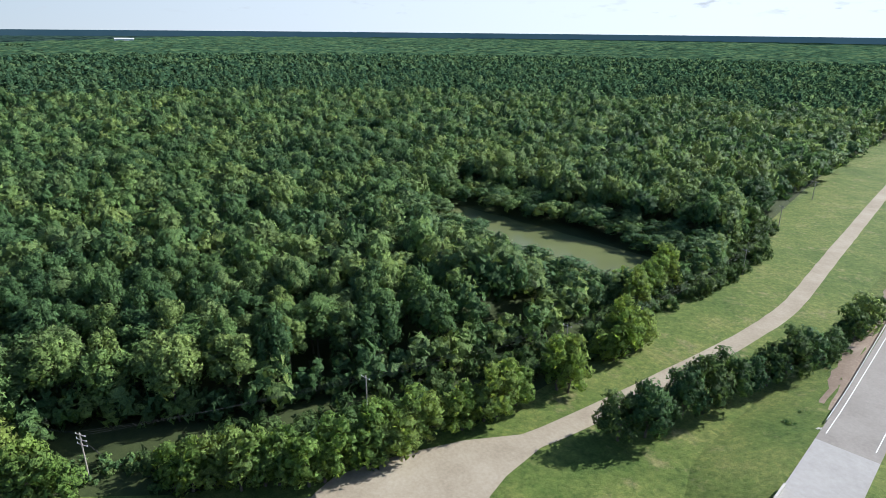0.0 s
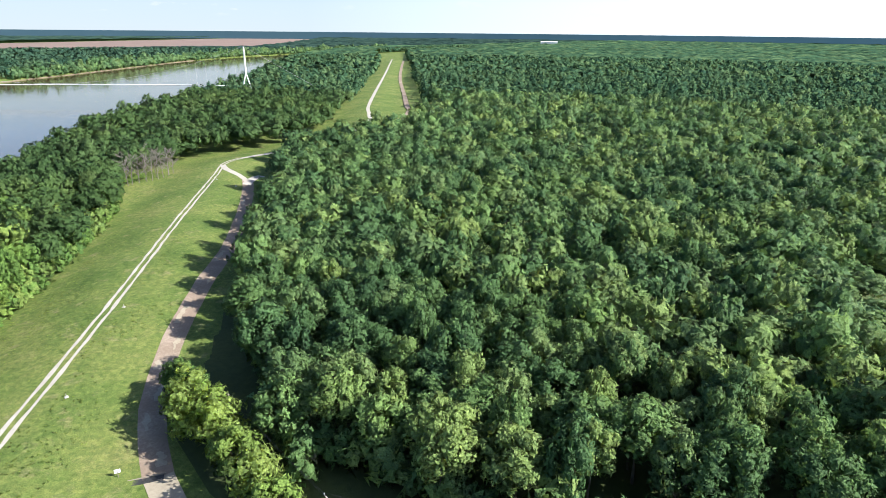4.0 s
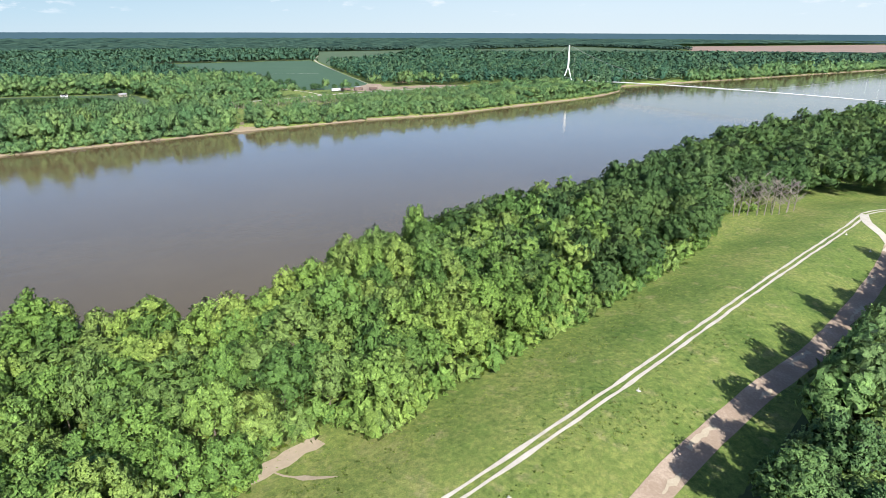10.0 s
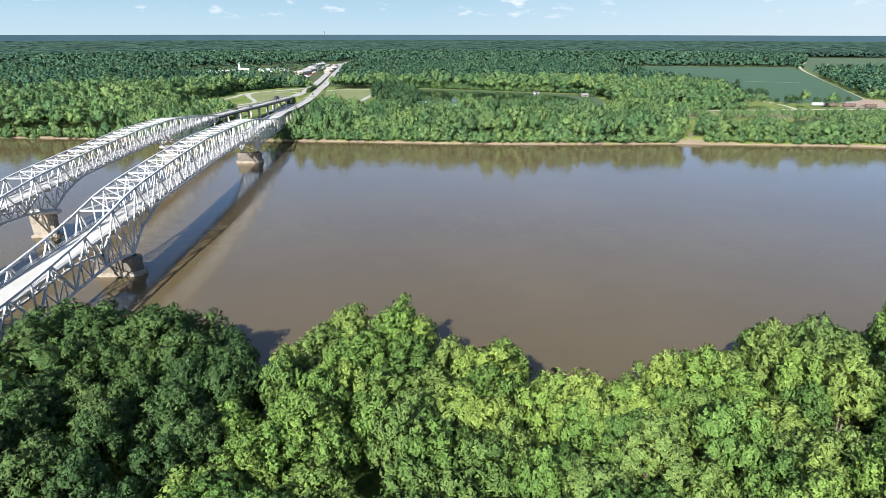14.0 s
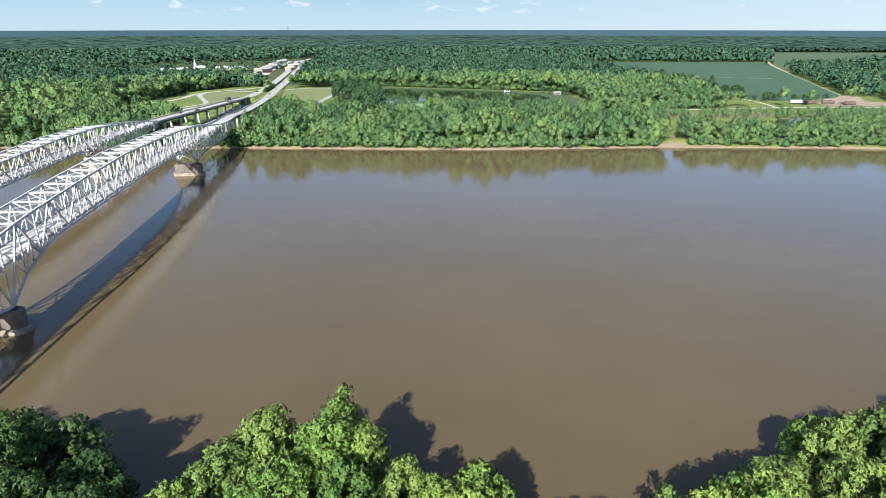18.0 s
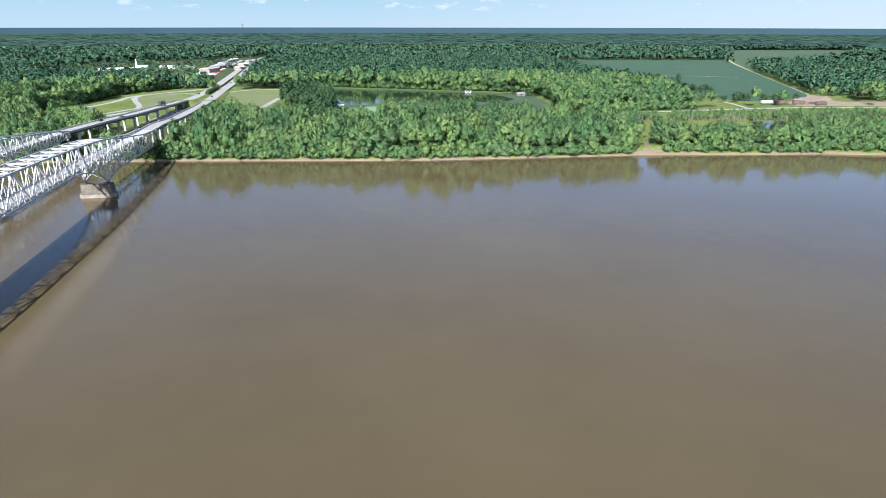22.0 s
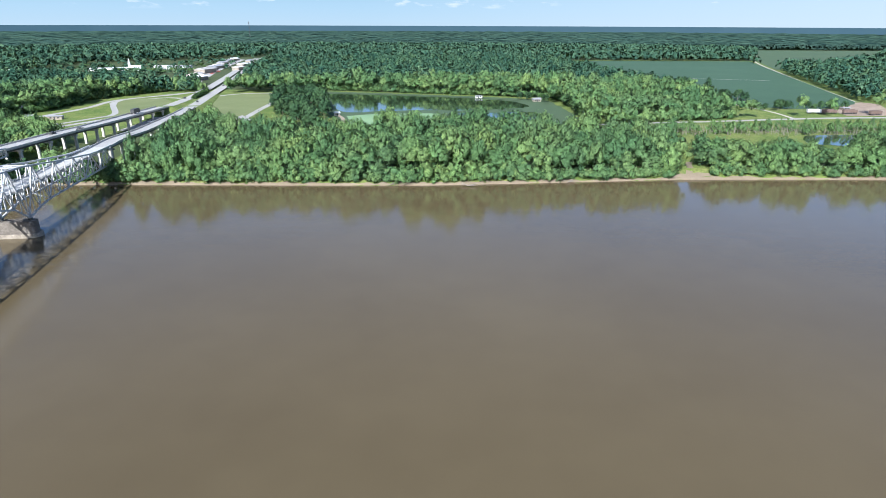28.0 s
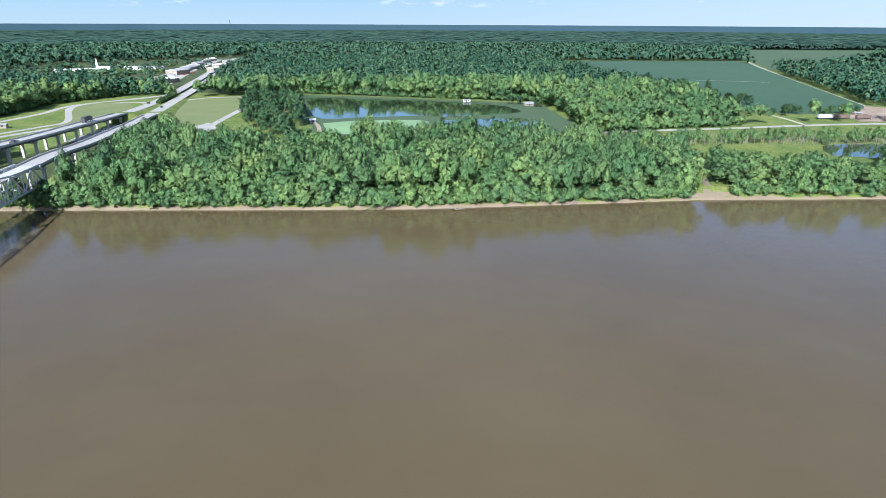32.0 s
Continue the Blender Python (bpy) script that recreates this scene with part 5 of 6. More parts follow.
thicket("embankment_brush", [(-66, -196), (-65, -215), (-60, -232), (-58, -250)], 0.9, 2.5, WEEDS, LEAF_WOOD, 0.8, 1.6, "low green brush on the highway embankment", 9)
thicket("pond_reeds", [(2, -238), (8, -246), (4, -256), (-1, -262)], 0.5, 2.5, WEEDS, LEAF_WILLOW, 0.6, 1.1, "pale green reeds in the swamp pond", 10)


thicket("bank_scrub", [(-640, 374.5), (-480, 374.8), (-300, 378.2)], 2.0, 2.0, SCRUB, LEAF_FAR, 0.8, 1.8, "green scrub overhanging the far bank", 16)


def bank_strip(name, table, lo, hi, x0, x1, sign, label):
    verts, faces, rnd = [], [], random.Random(9)
    xs = np.arange(x0, x1, 4.0)
    for i, x in enumerate(xs):
        b = interp(table, x)
        w = hi * rnd.uniform(0.45, 1.6)
        for k in range(5):
            o = lo + (w - lo) * k / 4
            y = b + sign * o
            verts.append((x, y, max(land(x, y), 0.0) + 0.06 if o > 0 else -0.2))
        if i:
            q = [(5 * i - 5 + k, 5 * i + k, 5 * i + 1 + k, 5 * i - 4 + k) for k in range(4)]
            faces += q if sign > 0 else [f[::-1] for f in q]
    tagged(new(name, mesh_of(name, verts, faces, MUD, True)), label, "bank", kind="structure")


bank_strip("far_beach", FAR_BANK, -0.4, 1.9, -420, 1500, 1, "narrow sandy mud bank along the far waterline")
bank_strip("near_beach", NEAR_BANK, -0.4, 4.0, -260, 900, -1, "narrow muddy bank below the near woods")
strip("landing", [(125, 399.2), (134, 400.4), (146, 400.8)], 3.6, 0.09, MUD, "pale sandy boat landing in a gap of the woods", "landing", 0.8)
strip("landing", [(134, 399), (138, 410), (143, 424)], 3.4, 0.1, MUD, "pale sandy path up from the landing", "path", 0.6)
strip("sand_path", [(-1, -5), (3, -3.8), (7, -3.6), (11, -2.4), (15, -1.4), (19, -0.2)], 3.6, 0.08, SAND, "bare pale sandy path beside the bank wood", "path", 0.7)
strip("sand_path", [(9, -4.5), (11, -8), (14, -10.5), (17, -13)], 0.9, 0.09, SAND, "bare pale sandy path beside the bank wood", "path", 0.45)
sheet("road_fork", [(-28, -118), (-24, -127), (-29, -150), (-38, -166), (-41, -150), (-46, -141), (-52, -136), (-48, -131), (-40, -128), (-35, -119)], 3.63, TAN, "wide worn pale gravel fork of the road", "road", wave=0.5)
ROAD_L = smooth_line(ROAD, 1.0)
# Pale strips paint sunlit spots onto the shaded brown road.
for n, (at, long, wide) in enumerate(((3, 5, 1.6), (13, 7, 1.3), (24, 9, 1.5), (36, 6, 2.0), (45, 8, 1.2), (58, 12, 1.3), (84, 8, 1.2), (104, 12, 1.2), (140, 14, 1.3), (170, 10, 1.2))):
    o = 1.1 if n % 2 else -0.9
    line = [(p.x, p.y + o) for p in ROAD_L[at:at + long]]
    strip("sun_patch", line[::2] if len(line) > 5 else line, wide * 0.8, 0.1, TAN, "pale streak of sunlight painted on the brown road", "gravel", 0.5)


def weed_proto(seed):
    r = np.random.RandomState(seed)
    vs, ns = [], []
    for i in range(9):
        a, l = 0.7 * i + r.uniform(-0.3, 0.3), r.uniform(0.25, 0.5)
        c, s = math.cos(a), math.sin(a)
        vs += [(c * 0.06 - s * 0.12, s * 0.06 + c * 0.12, 0), (c * 0.06 + s * 0.12, s * 0.06 - c * 0.12, 0), (c * l, s * l, r.uniform(0.16, 0.42))]
        ns += [(c * 0.5, s * 0.5, 0.8)] * 3
    return np.array(vs), np.arange(27).reshape(9, 3), np.array(ns)


def weed_field(count, box_of, seed, leaf, label):
    """Single weeds in the grass, thicker in drifts."""
    r = np.random.RandomState(seed)
    x, y = r.uniform(box_of[0], box_of[1], count), r.uniform(box_of[2], box_of[3], count)
    drift = np.sin(x * 0.11 + 1.3 * np.sin(y * 0.19)) + np.sin(y * 0.27 - x * 0.05)
    keep = (drift + r.uniform(-1.4, 1.4, count) > 0) & (wooded(x, y) == 0) & (dist_line(TRACK_L, x, y) > 1.9) & (dist_line(ROAD, x, y) > 3.2) & (dist_line(SOUTH_L, x, y) > np.where(y > -172, 9.0, 3.2))
    x, y = x[keep], y[keep]
    n = len(x)
    zs = np.array([land(a, b) for a, b in zip(x, y)])
    size = r.uniform(0.4, 0.95, n)
    joined("weeds", [weed_proto(k) for k in range(4)], r.randint(0, 4, n), x, y, zs, r.uniform(0, 6.3, n), size, size * r.uniform(0.45, 0.8, n), leaf, label, "weeds")


weed_field(7000, (-5, 150, -46, 24), 61, LEAF_GRASS, "pale green weeds scattered through the levee grass")


# ---- power line, fence and small things of the near side ----
def utility_pole(x, y, h, turn, guys):
    z = land(x, y)
    po = empty("utility_pole", "weathered wooden power pole with crossarms and insulators", "utility pole", "power line poles")
    po.matrix_basis = pose(x, y, z, 0, 0, turn)
    bm = bmesh.new()
    tube_bm(bm, (0, 0, -0.5), (0, 0, h), 0.17, 0.11, 10)
    part("pole", bm, POLE_WOOD, po)
    for a in range(3 if guys else 1):
        zz = h - 0.5 - 1.0 * a
        arm = part("crossarm", box(0.12, 0, zz, 0.1, 2.5, 0.13, 0.015), POLE_WOOD, po)
        for s in (-1.1, 0.0, 1.1):
            bm = bmesh.new()
            tube_bm(bm, (0.12, s, zz + 0.06), (0.12, s, zz + 0.3), 0.07, 0.04, 8)
            part("insulator", bm, WHITE, arm)
        for s in (-1, 1):
            bm = bmesh.new()
            tube_bm(bm, (0.06, s * 0.7, zz - 0.04), (0.06, 0, zz - 0.6), 0.02, 0.02, 5)
            part("brace", bm, DARK, po)
    if guys:
        for s in (-2.6, -1.2):
            bm = bmesh.new()
            tube_bm(bm, (0, 0, h - 1.2), (3.6, s, 0), 0.015, 0.015, 4)
            part("guy_wire", bm, DARK, po)
    return po


POLES = [(28, -70, 9.0, -35, 0), (1.5, -92.3, 8.6, -58, 1), (-10.6, -140.3, 8.6, 102, 0), (-18.3, -189.6, 8.6, 100, 0), (-22.5, -212, 8.6, 98, 0), (-15, -275, 8.6, 80, 0), (4, -337, 8.6, 75, 0), (16, -393, 8.6, 75, 0)]
for pp in POLES:
    utility_pole(*pp)


def sweep(pts, r, sides=4):
    """One bent rod through the points."""
    bm, rings = bmesh.new(), []
    for i, p in enumerate(pts):
        d = (pts[min(i + 1, len(pts) - 1)] - pts[max(i - 1, 0)]).normalized()
        u = d.cross(Vector((0, 0, 1)) if abs(d.z) < 0.9 else Vector((1, 0, 0))).normalized()
        v = d.cross(u)
        rings.append([bm.verts.new(p + (u * math.cos(6.2832 * k / sides) + v * math.sin(6.2832 * k / sides)) * r) for k in range(sides)])
    for a, b in zip(rings, rings[1:]):
        for k in range(sides):
            bm.faces.new((a[k], a[(k + 1) % sides], b[(k + 1) % sides], b[k]))
    bm.faces.new(rings[0][::-1])
    bm.faces.new(rings[-1])
    return bm


def wire(a, b, sag):
    pts = [Vector(a).lerp(Vector(b), i / 14) - Vector((0, 0, sag * 4 * (i / 14) * (1 - i / 14))) for i in range(15)]
    return sweep(pts, 0.014)


for (x0, y0, h0, t0, _), (x1, y1, h1, t1, _) in zip(POLES, POLES[1:]):
    line = empty("power_line", "thin sagging power wires between two poles", "power line", "power line spans")
    for s in (-1.1, 0.0, 1.1):
        ends = []
        for x, y, h, t in ((x0, y0, h0, t0), (x1, y1, h1, t1)):
            v = pose(x, y, land(x, y), 0, 0, t) @ Vector((0.12, s, h - 0.2))
            ends.append(v)
        part("wire", wire(ends[0], ends[1], 0.7), DARK, line)


def cattle_guard(x, y, turn):
    g = empty("cattle_guard", "rusty steel cattle guard across the levee track", "cattle guard")
    g.matrix_basis = pose(x, y, land(x, y) + 0.05, 0, 0, turn)
    for i in range(9):
        bm = bmesh.new()
        tube_bm(bm, (-1.0 + 0.25 * i, -2.2, 0.1), (-1.0 + 0.25 * i, 2.2, 0.1), 0.06, 0.06, 6)
        part("bar", bm, RUST, g)
    for s in (-1, 1):
        part("curb", box(0, s * 2.3, 0.12, 2.6, 0.25, 0.35, 0.03), STAINED, g)
        part("wing_post", box(0.8, s * 2.6, 0.55, 0.14, 0.14, 1.3, 0.02), RUST, g)
        part("wing_rail", box(0, s * 2.6, 1.05, 1.9, 0.08, 0.1), RUST, g)
        part("wing_rail", box(0, s * 2.6, 0.6, 1.9, 0.08, 0.1), RUST, g)
        part("wing_post", box(-0.8, s * 2.6, 0.55, 0.14, 0.14, 1.3, 0.02), RUST, g)


cattle_guard(15.2, -32.3, 3)
grate = empty("road_grate", "dark steel grate with a beam across the gravel road", "grate")
grate.matrix_basis = pose(15.0, -59.4, 3.6, 0, 0, 20)
for i in range(7):
    part("bar", box(-0.6 + 0.2 * i, 0, 0.08, 0.1, 5.4, 0.12), DARK, grate)
part("frame", box(0.85, 0, 0.12, 0.16, 6.2, 0.26, 0.03), STAINED, grate)
sign = empty("sign_board", "small blank white board on a post beside the road", "sign")
sign.matrix_basis = pose(15.4, -54.6, land(15.4, -54.6), 0, 0, 25)
part("post", box(0, 0, 0.6, 0.1, 0.1, 1.4, 0.01), DEADWOOD, sign)
part("board", box(0, 0, 1.3, 0.06, 1.0, 0.75, 0.01), WHITE, sign)


def marker(x, y, turn):
    g = empty("survey_marker", "low white concrete marker in the levee grass", "marker", "levee markers")
    g.matrix_basis = pose(x, y, land(x, y), 0, 0, turn)
    part("slab", box(0, 0, 0.05, 0.9, 0.7, 0.12, 0.03), CONCRETE, g)
    part("post", box(0, 0, 0.4, 0.12, 0.12, 0.8, 0.02), CONCRETE, g)


for mx, my in ((78, -26.8), (224, -3.5), (214, -15.5), (36, -35)):
    marker(mx, my, mx)


def dead_tree(x, y, h, seed):
    rnd = random.Random(seed)
    t = empty("dead_tree", "bare grey dead tree at the edge of the wood", "dead tree", "dead trees")
    t.matrix_basis = pose(x, y, land(x, y), rnd.uniform(-4, 4), rnd.uniform(-4, 4), rnd.uniform(0, 360))
    bm = bmesh.new()
    tube_bm(bm, (0, 0, -0.3), (0.2, 0.1, h * 0.6), 0.2, 0.12, 7)
    tube_bm(bm, (0.2, 0.1, h * 0.6), (0, 0.3, h), 0.12, 0.03, 6)
    part("trunk", bm, DEADWOOD, t)
    for i in range(20):
        z, a = h * rnd.uniform(0.22, 0.95), rnd.uniform(0, 6.3)
        bm = bmesh.new()
        l = rnd.uniform(1.2, 3.2)
        tip = Vector((l * math.cos(a), l * math.sin(a), z + l * rnd.uniform(0.5, 1.2)))
        tube_bm(bm, (0.1, 0.1, z), tip, 0.08, 0.04, 4)
        for j in range(5):
            b = a + rnd.uniform(-1, 1)
            tube_bm(bm, Vector((0.1, 0.1, z)).lerp(tip, 0.3 + 0.14 * j), tip + Vector((math.cos(b), math.sin(b), rnd.uniform(-0.2, 1.2))) * rnd.uniform(0.6, 1.3), 0.045, 0.025, 3)
        part("branch", bm, DEADWOOD, t)


for i, (dx, dy, dh) in enumerate(((222, 38.5, 12), (225, 38, 14), (228, 36, 13), (231, 33.5, 14.5), (234, 32, 12.5), (237, 30.5, 14), (240, 29, 13), (244, 28, 12), (229, 40, 15), (235, 36, 15), (241, 33, 14), (247, 29, 12.5), (250, 28, 11), (226, 42, 14))):
    dead_tree(dx, dy, dh, i)


# ---- viaducts and embankments of the bridges ----
def viaduct(name, label, line, width, bents, post=1.1, girders=True):
    """An elevated road: deck, kerbs and rails along the line, on bents of two columns each."""
    v = empty(name, label, "viaduct", "bridge approaches")
    pts = smooth_line(line, 6)

    def ribbon(lo, hi, bottom, top_z):
        bm, rows = bmesh.new(), []
        for i, p in enumerate(pts):
            d = pts[min(i + 1, len(pts) - 1)] - pts[max(i - 1, 0)]
            n = Vector((-d.y, d.x, 0)).normalized()
            rows.append([bm.verts.new(p + n * o + Vector((0, 0, h))) for o, h in ((lo, bottom), (hi, bottom), (hi, top_z), (lo, top_z))])
        for a, b in zip(rows, rows[1:]):
            for k in range(4):
                bm.faces.new((a[k], a[(k + 1) % 4], b[(k + 1) % 4], b[k]))
        bm.faces.new(rows[0][::-1])
        bm.faces.new(rows[-1])
        bmesh.ops.recalc_face_normals(bm, faces=bm.faces)
        return bm
    h = width / 2
    part("deck", ribbon(-h, h, -0.45, 0.0), PAVEMENT, v, "pale concrete roadway")
    for s in (-1, 1):
        lo, hi = sorted((s * (h - 0.35), s * h))
        part("parapet", ribbon(lo, hi, 0.0, 0.8), CONCRETE, v)
    if girders:
        for o in (-h * 0.65, 0, h * 0.65):
            part("girder", ribbon(o - 0.25, o + 0.25, -1.7, -0.45), DARK, v)
    step = max(1, len(pts) // bents)
    for p, q in [(pts[i], pts[min(i + 1, len(pts) - 1)]) for i in range(step // 2, len(pts), step)]:
        g = land(p.x, p.y)
        if p.z - g < 3.0:
            continue
        a = math.degrees(math.atan2(q.y - p.y, q.x - p.x))
        bent = empty("bent", "", "")
        bent.parent = v
        bent.matrix_basis = pose(p.x, p.y, 0, 0, 0, a)
        top_z = p.z - (1.7 if girders else 0.5)
        for s in (-1, 1):
            part("column", box(0, s * (h - 1.6), (g - 0.6 + top_z - 1.0) / 2, post, post, top_z - 1.0 - g + 0.6, 0.1), CONCRETE, bent)
        part("cap", box(0, 0, top_z - 0.5, post * 1.1, width - 0.6, 1.0, 0.1), CONCRETE, bent)
    return v


def embankment(name, label, line, wide, spread, material):
    """A raised bank of earth under a road."""
    pts, verts, faces = smooth_line(line, 8), [], []
    for i, p in enumerate(pts):
        d = pts[min(i + 1, len(pts) - 1)] - pts[max(i - 1, 0)]
        n = Vector((-d.y, d.x, 0)).normalized()
        g = land(p.x, p.y)
        for o, z in ((-wide - spread * (p.z - g), g - 0.1), (-wide, p.z - 0.12), (wide, p.z - 0.12), (wide + spread * (p.z - g), g - 0.1)):
            q = p + n * o
            verts.append((q.x, q.y, z))
        if i:
            faces += [(4 * i - 4 + k, 4 * i + k, 4 * i + 1 + k, 4 * i - 3 + k) for k in range(3)]
    tagged(new(name, mesh_of(name, verts, [f[::-1] for f in faces], material, True)), label, "embankment", kind="structure")


viaduct("viaduct", "elevated pale concrete highway on slim columns behind the older bridge", [(-167.9, 395.3, 16.2), (-174, 425, 15.3), (-179, 462, 13.3), (-187, 507, 11.6), (-197, 559, 9.5), (-208.7, 613, 7.5)], 9.6, 11)
viaduct("viaduct", "elevated pale concrete highway on tall column bents behind the newer bridge", [(-212.6, 382.4, 16.8), (-214, 440, 15.6), (-216, 485, 14.0), (-222, 540, 11.8), (-228, 590, 9.6), (-231, 612, 8.5)], 10.4, 9, 1.4)
embankment("embankment", "grassy highway embankment", [(-206.3, 601, 3.6), (-208.7, 613, 7.3), (-221, 669, 5.9), (-237, 744, 4.8)], 7.0, 2.0, GRASS)
embankment("embankment", "grassy highway embankment", [(-229.5, 600, 3.6), (-231, 612, 8.3), (-234, 639, 7.2), (-245, 703, 5.2), (-252, 744, 4.8)], 7.0, 2.0, GRASS)
strip("highway", [(-208.7, 613, 7.5), (-221, 669, 5.9), (-237, 744, 4.75)], 9.6, 0.02, PAVEMENT, "pale concrete highway on its embankment", flat=0.0)
strip("highway", [(-231, 612, 8.5), (-234, 639, 7.2), (-245, 703, 5.2), (-252, 744, 4.75)], 9.6, 0.02, PAVEMENT, "pale concrete highway on its embankment", flat=0.0)
sheet("bare_ground", [(-226, 400), (-176, 400), (-192, 540), (-206, 600), (-226, 600), (-222, 500)], 3.62, SOIL, "shaded bare ground under the viaducts", "ground")
sheet("parking_lot", [(-224, 520), (-200, 530), (-207, 585), (-226, 588)], 3.68, PAVEMENT, "pale concrete parking lot under the viaducts", "parking lot")
sheet("parking_lot", [(-150, 548), (-145, 575), (-160, 600), (-166, 575)], 3.68, PAVEMENT, "pale concrete street end beside the wood", "street")

viaduct("viaduct", "concrete highway viaduct leading up to the older bridge", [(-110.3, 29.6, 16.4), (-104, -10, 15.0), (-96, -62, 12.6), (-86, -126, 9.8), (-77.5, -182, 7.6)], 10.0, 13)
viaduct("viaduct", "concrete highway viaduct leading up to the newer bridge", [(-156.6, 28.0, 16.6), (-150, -12, 15.6), (-142, -62, 13.2), (-132, -126, 10.2), (-123, -182, 7.8)], 10.4, 11, 1.4)
embankment("embankment", "highway embankment with bare brown soil", [(-82, -152, 3.6), (-79.7, -168, 5.6), (-77.5, -182, 7.4), (-71, -222, 6.9), (-60, -285, 6.0), (-42, -380, 5.0), (-10, -520, 4.4)], 6.5, 3.4, GRASS)
strip("highway", [(-77.5, -182, 7.6), (-74.6, -200, 7.25)], 10.0, 0.02, PAVEMENT, "pale concrete approach slab of the highway", flat=0.0)
strip("highway", [(-74.6, -200, 7.25), (-71, -222, 6.9), (-60, -285, 6.0), (-42, -380, 5.0), (-10, -520, 4.4), (10, -620, 4.0)], 10.0, 0.02, ASPHALT, "worn grey asphalt highway with pale edge lines", flat=0.0)
for o in (-3.9, 3.9):
    line = [(-74.0 + o * 0.985, -203 + o * 0.17, 7.22), (-71 + o * 0.98, -222 + o * 0.18, 6.92), (-60 + o * 0.98, -285 + o * 0.18, 6.02), (-42 + o * 0.98, -380 + o * 0.2, 5.02)]
    strip("edge_line", line, 0.16, 0.03, WHITE, "worn white edge line of the highway", "road marking", flat=0.0)


def soil_strip(line, wide, spread):
    """Bare earth along the shoulder, following the slope of the embankment."""
    pts, verts, faces, rnd = smooth_line(line, 3), [], [], random.Random(5)
    for i, p in enumerate(pts):
        d = pts[min(i + 1, len(pts) - 1)] - pts[max(i - 1, 0)]
        n = Vector((-d.y, d.x, 0)).normalized()
        out = wide - 1.2 + 5.2 * math.sin(math.pi * i / (len(pts) - 1)) ** 0.6 * rnd.uniform(0.85, 1.1)
        for k in range(4):
            o = wide - 1.4 + (out - wide + 1.4) * k / 3
            q = p + n * o
            verts.append((q.x, q.y, p.z - 0.08 - max(0.0, o - wide) / spread))
        if i:
            faces += [(4 * i - 4 + k, 4 * i + k, 4 * i + 1 + k, 4 * i - 3 + k) for k in range(3)]
    tagged(new("bare_soil", mesh_of("bare_soil", verts, [f[::-1] for f in faces], DIRT, True)), "strip of bare brown soil beside the highway", "soil", kind="structure")


soil_strip([(-74.2, -203, 7.1), (-71, -222, 6.9), (-60, -285, 6.0), (-50, -338, 5.5)], 6.5, 3.4)


def guard_rail(line):
    g = empty("guard_rail", "damaged steel guard rail beside the highway", "guard rail")
    pts = smooth_line(line, 4)
    for p in pts[::1]:
        part("post", box(p.x, p.y, p.z + 0.35, 0.14, 0.18, 0.8), DEADWOOD, g)
    for z in (0.55, 0.72):
        part("rail", sweep([p + Vector((0, 0, z)) for p in pts], 0.07, 6), STEEL, g)


guard_rail([(-68.6, -206, 7.1), (-66, -222, 6.8), (-61, -250, 6.4), (-55, -283, 6.0)])
rubble = empty("rubble", "small heap of pale broken concrete beside the highway", "rubble")
for i in range(9):
    rnd = random.Random(i)
    part("chunk", box(-69.4 + rnd.uniform(-1, 1), -204 + rnd.uniform(-1.4, 1.4), 6.95, rnd.uniform(0.4, 1.0), rnd.uniform(0.4, 0.9), rnd.uniform(0.3, 0.5), 0.05, rnd.uniform(0, 90)), CONCRETE, rubble)
for px, py, n in ((-58, -214, 3), (-55.5, -209, 1), (-52.5, -228, 1)):
    deb = empty("board_stack", "pale boards lying in the grass", "boards", "boards in the grass")
    for i in range(n):
        part("board", box(px + 0.5 * i, py, land(px, py) + 0.1, 0.35, 1.3, 0.14, 0.02, 20), WHITE, deb)


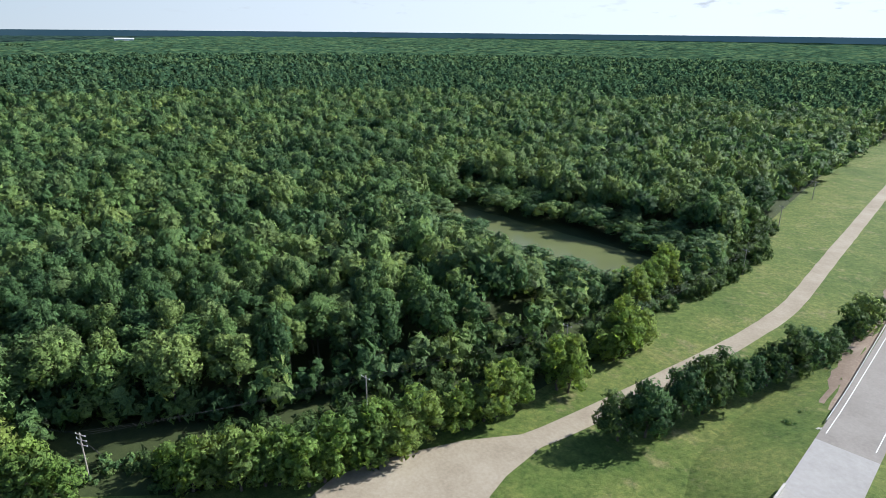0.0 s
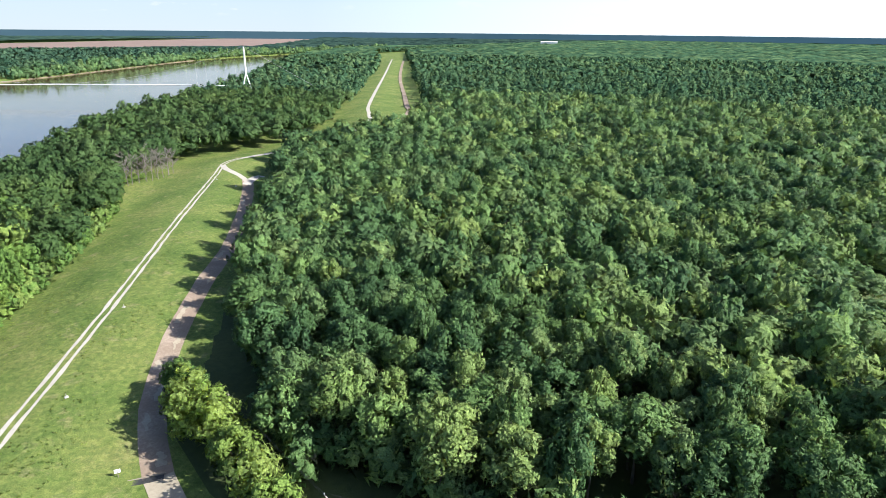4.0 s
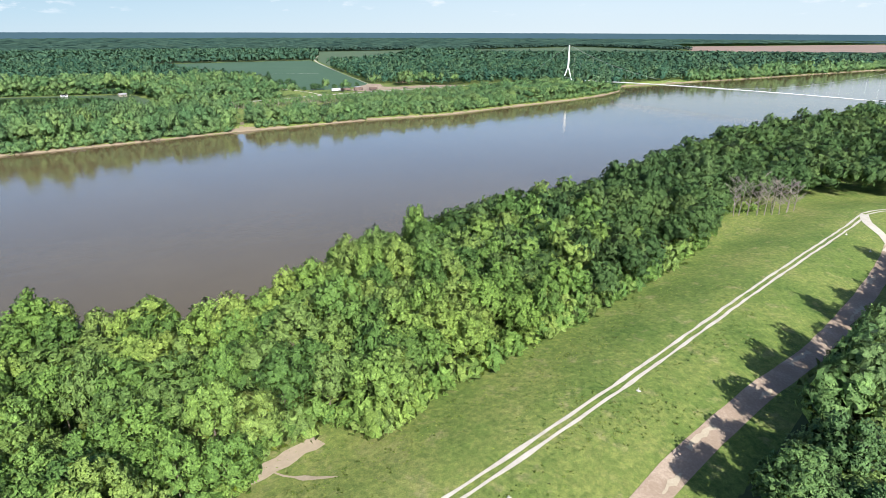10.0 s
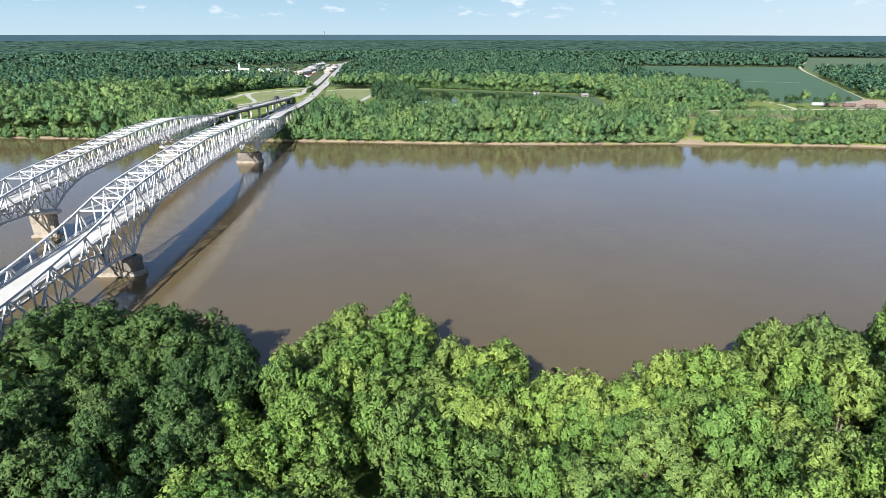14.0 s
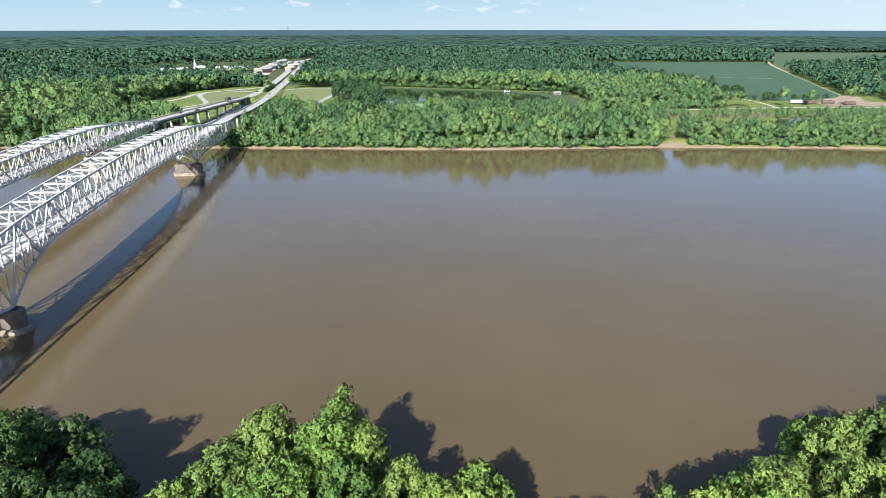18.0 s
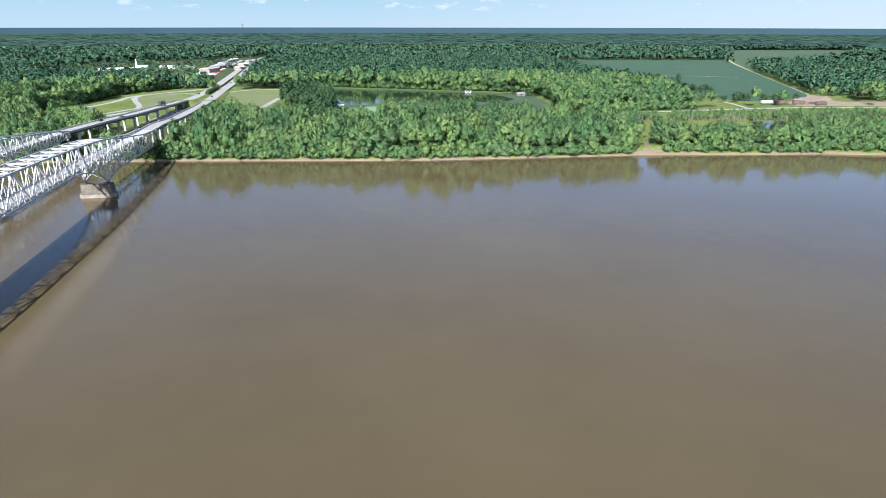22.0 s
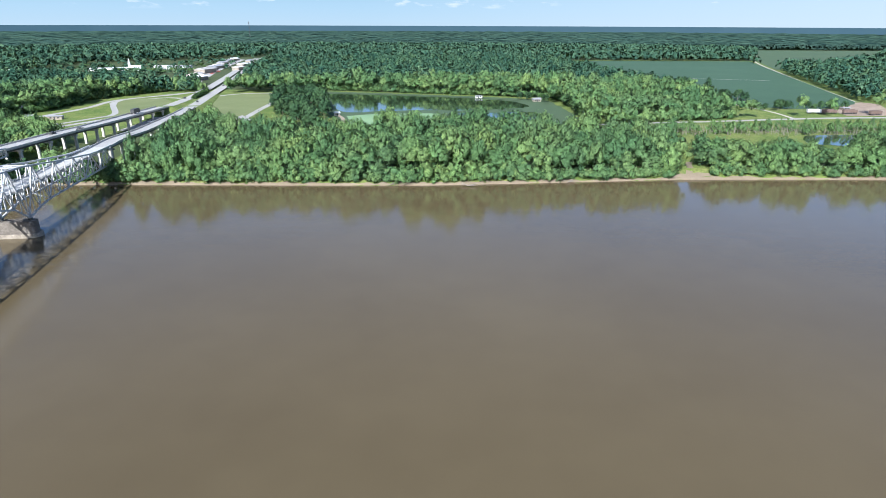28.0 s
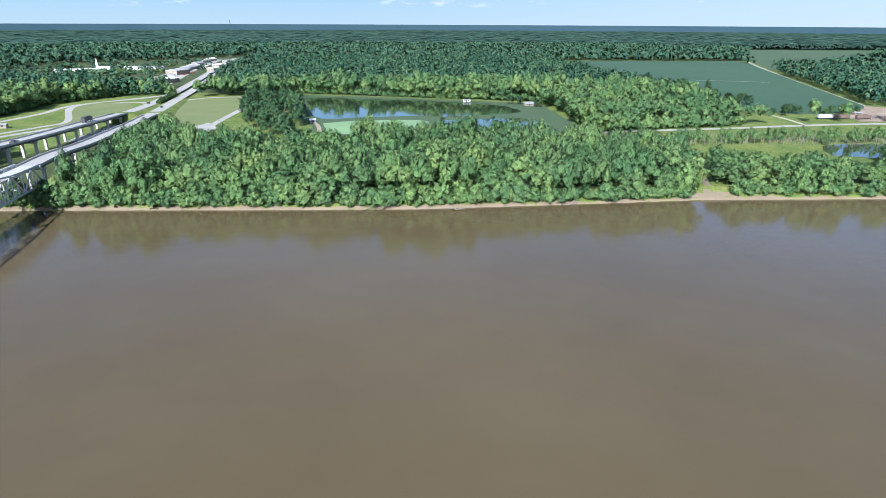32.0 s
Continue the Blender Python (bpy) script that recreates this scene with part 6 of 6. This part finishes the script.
# ---- the pipeline bridge downstream ----
def pipe_bridge():
    pb = empty("pipeline_bridge", "white suspension bridge carrying a pipeline across the river", "pipeline bridge")
    bases = ((627.0, 527.0, 3.0, 57.0), (638.0, 97.0, 3.0, 57.0))
    for x, y, z, h in bases:
        tower = empty("tower", "", "")
        tower.parent = pb
        tower.matrix_basis = pose(x, y, z)
        for s in (-1, 1):
            bm = bmesh.new()
            tube_bm(bm, (s * 5.6, -s * 5.6, -0.5), (s * 0.6, -s * 0.6, 24.0), 0.8, 0.65, 8)
            part("leg", bm, WHITE, tower)
        bm = bmesh.new()
        tube_bm(bm, (0, 0, 23.0), (0, 0, h - z), 1.25, 0.8, 10)
        part("mast", bm, WHITE, tower, "tapered white steel mast")
        part("brace", box(0, 0, 12.0, 8.0, 0.5, 0.5, 0, -45), WHITE, tower)
        part("saddle", box(0, 0, h - z + 0.3, 1.6, 2.2, 0.8, 0.1), DARK, tower)
    (x0, y0, _, t0), (x1, y1, _, t1) = bases

    def deck(t):
        return Vector((x0 + (x1 - x0) * t, y0 + (y1 - y0) * t, 11.5 + 3.5 * t + 9.0 * t * (1 - t)))
    n = 40
    part("pipe", sweep([deck(-0.02 + 1.04 * i / n) for i in range(n + 1)], 0.6, 10), WHITE, pb, "white pipe")

    def cable(t):
        return Vector((x0 + (x1 - x0) * t, y0 + (y1 - y0) * t, 57.0 - 4 * t * (1 - t) * 40.5))
    part("cable", sweep([cable(i / n) for i in range(n + 1)], 0.09, 5), STEEL, pb)
    for i in range(1, n):
        a, b = cable(i / n), deck(i / n)
        if a.z > b.z + 0.5:
            bm = bmesh.new()
            tube_bm(bm, a, b, 0.03, 0.03, 4)
            part("hanger", bm, STEEL, pb)
    for x, y, s in ((x0, y0, 1), (x1, y1, -1)):
        bm = bmesh.new()
        tube_bm(bm, (x, y, 57), (x, y + s * 95, 4), 0.09, 0.09, 5)
        part("backstay", bm, STEEL, pb)


pipe_bridge()


# ---- town, houses, cars ----
def house(x, y, wx, wy, h, roof_h, turn, label, walls, roof, name="house", group="houses"):
    """Walls with openings set in, an overhanging gable roof, doors and windows."""
    g = empty(name, label, "house" if name == "house" else name.replace("_", " "), group)
    g.matrix_basis = pose(x, y, land(x, y) if land(x, y) > 0 else 3.5, 0, 0, turn)
    part("wall", box(0, 0, h / 2, wx, wy, h + 0.2), walls, g)
    bm = bmesh.new()
    ox, oy = wx / 2 + 0.5, wy / 2 + 0.5
    vs = [bm.verts.new(v) for v in ((-ox, -oy, h), (ox, -oy, h), (ox, oy, h), (-ox, oy, h), (-ox, 0, h + roof_h), (ox, 0, h + roof_h), (-ox, -oy, h + 0.25), (ox, -oy, h + 0.25), (ox, oy, h + 0.25), (-ox, oy, h + 0.25))]
    for f in ((3, 2, 1, 0), (0, 1, 7, 6), (2, 3, 9, 8), (6, 7, 5, 4), (8, 9, 4, 5), (0, 6, 4), (4, 9, 3), (4, 3, 0), (1, 5, 7), (5, 2, 8), (5, 1, 2)):
        try:
            bm.faces.new([vs[i] for i in f])
        except ValueError:
            pass
    bmesh.ops.recalc_face_normals(bm, faces=bm.faces)
    part("roof", bm, roof, g)
    part("door", box(0, -wy / 2 - 0.05, 1.05, 1.1, 0.12, 2.1), DARK, g)
    for i in range(max(2, int(wx / 4))):
        cx = -wx / 2 + wx * (i + 0.5) / max(2, int(wx / 4))
        if abs(cx) > 1.2:
            part("window", box(cx, -wy / 2 - 0.04, 1.6, 1.4, 0.1, 1.2), DARK, g)
    return g


def town():
    rnd = random.Random(12)
    house(-522, 1078, 40, 14, 3.4, 1.6, 10, "long low white church hall in the trees", WHITE, WHITE, "church_hall", "town buildings")
    house(-500, 1085, 20, 12, 3.6, 1.8, 12, "white hall beside the church", WHITE, WHITE, "church_hall", "town buildings")
    church = house(-478, 1089, 18, 10, 4.5, 3.5, 12, "white church with a pointed steeple", WHITE, WHITE, "church", "town buildings")
    bm = box(-8, 0, 7.5, 3, 3, 7)
    part("belfry", bm, WHITE, church)
    bm = bmesh.new()
    tube_bm(bm, (-8, 0, 11), (-8, 0, 19), 1.8, 0.1, 8)
    part("steeple", bm, WHITE, church, "slim white steeple")
    house(-446, 1128, 34, 14, 4, 1.6, 8, "long white building behind the trees", WHITE, WHITE, "store", "town buildings")
    house(-414, 1128, 18, 12, 4.5, 1.6, 8, "white building behind the trees", WHITE, ROOF_GREY, "store", "town buildings")
    for x, y, wx, wy, h, lab in ((-330, 945, 22, 16, 5, "low grey-roofed store beside the highway"), (-317, 918, 26, 16, 5, "blue-grey warehouse beside the highway"), (-337, 974, 18, 12, 4.5, "small white store beside the highway"), (-352, 1045, 30, 18, 6, "white store beside the highway"),
                                 (-362, 1090, 24, 16, 4.5, "white warehouse beside the highway"), (-366, 1130, 26, 18, 5, "grey store beside the highway"), (-378, 1180, 22, 14, 4, "white store beside the highway"), (-392, 1240, 20, 12, 4, "pale store beside the highway"), (-402, 1300, 20, 12, 4, "white store beside the highway"),
                                 (-320, 1100, 16, 12, 5, "white shop across the highway"), (-338, 1180, 18, 12, 5, "white shop across the highway"), (-410, 1360, 20, 12, 4, "pale store beside the highway"), (-362, 1300, 14, 9, 4, "white shop across the highway")):
        house(x, y, wx, wy, h, 2.0, 78 + rnd.uniform(-6, 6), lab, STAINED, rnd.choice((WHITE, ROOF_GREY, CONCRETE, PAVEMENT)), "store", "town buildings")
    sheet("forecourt", [(-305, 900), (-322, 890), (-352, 960), (-365, 1040), (-420, 1400), (-400, 1400), (-345, 1080), (-318, 960)], 3.66, PAVEMENT, "pale concrete forecourts along the highway", "forecourt")
    for x, y in ((-620, 1012), (-596, 1010), (-570, 1032), (-605, 1060), (-640, 1040), (-563, 968), (-578, 974), (-352, 586), (-360, 660), (-372, 690), (-420, 720), (-455, 800), (-500, 850), (-380, 780), (-560, 900), (-430, 900), (-520, 980), (-350, 620), (-470, 960)):
        house(x, y, rnd.uniform(9, 12), rnd.uniform(6, 8), 3, 2.2, rnd.uniform(-20, 40), "small pale house among the trees", CONCRETE, rnd.choice((ROOF_GREY, CONCRETE, WHITE)))
    house(-355, 578, 13, 3, 2.6, 0.5, 4, "long white trailer home beside the ramp", WHITE, WHITE, "trailer", "trailers")
    house(-317, 572, 6, 4, 2.6, 1.4, 12, "small white cabin beside the ramp", WHITE, ROOF_GREY)
    house(-299, 574, 11, 3.4, 2.6, 0.8, 8, "grey trailer home beside the ramp", STAINED, ROOF_GREY, "trailer", "trailers")
    house(97, 702, 7.5, 5, 2.4, 1.5, 15, "small pale farmhouse behind the ponds", STAINED, ROOF_GREY)
    house(42, 730, 7, 2.6, 2.2, 0.5, -12, "long pale trailer beside the pond", STEEL, ROOF_GREY, "trailer", "trailers")
    house(-82, 600, 4, 3, 2.4, 1.0, 20, "small pale pump house on the pond bank", CONCRETE, WHITE, "pump_house", "farm sheds")
    house(366, 647, 7, 4, 2.0, 0.8, 10, "small grey-roofed farm shed beside the field", STAINED, ROOF_GREY, "shed", "farm sheds")
    house(470, 700, 24, 12, 5, 2.5, 12, "red-brown barn beside the field", RUST, RUST, "barn", "farm sheds")

    house(3100, -684, 80, 30, 20, 4, 80, "long white mill building far off above the forest", WHITE, WHITE, "mill", "far buildings")


town()


def vehicle(kind, x, y, z, turn, paint, label):
    long, wide, tall = {"car": (4.5, 1.8, 1.45), "pickup": (5.6, 1.95, 1.8), "truck": (14.0, 2.5, 3.8)}[kind]
    v = empty(kind, label, kind, "vehicles on the road")
    v.matrix_basis = pose(x, y, z, 0, 0, turn)
    bm = bmesh.new()
    if kind == "truck":
        box_bm(bm, -1.5, 0, 2.4, 10.6, wide, 2.8, 0.08)
        part("trailer", bm, paint, v)
        part("cab", box(5.4, 0, 1.9, 2.4, 2.4, 2.6, 0.25), paint, v)
        part("window", box(6.62, 0, 2.4, 0.06, 2.0, 0.9), DARK, v)
        wheels = (-5.5, -4.3, 3.0, 5.6)
    else:
        box_bm(bm, 0, 0, 0.65, long, wide, 0.7, 0.12)
        part("body", bm, paint, v)
        part("cabin", box(-0.25 if kind == "car" else 0.5, 0, 1.2, long * (0.5 if kind == "car" else 0.34), wide * 0.86, 0.6, 0.14), DARK, v, "dark glass cabin")
        part("roof", box(-0.25 if kind == "car" else 0.5, 0, 1.5, long * (0.38 if kind == "car" else 0.28), wide * 0.78, 0.06), paint, v)
        wheels = (-long * 0.31, long * 0.31)
    for wx in wheels:
        for s in (-1, 1):
            bm = bmesh.new()
            r = 0.5 if kind == "truck" else 0.33
            tube_bm(bm, (wx, s * (wide / 2 - 0.24), r), (wx, s * (wide / 2 + 0.01), r), r, r, 12)
            part("wheel", bm, DARK, v)


CAR_RED = surface("red_paint", [(0.3, (0.3, 0.03, 0.02)), (0.7, (0.4, 0.05, 0.03))], 0.3, 2.0, 0.35, 0.05)
vehicle("truck", -224.8, 553, 11.25, 97, DARK, "dark freight truck on the viaduct")
vehicle("car", -216.6, 436, 15.6, 92, DARK, "dark car on the viaduct")
vehicle("pickup", -211.6, 455, 15.1, -88, DARK, "dark pickup on the viaduct")
vehicle("car", -247, 700, 5.35, 100, DARK, "dark car on the highway")
vehicle("car", -222.5, 668, 5.98, 105, DARK, "dark car on the highway")
vehicle("car", -255, 836, 4.8, 104, DARK, "dark car on the highway")
vehicle("car", -218, 560, 3.72, 60, WHITE, "white car parked under the viaduct")
vehicle("car", -211, 552, 3.72, 80, WHITE, "white car parked under the viaduct")
for i in range(14):
    rnd = random.Random(i)
    vehicle(rnd.choice(("car", "pickup")), -318 - 0.155 * (i * 24) + rnd.uniform(-9, 3), 905 + i * 24 + rnd.uniform(-6, 6), 3.7, rnd.uniform(0, 180), rnd.choice((WHITE, WHITE, DARK, STEEL, CAR_RED)), "car parked on a forecourt beside the highway")
for x, y, t, paint in ((354, 621, 10, RUST), (372, 615, 20, RUST), (325, 623, 0, STEEL), (337, 622, 6, RUST)):
    vehicle("truck", x, y, 3.75, t, paint, "weathered farm truck parked in the yard")

# clipped trees between the carriageways
for i in range(12):
    crown_tree("median_tree", "small dark clipped tree in the highway median", "tree", ROUND[i % 3], LEAF_DARK, -238.5 - 0.86 * i, 703 + 5.6 * i, 0.75, 0.62, 4.0, "median trees", turn=i)

# radio mast
mast = empty("radio_mast", "slim dark lattice radio mast above the forest", "radio mast")
mast.matrix_basis = pose(-780, 2726, 3.5)
bm = bmesh.new()
for k in range(3):
    a = 2.094 * k
    tube_bm(bm, (1.3 * math.cos(a), 1.3 * math.sin(a), 0), (1.3 * math.cos(a), 1.3 * math.sin(a), 74), 0.35, 0.35, 5)
part("leg_frame", bm, DARK, mast)
for i in range(24):
    bm = bmesh.new()
    for k in range(3):
        a, b = 2.094 * k, 2.094 * (k + 1)
        tube_bm(bm, (1.3 * math.cos(a), 1.3 * math.sin(a), 3 * i), (1.3 * math.cos(b), 1.3 * math.sin(b), 3 * i + 3), 0.16, 0.16, 4)
    part("lacing", bm, DARK, mast)


# ---- trees that stand out beyond the river ----
FIELD_TREES = [crown(140 + i, 5.0, 1.5, 13.0 + i, 340, 1.0, 12) for i in range(3)]
for x, y, s, t in ((222, 915, 1.3, 1.2), (236, 912, 1.5, 1.1), (246, 906, 1.1, 1.0), (287, 828, 0.8, 1.1), (292, 826, 0.6, 1.0), (304, 800, 0.7, 1.15), (292, 724, 1.0, 0.75), (301, 718, 1.2, 0.8), (306, 712, 0.9, 0.7), (312, 655, 1.0, 0.65), (318, 652, 0.8, 0.6),
                   (345, 650, 0.65, 0.6), (356, 652, 0.7, 0.62), (367, 650, 0.65, 0.58), (337, 655, 0.55, 0.5), (290, 640, 0.5, 0.5), (325, 626, 0.7, 0.6), (302, 640, 0.8, 0.75), (104, 694, 0.7, 0.6), (90, 712, 0.8, 0.65), (82, 716, 0.75, 0.6)):
    crown_tree("field_tree", "dark green tree standing free beside the field", "tree", FIELD_TREES[int(x) % 3], LEAF_GROVE, x, y, s, t, 5.0, "field trees", turn=x)
rnd = random.Random(31)
for i in range(64):
    a, q = rnd.uniform(0, 6.28), math.sqrt(rnd.random())
    x, y = -112 + 30 * q * math.cos(a), 628 + 88 * q * math.sin(a)
    x -= 0.25 * (y - 628)
    if inside(INFIELD, x, y) or inside(PONDS, x, y):
        continue
    crown_tree("oak", "dark green oak in the dense grove beside the ponds", "tree", FIELD_TREES[i % 3], LEAF_GROVE, x, y, rnd.uniform(1.0, 1.35), rnd.uniform(1.1, 1.4), 5.0, "grove of oaks", turn=a)


def reed_belt():
    """Thin pale young stems in a flooded belt behind the wood."""
    r = np.random.RandomState(8)
    vs, fs, base = [], [], 0
    lv, lf, ln, lbase = [], [], [], 0
    for i in range(1500):
        x, y = r.uniform(160, 470), r.uniform(506, 552)
        if not inside(STEMS, x, y):
            continue
        h, lx, ly = r.uniform(4.5, 8.5), r.uniform(-0.7, 0.7), r.uniform(-0.7, 0.7)
        w = 0.11
        vs += [(x - w, y, 3.4), (x + w, y, 3.4), (x, y + w, 3.4), (x + lx, y + ly, 3.4 + h)]
        fs += [(base, base + 1, base + 3), (base + 1, base + 2, base + 3), (base + 2, base, base + 3)]
        base += 4
        if r.uniform() < 0.45:
            v, f, nv = WEEDS[i % 3]
            s = r.uniform(0.9, 1.7)
            lv.append(v * np.array([s, s, s * 1.8]) + np.array([x + lx * 0.7, y + ly * 0.7, 3.4 + h * r.uniform(0.2, 0.7)]))
            lf.append(f + lbase)
            ln.append(nv)
            lbase += len(v)
    tagged(new("young_stems", fast_mesh("young_stems", np.array(vs), np.array(fs), DEADWOOD)), "belt of thin pale young willow stems", "saplings", kind="stuff")
    tagged(new("young_leaves", fast_mesh("young_leaves", np.concatenate(lv), np.concatenate(lf), LEAF_FAR, puff=np.concatenate(ln))), "sparse green leaves of the young willow belt", "saplings", kind="stuff")


reed_belt()
thicket("pond_hedge", [(-135, 800), (-60, 780), (22, 754), (60, 748)], 2.0, 2.0, SCRUB, LEAF_FAR, 0.9, 1.6, "green scrub behind the fish pond", 21, 6)
bank_rim = [(-126, 782), (-112, 772), (-50, 760), (22, 737), (44, 731), (90, 705), (104, 680)]
strip("pond_bank", bank_rim, 7.0, 0.3, PALE_CROP, "grassy bank round the fish pond", "bank", 0.5)
strip("pond_bank", [(-126, 782), (-98, 640), (-80, 600), (-68, 556)], 8.0, 0.3, PALE_CROP, "grassy bank round the fish pond", "bank", 0.5)
strip("pond_track", [(-82, 604), (-74, 580), (-69, 552)], 3.0, 0.4, SAND, "pale dirt track on the pond bank", "track", 0.2)

# driftwood on the far bank
for i, (dx, dy) in enumerate(((17, 381.5), (20, 381.0), (-62, 383.5), (70, 389.5), (-20, 382.5))):
    rnd = random.Random(i)
    dw = empty("driftwood", "bleached driftwood snag on the muddy bank", "driftwood", "driftwood")
    dw.matrix_basis = pose(dx, dy, 0.5, 0, 0, rnd.uniform(0, 180))
    for k in range(4):
        bm = bmesh.new()
        tube_bm(bm, (-2.5 + k, rnd.uniform(-0.6, 0.6), 0.1), (1.5 + k * 0.6, rnd.uniform(-1.6, 1.6), rnd.uniform(0.2, 1.4)), 0.16, 0.06, 6)
        part("limb", bm, DEADWOOD, dw)


# trees among the town's roofs
rnd = random.Random(77)
for i in range(44):
    x = rnd.uniform(-640, -380)
    y = 1020 + rnd.uniform(0, 42) + 0.12 * (x + 640) + (0 if i % 3 else rnd.uniform(75, 130))
    crown_tree("town_tree", "dark green shade tree among the town's roofs", "tree", FIELD_TREES[i % 3], LEAF_DARK if i % 2 else LEAF_FAR, x, y, rnd.uniform(0.7, 1.1), rnd.uniform(0.28, 0.46), 5.0, "town trees", turn=rnd.uniform(0, 6))
